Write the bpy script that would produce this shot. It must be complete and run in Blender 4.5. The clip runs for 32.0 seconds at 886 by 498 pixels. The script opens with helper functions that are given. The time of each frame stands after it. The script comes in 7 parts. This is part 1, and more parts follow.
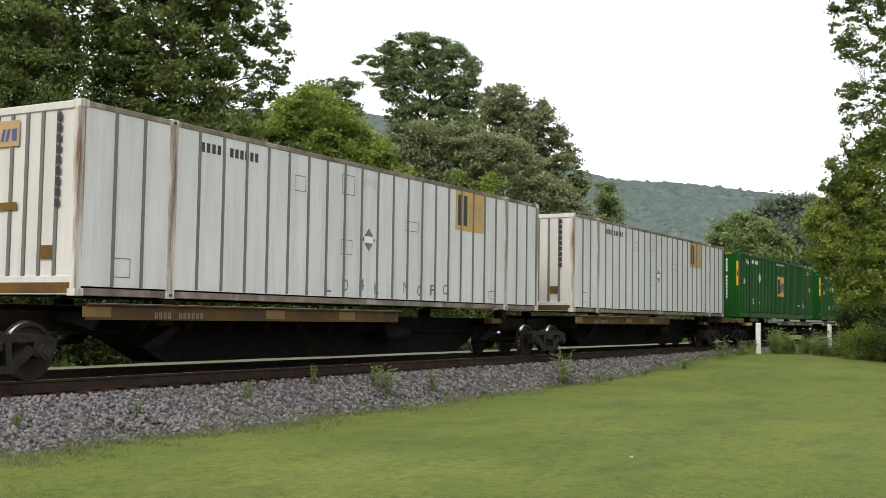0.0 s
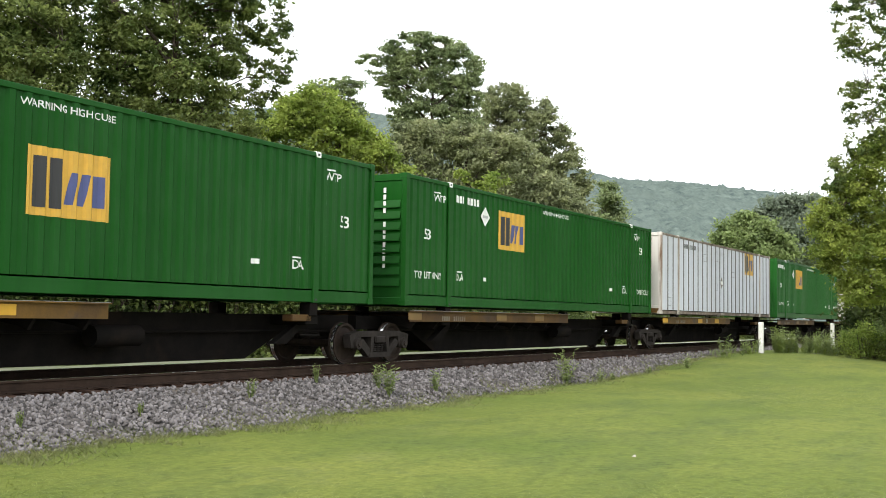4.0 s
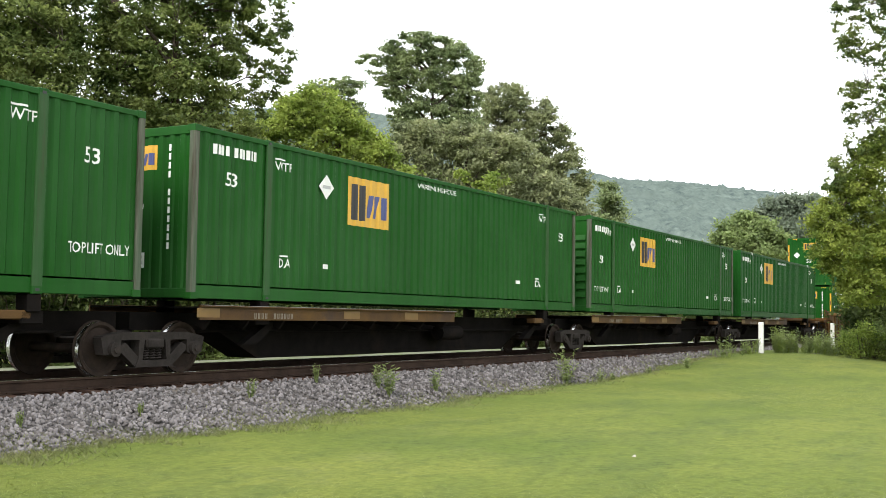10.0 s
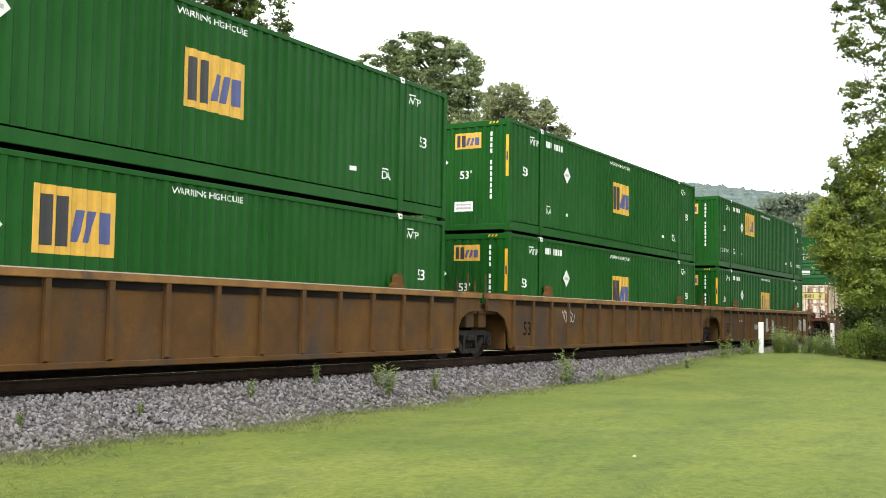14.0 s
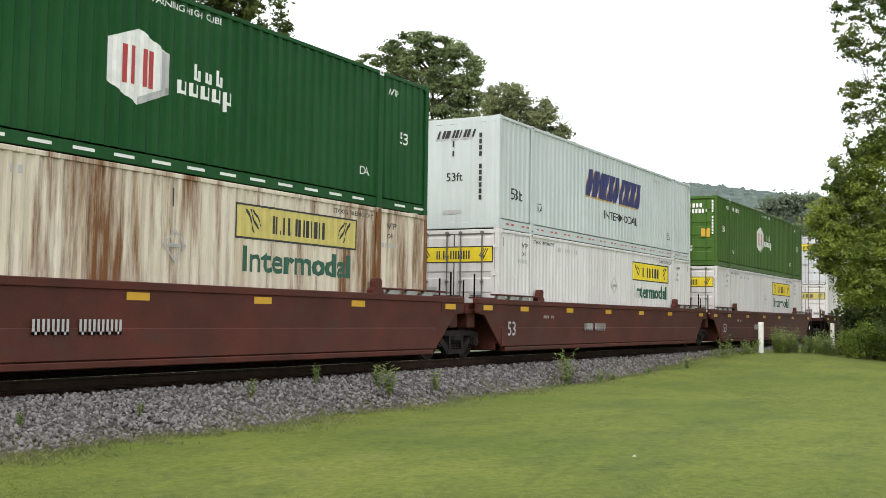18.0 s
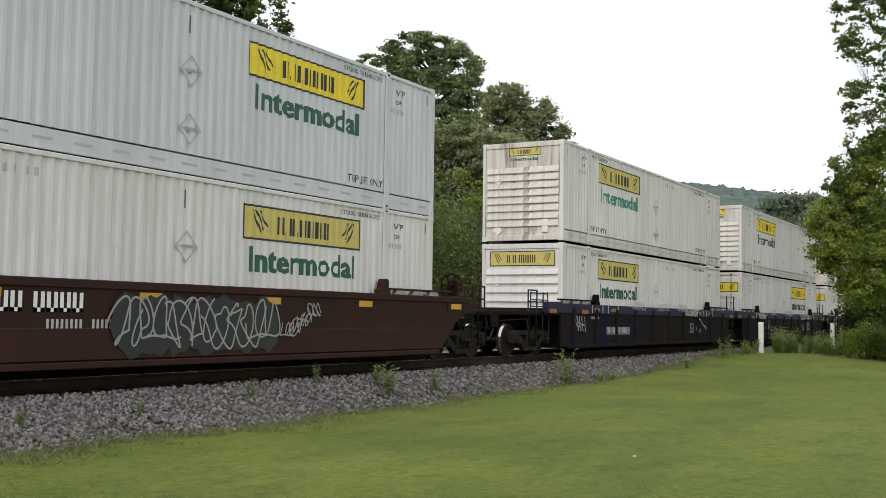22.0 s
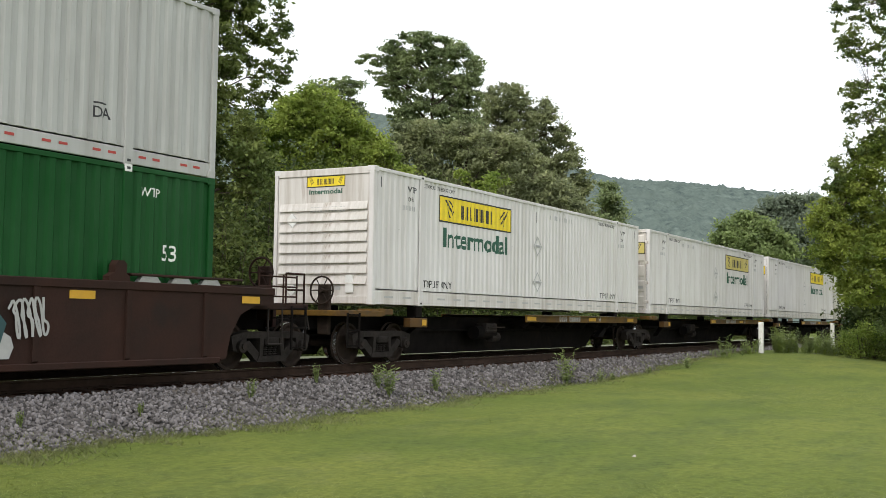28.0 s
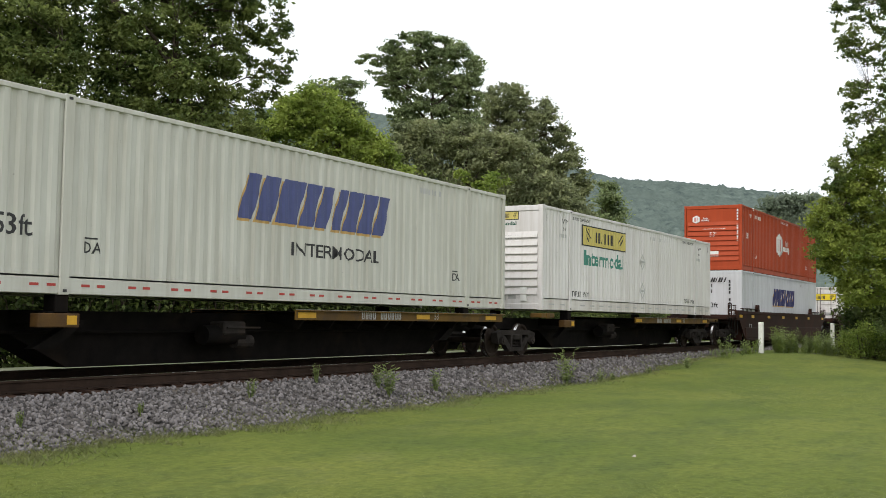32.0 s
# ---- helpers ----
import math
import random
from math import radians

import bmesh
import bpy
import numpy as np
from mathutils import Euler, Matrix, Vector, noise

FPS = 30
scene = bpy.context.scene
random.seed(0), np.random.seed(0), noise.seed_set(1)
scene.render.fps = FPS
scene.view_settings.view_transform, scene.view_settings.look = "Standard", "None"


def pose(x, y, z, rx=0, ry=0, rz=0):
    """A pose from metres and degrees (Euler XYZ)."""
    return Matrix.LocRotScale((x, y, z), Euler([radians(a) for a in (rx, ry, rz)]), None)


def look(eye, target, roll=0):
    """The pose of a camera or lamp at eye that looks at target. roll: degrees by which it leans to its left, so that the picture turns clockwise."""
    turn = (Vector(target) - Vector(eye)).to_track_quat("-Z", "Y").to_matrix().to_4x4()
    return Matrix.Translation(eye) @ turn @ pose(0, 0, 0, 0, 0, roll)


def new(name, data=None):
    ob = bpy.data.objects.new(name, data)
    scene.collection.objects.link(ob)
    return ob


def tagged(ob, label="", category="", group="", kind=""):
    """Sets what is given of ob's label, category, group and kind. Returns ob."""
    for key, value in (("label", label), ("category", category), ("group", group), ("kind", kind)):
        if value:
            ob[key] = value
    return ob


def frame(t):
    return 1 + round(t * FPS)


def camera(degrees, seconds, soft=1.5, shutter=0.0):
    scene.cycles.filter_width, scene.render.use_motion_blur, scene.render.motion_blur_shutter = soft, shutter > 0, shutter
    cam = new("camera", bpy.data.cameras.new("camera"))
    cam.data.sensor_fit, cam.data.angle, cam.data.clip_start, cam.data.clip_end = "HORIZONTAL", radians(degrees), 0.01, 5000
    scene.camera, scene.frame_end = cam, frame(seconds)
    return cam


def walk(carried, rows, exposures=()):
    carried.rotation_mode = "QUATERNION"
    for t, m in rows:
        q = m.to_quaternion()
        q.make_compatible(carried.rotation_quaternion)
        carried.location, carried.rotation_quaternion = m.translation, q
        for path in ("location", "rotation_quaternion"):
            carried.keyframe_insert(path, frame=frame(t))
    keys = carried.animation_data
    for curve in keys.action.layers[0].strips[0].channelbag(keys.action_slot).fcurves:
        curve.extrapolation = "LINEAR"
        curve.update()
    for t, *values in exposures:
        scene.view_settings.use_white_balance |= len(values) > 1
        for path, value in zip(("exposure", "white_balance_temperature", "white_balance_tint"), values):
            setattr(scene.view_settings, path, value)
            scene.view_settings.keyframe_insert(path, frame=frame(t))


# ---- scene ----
# ---- the camera: a tripod beside the lawn, nudged a little in the first two seconds ----
EYE = (0.0, 0.0, 0.971)
YAW, PITCH, ROLL = 60.4383, 3.5622, 0.8196


def aim(dyaw=0.0, dpitch=0.0):
    a, b = radians(YAW + dyaw), radians(PITCH + dpitch)
    way = Vector((math.sin(a) * math.cos(b), math.cos(a) * math.cos(b), math.sin(b)))
    return look(EYE, Vector(EYE) + way, ROLL)


cam = camera(43.55, 32.0, soft=0.6)
walk(cam, [(0.0, aim(0.134, 0.044)), (0.5, aim(0.178, 0.044)), (1.0, aim(0.268, 0.03)), (1.5, aim(0.356, 0.0)),
           (2.0, aim(0.222, 0.0)), (2.5, aim()), (3.0, aim()), (32.0, aim())],
     exposures=[(0.0, 0.0), (1.0, 0.0), (2.0, 0.15), (3.0, 0.6), (3.5, 0.66), (5.5, 0.2), (6.0, 0.17), (7.0, 0.4), (8.0, 0.22), (9.0, 0.42), (10.0, 0.72), (11.0, 0.79), (14.5, 0.8), (17.0, 0.64), (18.0, 0.22), (19.0, -0.08), (21.0, -0.08), (22.0, -0.24), (25.5, -0.32), (28.0, 0.05), (30.0, -0.12), (32.0, -0.12)])

# ---- overcast daylight ----
world = bpy.data.worlds.new("overcast")
scene.world = world
world.use_nodes = True
wn, wl = world.node_tree.nodes, world.node_tree.links
sky = wn.new("ShaderNodeTexSky")
sky.sky_type, sky.sun_disc = "NISHITA", False
sky.sun_elevation, sky.sun_rotation = radians(42), radians(266)
sky.air_density, sky.dust_density = 1.0, 6.0
# an even cloud sheet
way_up = wn.new("ShaderNodeSeparateXYZ")
wl.new(wn.new("ShaderNodeTexCoord").outputs["Generated"], way_up.inputs["Vector"])
lift = wn.new("ShaderNodeMapRange")
lift.inputs["From Min"].default_value, lift.inputs["From Max"].default_value = 0.0, 1.0
lift.inputs["To Min"].default_value, lift.inputs["To Max"].default_value = 0.97, 1.0
wl.new(way_up.outputs["Z"], lift.inputs["Value"])
sheet = wn.new("ShaderNodeMix")
sheet.data_type, sheet.blend_type = "RGBA", "MULTIPLY"
sheet.inputs["Factor"].default_value = 1.0
sheet.inputs["A"].default_value = (13.2, 13.6, 14.1, 1)
wl.new(lift.outputs["Result"], sheet.inputs["B"])
cloud = wn.new("ShaderNodeMix")
cloud.data_type = "RGBA"
cloud.inputs["Factor"].default_value = 0.9
wl.new(sky.outputs["Color"], cloud.inputs["A"])
wl.new(sheet.outputs["Result"], cloud.inputs["B"])
wl.new(cloud.outputs["Result"], wn["Background"].inputs["Color"])
wn["Background"].inputs["Strength"].default_value = 0.104

sun_data = bpy.data.lights.new("sun", "SUN")
sun_data.energy, sun_data.angle, sun_data.color = 2.0, radians(28), (1.0, 0.95, 0.87)
sun = new("sun", sun_data)
sun.matrix_world = look((-60, -4, 55), (0, 0, 0))


# ---- materials ----
def principled(name):
    m = bpy.data.materials.new(name)
    m.use_nodes = True
    return m, m.node_tree.nodes, m.node_tree.links, m.node_tree.nodes["Principled BSDF"]


def rgba(c):
    return (c[0], c[1], c[2], 1)


def noise_node(n, l, coord, scale, detail=4.0, rough=0.55, stretch=None):
    tex = n.new("ShaderNodeTexNoise")
    tex.inputs["Scale"].default_value = scale
    tex.inputs["Detail"].default_value = detail
    tex.inputs["Roughness"].default_value = rough
    if stretch:
        mp = n.new("ShaderNodeMapping")
        mp.inputs["Scale"].default_value = stretch
        l.new(coord, mp.inputs["Vector"])
        l.new(mp.outputs["Vector"], tex.inputs["Vector"])
    else:
        l.new(coord, tex.inputs["Vector"])
    return tex.outputs["Fac"]


def ramp(n, l, fac, lo, hi):
    r = n.new("ShaderNodeMapRange")
    r.inputs["From Min"].default_value, r.inputs["From Max"].default_value = lo, hi
    l.new(fac, r.inputs["Value"])
    return r.outputs["Result"]


def mixed(n, l, fac, a, b):
    m = n.new("ShaderNodeMix")
    m.data_type = "RGBA"
    for key, value in (("Factor", fac), ("A", a), ("B", b)):
        if hasattr(value, "links") or hasattr(value, "is_linked"):
            l.new(value, m.inputs[key])
        elif key == "Factor":
            m.inputs[key].default_value = value
        else:
            m.inputs[key].default_value = rgba(value)
    return m.outputs["Result"]


def bumped(n, l, shader, fac, strength, distance):
    b = n.new("ShaderNodeBump")
    b.inputs["Strength"].default_value, b.inputs["Distance"].default_value = strength, distance
    l.new(fac, b.inputs["Height"])
    l.new(b.outputs["Normal"], shader.inputs["Normal"])


def surface(name, a, b, scale=3.0, fine=40.0, rough=0.6, metal=0.0, bump=0.15, lo=0.35, hi=0.65, coords="Object", c=None, cfrom=(0.55, 0.7), cscale=1.2, cstretch=None, spread=0.0, gloss=0.2):
    """A two-colour weathered surface with fine grain; c: a third colour in stains."""
    m, n, l, s = principled(name)
    tc = n.new("ShaderNodeTexCoord").outputs[coords]
    big = noise_node(n, l, tc, scale, 5.0, 0.6)
    col = mixed(n, l, ramp(n, l, big, lo, hi), a, b)
    if c:
        st = noise_node(n, l, tc, cscale, 5.0, 0.6, cstretch)
        col = mixed(n, l, ramp(n, l, st, *cfrom), col, c)
    grain = noise_node(n, l, tc, fine, 3.0, 0.6)
    dark = n.new("ShaderNodeMix")
    dark.data_type, dark.blend_type = "RGBA", "MULTIPLY"
    dark.inputs["Factor"].default_value = 1.0
    g = n.new("ShaderNodeMapRange")
    g.inputs["From Min"].default_value, g.inputs["From Max"].default_value = 0.25, 0.75
    g.inputs["To Min"].default_value, g.inputs["To Max"].default_value = 0.86, 1.1
    l.new(grain, g.inputs["Value"])
    l.new(col, dark.inputs["A"])
    l.new(g.outputs["Result"], dark.inputs["B"])
    out = dark.outputs["Result"]
    if spread:
        oi = n.new("ShaderNodeObjectInfo")
        hv = n.new("ShaderNodeHueSaturation")
        mr = n.new("ShaderNodeMapRange")
        mr.inputs["To Min"].default_value, mr.inputs["To Max"].default_value = 1 - spread, 1 + spread
        l.new(oi.outputs["Random"], mr.inputs["Value"])
        l.new(mr.outputs["Result"], hv.inputs["Value"])
        l.new(out, hv.inputs["Color"])
        out = hv.outputs["Color"]
    l.new(out, s.inputs["Base Color"])
    s.inputs["Roughness"].default_value, s.inputs["Metallic"].default_value = rough, metal
    s.inputs["Specular IOR Level"].default_value = 0.5 if metal else gloss
    if bump:
        bumped(n, l, s, grain, bump, 0.01)
    return m


def paint(name, a, dirt, amount=0.35, rust=None, rough=0.45, rust_from=(0.62, 0.75)):
    """Painted steel: faded patches, vertical dirt runs, and rust runs where given."""
    m, n, l, s = principled(name)
    tc = n.new("ShaderNodeTexCoord").outputs["Object"]
    fade = noise_node(n, l, tc, 0.55, 4.0, 0.6)
    col = mixed(n, l, ramp(n, l, fade, 0.3, 0.75), a, [min(1, x * 1.12 + 0.012) for x in a])
    runs = noise_node(n, l, tc, 1.0, 6.0, 0.65, (5.0, 5.0, 0.35))
    f = n.new("ShaderNodeMath")
    f.operation = "MULTIPLY"
    f.inputs[1].default_value = amount
    l.new(ramp(n, l, runs, 0.42, 0.72), f.inputs[0])
    col = mixed(n, l, f.outputs[0], col, dirt)
    if rust:
        rr = noise_node(n, l, tc, 1.0, 7.0, 0.7, (2.6, 2.6, 0.22))
        col = mixed(n, l, ramp(n, l, rr, *rust_from), col, rust)
    chips = noise_node(n, l, tc, 7.0, 8.0, 0.72)
    c = n.new("ShaderNodeMath")
    c.operation = "MULTIPLY"
    c.inputs[1].default_value = 0.45
    l.new(ramp(n, l, chips, 0.655, 0.70), c.inputs[0])
    col = mixed(n, l, c.outputs[0], col, [0.5 * x + 0.06 for x in dirt])
    l.new(col, s.inputs["Base Color"])
    spots = noise_node(n, l, tc, 9.0, 5.0, 0.65)
    l.new(ramp(n, l, spots, -0.8, 1.8), s.inputs["Roughness"])
    s.inputs["Specular IOR Level"].default_value = 0.11
    bumped(n, l, s, noise_node(n, l, tc, 14.0, 3.0), 0.06, 0.01)
    return m


def plain(name, c, rough=0.55, metal=0.0):
    m, n, l, s = principled(name)
    tc = n.new("ShaderNodeTexCoord").outputs["Object"]
    f = noise_node(n, l, tc, 6.0, 5.0, 0.65)
    l.new(mixed(n, l, ramp(n, l, f, 0.25, 0.8), [x * 0.85 for x in c], [min(1, x * 1.08) for x in c]), s.inputs["Base Color"])
    s.inputs["Roughness"].default_value, s.inputs["Metallic"].default_value = rough, metal
    return m


def leaf_material(name, dark, light, through_light=0.5, patches=0.9, spread=0.3):
    """Leaves: two greens in patches of branch size, each leaf a little lighter or darker."""
    m, n, l, s = principled(name)
    geo = n.new("ShaderNodeNewGeometry")
    tc = n.new("ShaderNodeTexCoord").outputs["Object"]
    patch = noise_node(n, l, tc, patches, 4.0, 0.6)
    base = mixed(n, l, ramp(n, l, patch, 0.36, 0.64), dark, light)
    hv = n.new("ShaderNodeHueSaturation")
    mr = n.new("ShaderNodeMapRange")
    mr.inputs["To Min"].default_value, mr.inputs["To Max"].default_value = 1 - spread, 1 + spread
    l.new(geo.outputs["Random Per Island"], mr.inputs["Value"])
    l.new(mr.outputs["Result"], hv.inputs["Value"])
    l.new(base, hv.inputs["Color"])
    l.new(hv.outputs["Color"], s.inputs["Base Color"])
    s.inputs["Roughness"].default_value = 0.55
    s.inputs["Specular IOR Level"].default_value = 0.3
    tr = n.new("ShaderNodeBsdfTranslucent")
    l.new(hv.outputs["Color"], tr.inputs["Color"])
    mx = n.new("ShaderNodeMixShader")
    mx.inputs["Fac"].default_value = through_light
    l.new(s.outputs["BSDF"], mx.inputs[1])
    l.new(tr.outputs["BSDF"], mx.inputs[2])
    l.new(mx.outputs["Shader"], n["Material Output"].inputs["Surface"])
    return m


RUST = (0.16, 0.06, 0.022)
GRIME = (0.05, 0.042, 0.036)
M = {}
M["green"] = paint("green_paint", (0.0065, 0.066, 0.005), (0.008, 0.036, 0.007), 0.4)
M["green_new"] = paint("fresh_green_paint", (0.0036, 0.064, 0.0038), (0.0045, 0.037, 0.0055), 0.35)
M["green_bright"] = paint("bright_green_paint", (0.013, 0.098, 0.013), (0.012, 0.055, 0.011), 0.35)
M["scuffed_green"] = paint("scuffed_green_paint", (0.013, 0.064, 0.012), (0.07, 0.10, 0.06), 0.5, (0.05, 0.04, 0.025), 0.5, (0.64, 0.78))
M["corner_grime"] = paint("grime_over_green_paint", (0.045, 0.070, 0.040), (0.17, 0.16, 0.135), 0.8, (0.05, 0.04, 0.028), 0.5, (0.60, 0.74))
M["banded_green"] = paint("deep_green_paint", (0.005, 0.062, 0.012), (0.007, 0.038, 0.011), 0.35)
M["olive"] = paint("olive_green_paint", (0.052, 0.115, 0.018), (0.035, 0.07, 0.016), 0.4)
M["ribwhite"] = paint("white_panel_paint", (0.585, 0.575, 0.58), (0.34, 0.32, 0.30), 0.4)
M["oldwhite"] = paint("yellowed_white_paint", (0.56, 0.54, 0.505), (0.38, 0.33, 0.26), 0.3)
M["white"] = paint("white_paint", (0.63, 0.615, 0.61), (0.40, 0.36, 0.32), 0.42)
M["cool_white"] = paint("cool_white_paint", (0.55, 0.56, 0.59), (0.36, 0.36, 0.37), 0.35)
M["rustwhite"] = paint("rust_streaked_white_paint", (0.62, 0.56, 0.46), (0.40, 0.29, 0.18), 0.65, (0.17, 0.075, 0.03), 0.5, (0.46, 0.62))
M["slanted_white"] = paint("pale_grey_paint", (0.49, 0.54, 0.54), (0.37, 0.37, 0.36), 0.3)
M["slanted_grey"] = paint("dusty_grey_white_paint", (0.42, 0.425, 0.415), (0.28, 0.26, 0.24), 0.45)
M["slanted_old"] = paint("dull_cream_paint", (0.51, 0.51, 0.465), (0.34, 0.31, 0.25), 0.45)
M["stained_white"] = paint("rust_stained_white_paint", (0.60, 0.57, 0.53), (0.30, 0.25, 0.2), 0.6, (0.15, 0.085, 0.05), 0.5, (0.54, 0.70))
M["worn_white"] = paint("grimy_white_paint", (0.60, 0.575, 0.55), (0.33, 0.28, 0.23), 0.65, (0.22, 0.14, 0.09), 0.5, (0.60, 0.76))
M["rail_grime"] = surface("grimy_brown_rail", (0.26, 0.21, 0.17), (0.11, 0.085, 0.07), scale=1.6, rough=0.75, c=(0.42, 0.38, 0.34), cscale=1.1)
M["orange"] = paint("orange_red_paint", (0.38, 0.06, 0.02), (0.25, 0.05, 0.025), 0.35)
M["icewhite"] = paint("bluish_white_panel_paint", (0.565, 0.58, 0.635), (0.36, 0.36, 0.37), 0.25)
M["gravel"] = surface("pale_limestone_gravel", (0.21, 0.215, 0.165), (0.15, 0.17, 0.10), scale=1.2, fine=25.0, rough=0.95, c=(0.13, 0.17, 0.06), cfrom=(0.50, 0.68), cscale=0.5)
M["rib_grey"] = plain("grey_rib", (0.13, 0.125, 0.118))
M["rib_pale"] = plain("pale_rib", (0.42, 0.39, 0.34))
M["grey_steel"] = surface("galvanised_steel", (0.36, 0.36, 0.35), (0.26, 0.26, 0.25), rough=0.5, metal=0.2)
# the shade under the cars is put into the next two grimy steels
M["dark_steel"] = surface("shade_darkened_grimy_steel", (0.007, 0.0065, 0.006), (0.012, 0.010, 0.009), rough=0.9, c=(0.018, 0.013, 0.010), gloss=0.04)
M["truck"] = surface("truck_steel", (0.022, 0.019, 0.017), (0.036, 0.031, 0.028), scale=5, rough=0.85, c=(0.045, 0.034, 0.027), gloss=0.06)
M["wheel"] = surface("wheel_steel", (0.024, 0.018, 0.015), (0.04, 0.029, 0.022), scale=6, rough=0.7, gloss=0.06)
M["tread"] = surface("polished_steel", (0.72, 0.72, 0.72), (0.6, 0.6, 0.59), rough=0.2, metal=0.9)
M["apron"] = surface("weathered_yellow_paint", (0.115, 0.06, 0.014), (0.06, 0.032, 0.014), scale=1.1, rough=0.65, c=(0.055, 0.035, 0.025), cscale=1.6)
M["apron_new"] = surface("yellow_brown_paint", (0.165, 0.088, 0.014), (0.085, 0.047, 0.015), scale=1.1, rough=0.6, c=(0.06, 0.04, 0.026), cscale=1.6)
M["ochrecar"] = surface("weathered_ochre_paint", (0.122, 0.060, 0.017), (0.073, 0.038, 0.015), scale=0.9, rough=0.75, c=(0.050, 0.039, 0.032), cfrom=(0.48, 0.70), cscale=0.8, cstretch=(1, 1, 0.6), gloss=0.1)
M["ochrecar_top"] = surface("scuffed_ochre_edge", (0.26, 0.13, 0.035), (0.14, 0.07, 0.028), scale=1.3, rough=0.7, c=(0.07, 0.045, 0.03), cscale=1.2)
M["red"] = surface("weathered_maroon_paint", (0.092, 0.0245, 0.0155), (0.060, 0.0185, 0.0135), scale=0.8, rough=0.65, c=(0.060, 0.030, 0.023), cscale=0.8, cstretch=(1, 1, 2.5))
M["brown"] = surface("dirty_brown_paint", (0.048, 0.022, 0.017), (0.032, 0.019, 0.016), scale=0.8, rough=0.7, c=(0.03, 0.022, 0.019), cscale=0.9, gloss=0.06)
M["umber"] = surface("grimy_umber_paint", (0.042, 0.021, 0.016), (0.027, 0.017, 0.014), scale=0.8, rough=0.7, c=(0.024, 0.018, 0.016), cscale=0.9, gloss=0.08)
M["navy_side"] = surface("black_grime_over_blue", (0.013, 0.011, 0.011), (0.019, 0.015, 0.014), scale=0.8, rough=0.75, c=(0.011, 0.012, 0.026), cscale=0.5, cfrom=(0.56, 0.64), gloss=0.06)
M["navy_dark"] = surface("sooty_blue_paint", (0.010, 0.012, 0.028), (0.017, 0.016, 0.021), scale=0.8, rough=0.7, c=(0.030, 0.024, 0.02), cscale=0.9, cstretch=(1, 1, 1.6), gloss=0.08)
M["navy"] = surface("grimy_blue_paint", (0.014, 0.020, 0.066), (0.020, 0.021, 0.040), scale=0.8, rough=0.6, c=(0.028, 0.023, 0.021), cscale=0.9, cstretch=(1, 1, 1.6))
M["logo_gold"] = plain("ochre_sign_paint", (0.60, 0.34, 0.035))
M["logo_gold_old"] = plain("faded_ochre_paint", (0.48, 0.30, 0.09))
M["logo_yellow"] = plain("yellow_sign_paint", (0.78, 0.60, 0.02))
M["logo_yellow_old"] = plain("dusty_yellow_paint", (0.55, 0.46, 0.13))
M["black"] = plain("black_paint", (0.018, 0.018, 0.02))
M["navy_ink"] = plain("navy_sign_paint", (0.022, 0.024, 0.12))
M["blue_ink"] = plain("blue_sign_paint", (0.055, 0.07, 0.20))
M["green_ink"] = plain("green_sign_paint", (0.015, 0.09, 0.055))
M["teal_ink"] = plain("faded_teal_paint", (0.05, 0.22, 0.17))
M["white_ink"] = plain("white_sign_paint", (0.76, 0.76, 0.74))
M["grey_ink"] = plain("grey_sign_paint", (0.42, 0.42, 0.42))
M["dull_gold"] = plain("washed_out_ochre_paint", (0.40, 0.27, 0.12))
M["dull_orange"] = plain("dull_orange_patch", (0.30, 0.13, 0.02))
M["dull_ink"] = plain("faded_stencil_paint", (0.20, 0.17, 0.13))
M["red_ink"] = plain("red_sign_paint", (0.42, 0.03, 0.03))
M["reflector_yellow"] = plain("yellow_reflector", (0.60, 0.33, 0.015))
M["reflector_red"] = plain("red_reflector", (0.40, 0.04, 0.03))
M["spray_white"] = plain("white_spray_paint", (0.40, 0.40, 0.39))
M["spray_teal"] = plain("teal_spray_paint", (0.03, 0.20, 0.22))
M["spray_mint"] = plain("mint_spray_paint", (0.30, 0.55, 0.45))
M["spray_teal_dark"] = plain("dark_teal_spray_paint", (0.014, 0.062, 0.068))
M["spray_moss"] = plain("blackish_green_spray_paint", (0.010, 0.014, 0.012))
M["spray_grey"] = plain("thin_grey_spray_paint", (0.30, 0.30, 0.29))
M["spray_dark"] = plain("dark_spray_paint", (0.02, 0.022, 0.025))
M["spray_orange"] = plain("orange_spray_paint", (0.40, 0.12, 0.04))
M["bark"] = surface("tree_bark", (0.07, 0.055, 0.042), (0.11, 0.09, 0.07), scale=4, fine=18, rough=0.9, bump=0.6)
M["leaf_dark"] = leaf_material("dark_leaves", (0.082, 0.126, 0.035), (0.228, 0.27, 0.080))
# green made deeper to hold the shade inside dense growth
M["leaf_under"] = leaf_material("shade_deepened_undergrowth_leaves", (0.034, 0.058, 0.016), (0.115, 0.15, 0.038), 0.45, 0.7)
# some haze is greyed into this green, for trees beyond the track
M["leaf_mid_hazed"] = leaf_material("green_leaves", (0.155, 0.205, 0.098), (0.295, 0.35, 0.165), 0.5, 0.6)
M["leaf_light"] = leaf_material("yellow_green_leaves", (0.16, 0.232, 0.042), (0.335, 0.40, 0.086))
M["leaf_bough"] = leaf_material("sunlit_yellow_green_leaves", (0.145, 0.205, 0.04), (0.33, 0.385, 0.08), 0.5, 1.0)
# olive with haze mixed in, lighter and bluer than the leaf itself
M["leaf_olive_hazed"] = leaf_material("haze_greyed_olive_leaves", (0.178, 0.208, 0.112), (0.32, 0.345, 0.172), 0.5, 0.5)
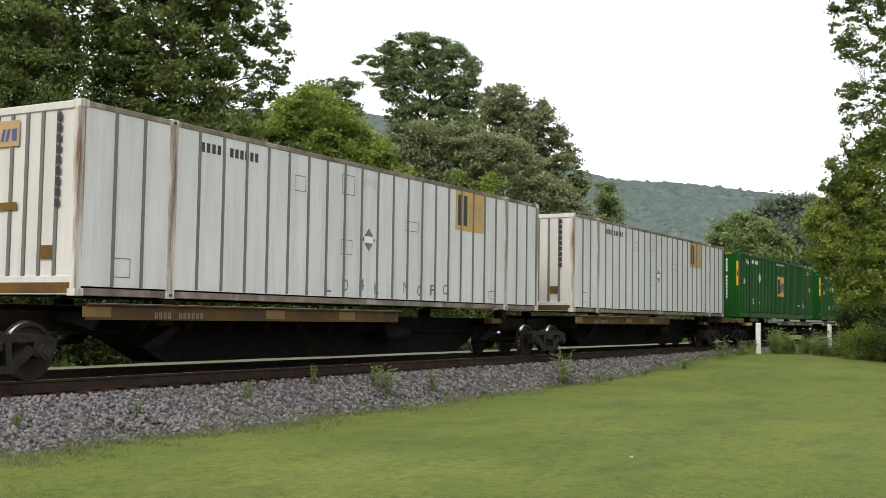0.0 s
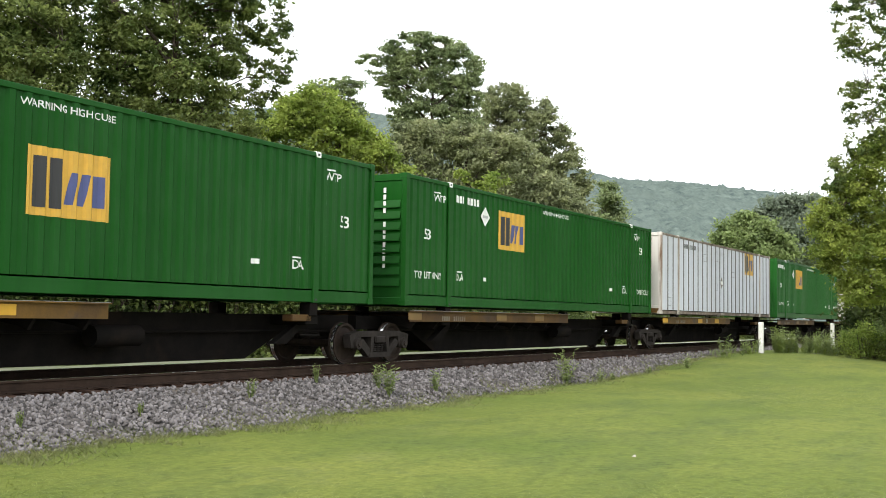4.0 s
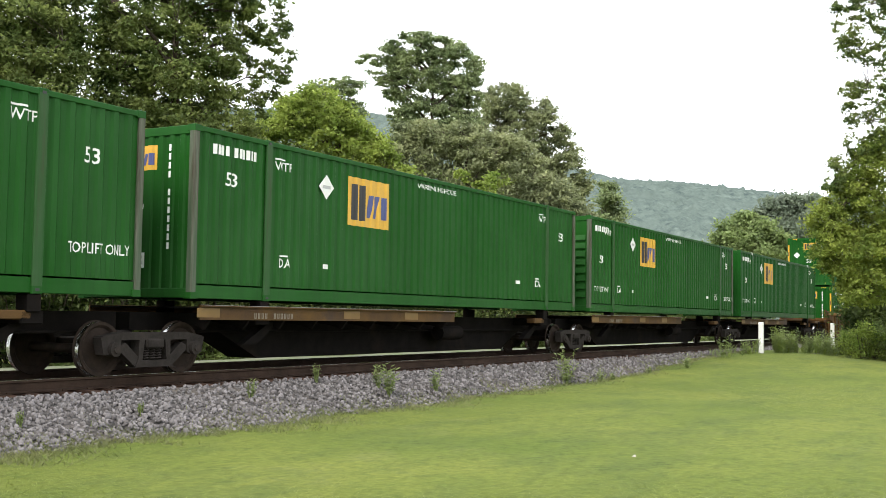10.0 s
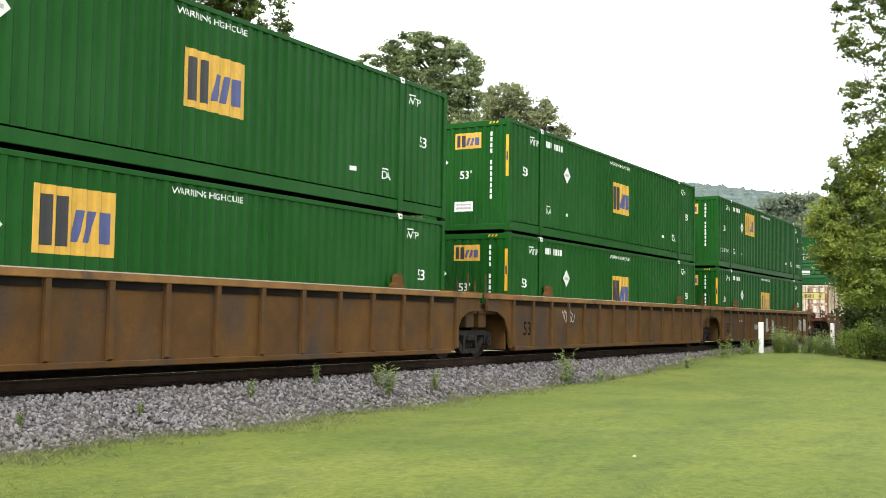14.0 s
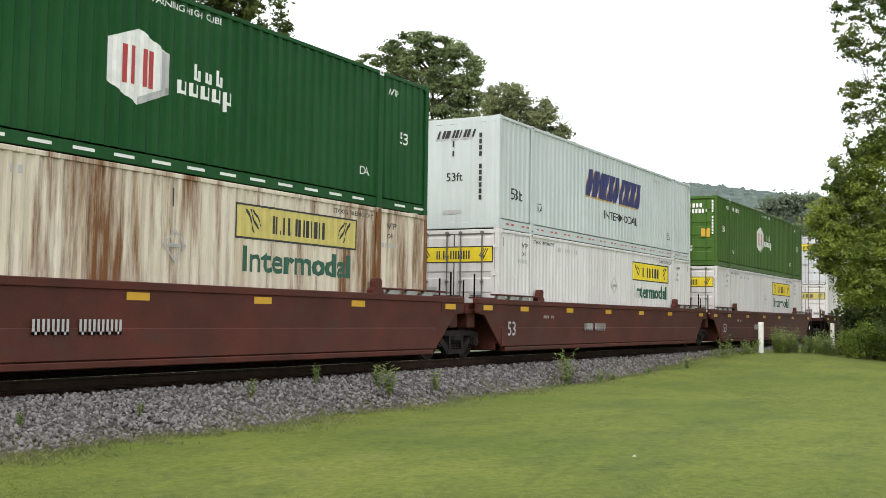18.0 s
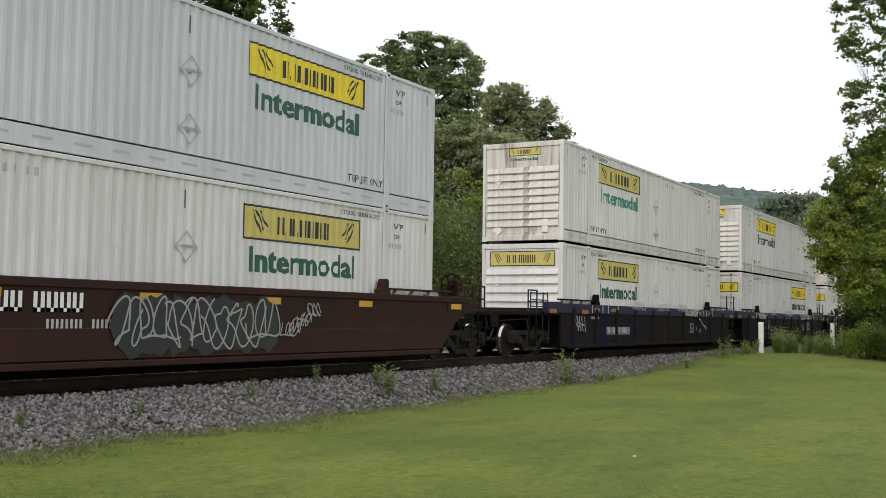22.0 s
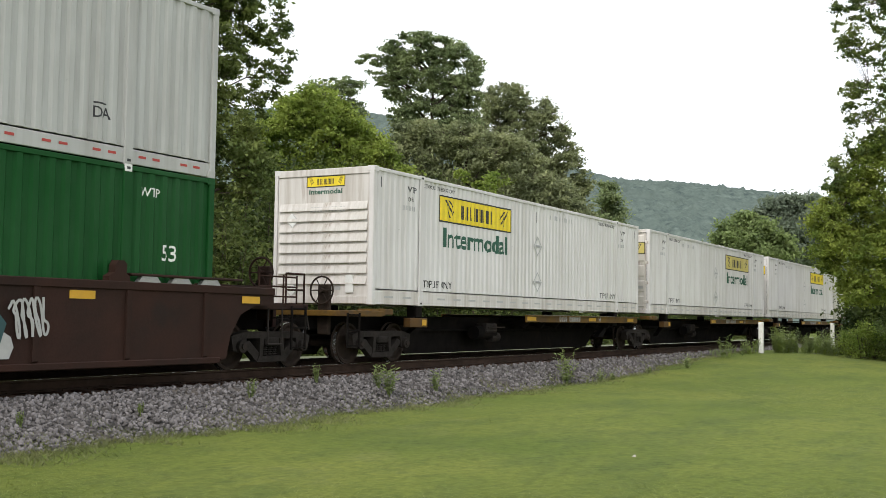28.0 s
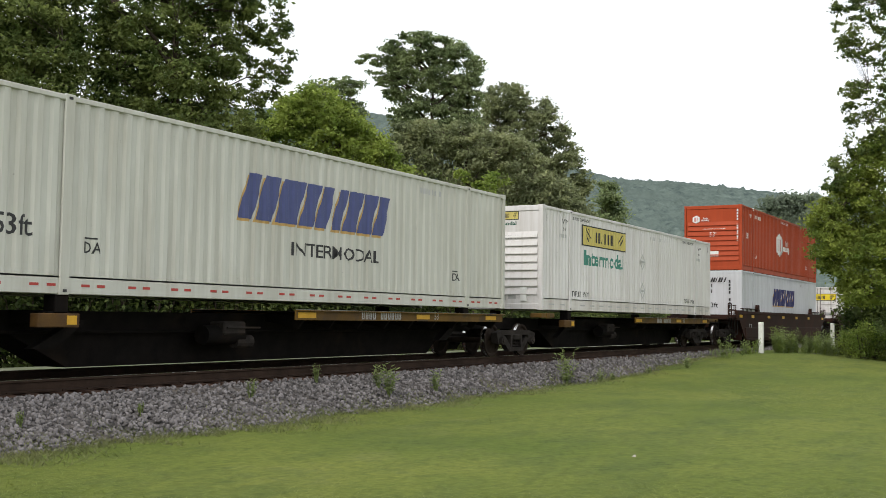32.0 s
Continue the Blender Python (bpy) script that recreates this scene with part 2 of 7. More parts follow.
# both far leaf colours are made paler and greyer to carry distance haze
M["leaf_far"] = leaf_material("haze_painted_leaves", (0.17, 0.23, 0.09), (0.27, 0.335, 0.13), 0.5, 0.5)
M["leaf_far_dark"] = leaf_material("haze_painted_dark_leaves", (0.165, 0.205, 0.152), (0.235, 0.28, 0.20), 0.5, 0.3)
M["leaf_bright"] = leaf_material("pale_weed_leaves", (0.19, 0.25, 0.08), (0.27, 0.32, 0.12), 0.45)
M["grass_dry"] = leaf_material("dry_grass_blades", (0.13, 0.155, 0.055), (0.20, 0.21, 0.09), 0.4)
M["grass_blade"] = leaf_material("grass_blades", (0.150, 0.196, 0.046), (0.21, 0.245, 0.066), 0.4)
M["dirty_yellow"] = plain("dirty_yellow_patch", (0.17, 0.095, 0.02))
M["worn_edge"] = plain("worn_pale_edge", (0.42, 0.37, 0.29))
M["tie"] = surface("creosoted_timber", (0.05, 0.03, 0.021), (0.11, 0.054, 0.034), scale=2, fine=25, rough=0.9, bump=0.5, spread=0.25)
M["rail"] = surface("rusty_rail", (0.050, 0.032, 0.023), (0.030, 0.020, 0.015), rough=0.8, gloss=0.08)
M["post"] = surface("white_post_paint", (0.78, 0.78, 0.75), (0.66, 0.66, 0.62), rough=0.6)
M["house_wall"] = surface("cream_boards", (0.72, 0.66, 0.55), (0.64, 0.58, 0.48), rough=0.7)
M["house_roof"] = surface("brown_shingles", (0.16, 0.10, 0.075), (0.11, 0.075, 0.06), rough=0.85)
M["glass"] = plain("dark_window_glass", (0.03, 0.035, 0.04), 0.1)


# ---- mesh helpers ----
class Solid:
    """Collects vertices and faces for one mesh."""

    def __init__(self):
        self.v, self.f = [], []

    def add(self, verts, faces):
        k = len(self.v)
        self.v += [tuple(p) for p in verts]
        self.f += [tuple(k + i for i in f) for f in faces]
        return self

    def box(self, x0, x1, y0, y1, z0, z1, c=0.0):
        """A box; c: the width of its chamfered edges."""
        if c <= 0:
            vs = [(x, y, z) for x in (x0, x1) for y in (y0, y1) for z in (z0, z1)]
            return self.add(vs, [(0, 1, 3, 2), (4, 6, 7, 5), (0, 4, 5, 1), (2, 3, 7, 6), (0, 2, 6, 4), (1, 5, 7, 3)])
        b = bmesh.new()
        bmesh.ops.create_cube(b, size=1.0)
        for p in b.verts:
            p.co = Vector(((x0 + x1) / 2 + p.co.x * (x1 - x0), (y0 + y1) / 2 + p.co.y * (y1 - y0), (z0 + z1) / 2 + p.co.z * (z1 - z0)))
        bmesh.ops.bevel(b, geom=b.edges[:], offset=c, segments=1, affect="EDGES")
        b.verts.index_update()
        self.add([p.co for p in b.verts], [[p.index for p in f.verts] for f in b.faces])
        b.free()
        return self

    def prism(self, outline, axis, a, b):
        """An outline pulled along an axis: (x, z) along y, (y, z) along x, (x, y) along z."""
        def at(p, h):
            return {"y": (p[0], h, p[1]), "x": (h, p[0], p[1]), "z": (p[0], p[1], h)}[axis]
        n = len(outline)
        vs = [at(p, a) for p in outline] + [at(p, b) for p in outline]
        return self.add(vs, [tuple(range(n)), tuple(range(2 * n - 1, n - 1, -1))] + [(i, i + n, (i + 1) % n + n, (i + 1) % n) for i in range(n)])

    def tube(self, p, q, r0, r1=None, n=8, caps=True):
        p, q, r1 = Vector(p), Vector(q), r0 if r1 is None else r1
        d = (q - p).normalized()
        s = d.orthogonal().normalized()
        t = d.cross(s)
        ring = [(s * math.cos(2 * math.pi * i / n) + t * math.sin(2 * math.pi * i / n)) for i in range(n)]
        vs = [p + r0 * w for w in ring] + [q + r1 * w for w in ring]
        fs = [(i, (i + 1) % n, (i + 1) % n + n, i + n) for i in range(n)]
        return self.add(vs, fs + ([tuple(range(n - 1, -1, -1)), tuple(range(n, 2 * n))] if caps else []))

    def lathe(self, rings, axis_y=True, n=24):
        """Rings (y, r) about the y axis."""
        vs = [(r * math.cos(2 * math.pi * i / n), y, r * math.sin(2 * math.pi * i / n)) for y, r in rings for i in range(n)]
        fs = [(a * n + i, a * n + (i + 1) % n, (a + 1) * n + (i + 1) % n, (a + 1) * n + i) for a in range(len(rings) - 1) for i in range(n)]
        return self.add(vs, fs)

    def moved(self, dx=0.0, dy=0.0, dz=0.0):
        self.v = [(x + dx, y + dy, z + dz) for x, y, z in self.v]
        return self

    def mesh(self, name, material, smooth=False):
        me = bpy.data.meshes.new(name)
        me.from_pydata(self.v, [], self.f)
        b = bmesh.new()
        b.from_mesh(me)
        bmesh.ops.recalc_face_normals(b, faces=b.faces[:])
        b.to_mesh(me)
        b.free()
        me.materials.append(material)
        if smooth:
            me.polygons.foreach_set("use_smooth", [True] * len(me.polygons))
            me.set_sharp_from_angle(angle=radians(40))
        return me


STORE = {}


def stored(key, make):
    if key not in STORE:
        STORE[key] = make()
    return STORE[key]


def part(name, mesh, parent=None, label="", at=None):
    ob = new(name, mesh)
    if parent is not None:
        ob.parent = parent
    if at is not None:
        ob.location = at
    if label:
        tagged(ob, label=label)
    return ob


def flat_mesh(name, verts, faces, material, smooth=False):
    """A large mesh straight from arrays of vertices and of faces with one count of corners."""
    verts, faces = np.asarray(verts, dtype=np.float32), np.asarray(faces, dtype=np.int32)
    me = bpy.data.meshes.new(name)
    me.vertices.add(len(verts))
    me.vertices.foreach_set("co", verts.ravel())
    k = faces.shape[1]
    me.loops.add(faces.size)
    me.loops.foreach_set("vertex_index", faces.ravel())
    me.polygons.add(len(faces))
    me.polygons.foreach_set("loop_start", np.arange(0, faces.size, k, dtype=np.int32))
    me.polygons.foreach_set("use_smooth", np.full(len(faces), smooth))
    me.update(calc_edges=True)
    me.materials.append(material)
    return me


# ---- ground, ballast and track; rail top is z = 0, the track runs along x ----
TRACK_Y = 13.834
LAWN_Z = -0.67


def ease(a, b, v):
    t = min(1.0, max(0.0, (v - a) / (b - a)))
    return t * t * (3 - 2 * t)


def lawn_z(x, y):
    """The lawn lies level and rises to the track farther along."""
    return LAWN_Z + 0.40 * ease(28, 46, x) * ease(3, 10.5, y)


GAUGE = 0.755


def lawn_edge(x):
    """Where the mown lawn meets the ballast."""
    return float(np.interp(x, (8, 12, 19, 26, 44, 60), (10.62, 10.47, 10.73, 11.17, 12.1, 12.3))) + 0.1 * math.sin(x * 1.3) + 0.26 * noise.noise((x * 0.9, 0.0, 5.0)) + 0.3 * noise.noise((x * 2.6, 0.0, 2.0)) + 0.2 * noise.noise((x * 7.0, 0.0, 8.0))


def make_ground():
    m, n, l, s = principled("ground_cover")
    tc = n.new("ShaderNodeTexCoord").outputs["Object"]
    patch = noise_node(n, l, tc, 0.22, 5.0, 0.6)
    mow = noise_node(n, l, tc, 0.7, 5.0, 0.65, (0.7, 1.6, 1))
    fine = noise_node(n, l, tc, 9.0, 9.0, 0.82)
    col = mixed(n, l, ramp(n, l, patch, 0.35, 0.68), (0.094, 0.128, 0.026), (0.150, 0.172, 0.038))
    col = mixed(n, l, ramp(n, l, mow, 0.48, 0.75), col, (0.078, 0.107, 0.031))
    dry = noise_node(n, l, tc, 0.8, 6.0, 0.7)
    col = mixed(n, l, ramp(n, l, dry, 0.58, 0.85), col, (0.20, 0.20, 0.075))
    tuft = noise_node(n, l, tc, 3.2, 8.0, 0.8)
    col = mixed(n, l, ramp(n, l, tuft, 0.5, 0.72), col, (0.066, 0.098, 0.022))
    dark = n.new("ShaderNodeMix")
    dark.data_type, dark.blend_type = "RGBA", "MULTIPLY"
    dark.inputs["Factor"].default_value = 1.0
    l.new(col, dark.inputs["A"])
    g = n.new("ShaderNodeMapRange")
    g.inputs["From Min"].default_value, g.inputs["From Max"].default_value = 0.3, 0.7
    g.inputs["To Min"].default_value, g.inputs["To Max"].default_value = 0.58, 1.4
    l.new(fine, g.inputs["Value"])
    l.new(g.outputs["Result"], dark.inputs["B"])
    l.new(dark.outputs["Result"], s.inputs["Base Color"])
    s.inputs["Roughness"].default_value = 0.95
    s.inputs["Specular IOR Level"].default_value = 0.1
    bumped(n, l, s, fine, 0.5, 0.03)
    xs = [-2500, -600, -150, -40, -20] + [i * 1.0 for i in range(-10, 80)] + [90, 110, 140, 200, 320, 600, 1200, 2600]
    ys = [-2500, -600, -150, -40, -15] + [i * 0.75 for i in range(-14, 32)] + [26, 30, 40, 60, 110, 250, 600, 1200, 2600]
    vs, fs = [], []
    for x in xs:
        for y in ys:
            z = lawn_z(x, y) + (0.05 * noise.noise((x * 0.13, y * 0.13, 3.0)) + 0.012 * noise.noise((x * 0.9, y * 0.9, 1.0)) if y < 10 and abs(x) < 90 else 0.0)
            z -= 0.06 if lawn_edge(x) + 0.5 < y < 17.5 else 0.0
            z -= 0.35 if y > 18.5 else 0.0
            vs.append((x, y, z))
    k = len(ys)
    for i in range(len(xs) - 1):
        for j in range(k - 1):
            fs.append((i * k + j, (i + 1) * k + j, (i + 1) * k + j + 1, i * k + j + 1))
    ob = new("ground", flat_mesh("ground", vs, fs, m, True))
    tagged(ob, "mown yellow-green lawn running up to the railway", "ground", kind="structure")


def stone_material():
    m, n, l, s = principled("grey_ballast_stone")
    geo = n.new("ShaderNodeNewGeometry")
    oi = n.new("ShaderNodeObjectInfo")
    tc = n.new("ShaderNodeTexCoord").outputs["Object"]
    mixr = n.new("ShaderNodeMath")
    mixr.operation = "ADD"
    l.new(geo.outputs["Random Per Island"], mixr.inputs[0])
    l.new(oi.outputs["Random"], mixr.inputs[1])
    fr = n.new("ShaderNodeMath")
    fr.operation = "FRACT"
    l.new(mixr.outputs[0], fr.inputs[0])
    col = mixed(n, l, fr.outputs[0], (0.04, 0.038, 0.041), (0.225, 0.212, 0.22))
    grit = noise_node(n, l, tc, 30.0, 4.0, 0.7)
    col = mixed(n, l, ramp(n, l, grit, 0.4, 0.9), col, (0.16, 0.14, 0.12))
    l.new(col, s.inputs["Base Color"])
    s.inputs["Roughness"].default_value = 0.9
    return m


def bed_material():
    m, n, l, s = principled("ballast_bed_stone")
    tc = n.new("ShaderNodeTexCoord").outputs["Object"]
    cells = n.new("ShaderNodeTexVoronoi")
    cells.inputs["Scale"].default_value = 16.0
    l.new(tc, cells.inputs["Vector"])
    grey = n.new("ShaderNodeSeparateColor")
    l.new(cells.outputs["Color"], grey.inputs["Color"])
    col = mixed(n, l, grey.outputs["Red"], (0.022, 0.020, 0.019), (0.105, 0.095, 0.092))
    big = noise_node(n, l, tc, 0.7, 5.0, 0.6)
    col = mixed(n, l, ramp(n, l, big, 0.5, 0.9), col, (0.16, 0.13, 0.10))
    l.new(col, s.inputs["Base Color"])
    s.inputs["Roughness"].default_value = 0.95
    inv = n.new("ShaderNodeMath")
    inv.operation = "SUBTRACT"
    inv.inputs[0].default_value = 1.0
    l.new(cells.outputs["Distance"], inv.inputs[1])
    bumped(n, l, s, inv.outputs[0], 1.0, 0.05)
    return m


M["stone"] = stone_material()
M["bed"] = bed_material()
SHOULDER = 12.45


def bed_z(x, y):
    """Height of the ballast: level under the track, falling to both sides."""
    d = abs(y - TRACK_Y)
    half = TRACK_Y - SHOULDER
    if d <= half:
        return -0.20 - 0.04 * min(1.0, (half - d) / 0.06)
    run = TRACK_Y - lawn_edge(x) - half if y < TRACK_Y else 2.4
    return -0.20 + ((lawn_z(x, lawn_edge(x)) if y < TRACK_Y else LAWN_Z) - 0.03 + 0.20) * min(1.15, (d - half) / max(0.4, run))


def make_ballast():
    xs = [-60 + 2.0 * i for i in range(30)] + [i * 0.25 for i in range(0, 260)] + [65 + 5.0 * i for i in range(80)]
    ys = [TRACK_Y - 4.4 + 0.2 * i for i in range(44)]
    vs = [(x, y, bed_z(x, y) + (0.022 * noise.noise((x * 5, y * 5, 0)) if 0 < x < 65 else 0)) for x in xs for y in ys]
    k = len(ys)
    fs = [(i * k + j, (i + 1) * k + j, (i + 1) * k + j + 1, i * k + j + 1) for i in range(len(xs) - 1) for j in range(k - 1)]
    bed = new("ballast_bed", flat_mesh("ballast_bed", vs, fs, M["bed"], False))
    tagged(bed, "bed of crushed grey stone ballast under the track", "ballast", kind="structure")
    return bed


def stone_shape(seed):
    r = random.Random(seed)
    b = bmesh.new()
    bmesh.ops.create_icosphere(b, subdivisions=1, radius=1.0)
    for p in b.verts:
        p.co *= r.uniform(0.7, 1.15)
        p.co = Vector((p.co.x * 1.15, p.co.y * 0.85, p.co.z * 0.7))
    b.verts.index_update()
    v = np.array([p.co[:] for p in b.verts])
    f = np.array([[p.index for p in q.verts] for q in b.faces])
    b.free()
    return v, f


def make_stones(bed):
    """Loose stones on the near shoulder: the nearest are parts, the rest one heap."""
    rng = np.random.default_rng(5)
    shapes = [stone_shape(i) for i in range(6)]
    meshes = [flat_mesh("stone", v * 0.032, f, M["stone"]) for v, f in shapes]
    for i in range(280):
        x = 7.2 + 5.2 * rng.random()
        y = lawn_edge(x) + 0.15 + (SHOULDER - lawn_edge(x) - 0.2) * rng.random()
        ob = part("stone", meshes[i % 6], bed)
        ob.location = (x, y, bed_z(x, y) + 0.018)
        ob.rotation_euler = tuple(rng.uniform(0, 6.28, 3))
        ob.scale = (0.7 + 0.6 * rng.random(),) * 3
    vs, fs, k = [], [], 0
    for x0, x1, dens, size in ((5.5, 13.0, 240, 0.032), (13.0, 22.0, 170, 0.034), (22.0, 34.0, 80, 0.04), (34.0, 60.0, 24, 0.05)):
        count = int((x1 - x0) * 2.6 * dens)
        xs = rng.uniform(x0, x1, count)
        for i, x in enumerate(xs):
            lo = lawn_edge(x) - 0.25
            y = lo + (SHOULDER + 0.02 - lo) * rng.random() ** 0.9
            v, f = shapes[i % 6]
            a, b, c = rng.uniform(0, 6.28, 3)
            rot = np.array(Euler((a, b, c)).to_matrix())
            s = size * rng.uniform(0.55, 1.35)
            vs.append(v @ rot.T * s + np.array([x, y, bed_z(x, y) + s * 0.45]))
            fs.append(f + k)
            k += len(v)
    heap = part("loose_stones", flat_mesh("loose_stones", np.concatenate(vs), np.concatenate(fs), M["stone"]), bed)
    tagged(heap, "loose crushed grey ballast stones", kind="stuff")


def make_track():
    track = new("railway_track")
    tagged(track, "railway track of rusty steel rails on dark timber ties", "railway track", kind="structure")
    prof = [(-0.075, -0.18), (0.075, -0.18), (0.075, -0.165), (0.012, -0.145), (0.012, -0.045), (0.036, -0.035), (0.036, -0.004), (0.03, -0.001),
            (-0.03, -0.001), (-0.036, -0.004), (-0.036, -0.035), (-0.012, -0.045), (-0.012, -0.145), (-0.075, -0.165)]
    CANT = {-1: 0.0, 1: 0.045}
    for side in (-1, 1):
        rail = part("rail", Solid().prism([(TRACK_Y + side * GAUGE + a, b + CANT[side]) for a, b in prof], "x", -140, 420).mesh("rail", M["rail"]), track, "rusty steel rail")
        part("rail_head", Solid().box(-140, 420, TRACK_Y + side * GAUGE - 0.024, TRACK_Y + side * GAUGE + 0.024, CANT[side] - 0.002, CANT[side] + 0.001).mesh("rail_head", M["tread"]), rail, "polished running surface")
    tie = Solid().box(-0.115, 0.115, -1.32, 1.32, -0.36, -0.185, 0.012).mesh("tie", M["tie"])
    plate = Solid().box(-0.1, 0.1, -0.17, 0.17, -0.186, -0.176, 0.004).mesh("tie_plate", M["rail"])
    spike = Solid().box(-0.012, 0.012, -0.012, 0.012, -0.18, -0.15, 0.003).mesh("spike", M["rail"])
    rng = random.Random(2)
    for i in range(-6, 170):
        t = part("tie", tie, track, at=(i * 0.5, TRACK_Y + rng.uniform(-0.05, 0.05), 0.02 + rng.uniform(-0.008, 0.004)))
        t.rotation_euler = (0.028, 0, rng.uniform(-0.015, 0.015))
        if 10 < i < 60:
            for s in (-1, 1):
                part("tie_plate", plate, t, at=(0, s * GAUGE, 0))
                part("spike", spike, t, at=(0.05, s * GAUGE - 0.095, 0))
    # a small yellow-painted marker between the rails
    part("marker", Solid().box(14.1, 14.5, TRACK_Y - 0.25, TRACK_Y - 0.05, -0.2, -0.13, 0.01).mesh("marker", M["reflector_yellow"]), track, "small yellow track marker")


def make_road():
    """A pale gravel service road on the far side of the track."""
    xs = [-40 + 2.0 * i for i in range(130)]
    prof = ((15.9, -0.5), (16.3, -0.20), (17.0, -0.17), (18.2, -0.16), (19.3, -0.19), (20.0, -0.26), (21.2, -1.05))
    vs = [(x, y + 0.25 * noise.noise((x * 0.2, y, 1.0)), z + 0.02 * noise.noise((x * 0.8, y * 0.8, 6.0))) for x in xs for y, z in prof]
    k = len(prof)
    fs = [(i * k + j, (i + 1) * k + j, (i + 1) * k + j + 1, i * k + j + 1) for i in range(len(xs) - 1) for j in range(k - 1)]
    tagged(new("road", flat_mesh("road", vs, fs, M["gravel"], True)), "pale weedy gravel service road behind the track", "road", kind="structure")


make_road()
make_ground()
BED = make_ballast()
make_track()


# ---- shipping containers, 53 feet long; x runs from the leading end, y from the middle, z from the base ----
LEN, WID, HGT = 16.154, 2.591, 2.896
HALF = WID / 2
POST = 1.98


class Wave:
    """A corrugated sheet's profile: how deep it lies at a place along it."""

    def __init__(self, pitch, depth, start, slope=0.12):
        self.p, self.d, self.s, self.k = pitch, depth, start, slope

    def breaks(self, a, b):
        out, k = [], math.floor((a - self.s) / self.p) - 1
        while self.s + k * self.p < b + self.p:
            o = self.s + k * self.p
            out += [o + f * self.p for f in (0.0, 0.5 - self.k, 0.5, 1.0 - self.k)]
            k += 1
        return [x for x in out if a + 1e-4 < x < b - 1e-4]

    def depth(self, x):
        f = ((x - self.s) / self.p) % 1.0
        if f < 0.5 - self.k:
            return 0.0
        if f < 0.5:
            return self.d * (f - 0.5 + self.k) / self.k
        if f < 1.0 - self.k:
            return self.d
        return self.d * (1.0 - (f - 1.0 + self.k) / self.k)


class Level:
    def breaks(self, a, b):
        return []

    def depth(self, x):
        return 0.0


WIDE_WAVE = Wave(0.282, 0.033, 0.0, 0.17)
FINE_WAVE = Wave(0.222, 0.029, 0.0, 0.21)
END_WAVE = Wave(0.24, 0.03, 0.1)
FLAT = Level()


def side_sheet(wave, a, b, z0, z1, name, mat, end=False, inset=0.014):
    """A corrugated sheet on the near side (or, with end, on the leading end)."""
    xs = [a] + wave.breaks(a, b) + [b]
    s = Solid()
    vs = []
    for x in xs:
        d = inset + wave.depth(x)
        for z in (z0, z1):
            vs.append((d, HALF - x, z) if end else (x, -HALF + d, z))
    s.add(vs, [(2 * i, 2 * i + 2, 2 * i + 3, 2 * i + 1) for i in range(len(xs) - 1)])
    back = 0.07
    s.add([(back, HALF - a, z0), (back, HALF - b, z0), (back, HALF - b, z1), (back, HALF - a, z1)] if end else
          [(a, -HALF + back, z0), (b, -HALF + back, z0), (b, -HALF + back, z1), (a, -HALF + back, z1)], [(0, 1, 2, 3)])
    return s.mesh(name, mat)


# -- painted marks, laid on the sheet's own profile --
def polygon_mesh(polys):
    b = bmesh.new()
    for poly in polys:
        b.faces.new([b.verts.new((x, 0, z)) for x, z in poly])
    return b


def rect(x0, x1, z0, z1):
    return [(x0, z0), (x1, z0), (x1, z1), (x0, z1)]


def letters(text, height):
    """The flat outline mesh of a word: vertices and faces, its left end at 0, and its width."""
    def make():
        cu = bpy.data.curves.new("word", "FONT")
        cu.body, cu.size, cu.resolution_u = text, 1.0, 2
        cu.offset = 0.028 if text == "Intermodal" else 0.008
        ob = bpy.data.objects.new("word", cu)
        scene.collection.objects.link(ob)
        bpy.context.view_layer.update()
        me = bpy.data.meshes.new_from_object(ob)
        v = np.array([p.co[:] for p in me.vertices])
        f = [tuple(p.vertices) for p in me.polygons]
        bpy.data.objects.remove(ob)
        bpy.data.meshes.remove(me)
        bpy.data.curves.remove(cu)
        v[:, :2] -= v[:, :2].min(axis=0)
        return v, f
    v, f = stored(("word", text), make)
    k = height / v[:, 1].max()
    return v[:, 0] * k, v[:, 1] * k, f


def word_mesh(text, x0, z0, height, width=None):
    xs, zs, f = letters(text, height)
    k = 1.0 if width is None else width / xs.max()
    b = bmesh.new()
    vs = [b.verts.new((x0 + x * k, 0, z0 + z)) for x, z in zip(xs, zs)]
    for face in f:
        try:
            b.faces.new([vs[i] for i in face])
        except ValueError:
            pass
    return b


def laid(b, wave, name, mat, end=False, lift=0.004, inset=0.014):
    xs = [v.co.x for v in b.verts]
    for x in wave.breaks(min(xs), max(xs)):
        bmesh.ops.bisect_plane(b, geom=b.verts[:] + b.edges[:] + b.faces[:], plane_co=(x, 0, 0), plane_no=(1, 0, 0), dist=1e-5)
    for v in b.verts:
        x, z = v.co.x, v.co.z
        d = inset + wave.depth(x) - lift
        v.co = Vector((d, HALF - x, z)) if end else Vector((x, -HALF + d, z))
    me = bpy.data.meshes.new(name)
    b.to_mesh(me)
    b.free()
    me.materials.append(mat)
    return me


SMALL = ("bars", "marking", "row", "line", "stripe", "slot", "frame", "block", "flourish", "outline", "label", "reflector", "half", "bar")


def mark(root, name, polys, wave, mat, label="", end=False, lift=0.004, inset=0.014):
    key = ("mark", name, str(polys), id(wave), mat.name, end, lift, inset)
    ob = part(name, stored(key, lambda: laid(polygon_mesh(polys), wave, name, mat, end, lift, inset)), root, label)
    return tagged(ob, kind="stuff") if len(polys) > 1 and name.split("_")[-1] in SMALL else ob


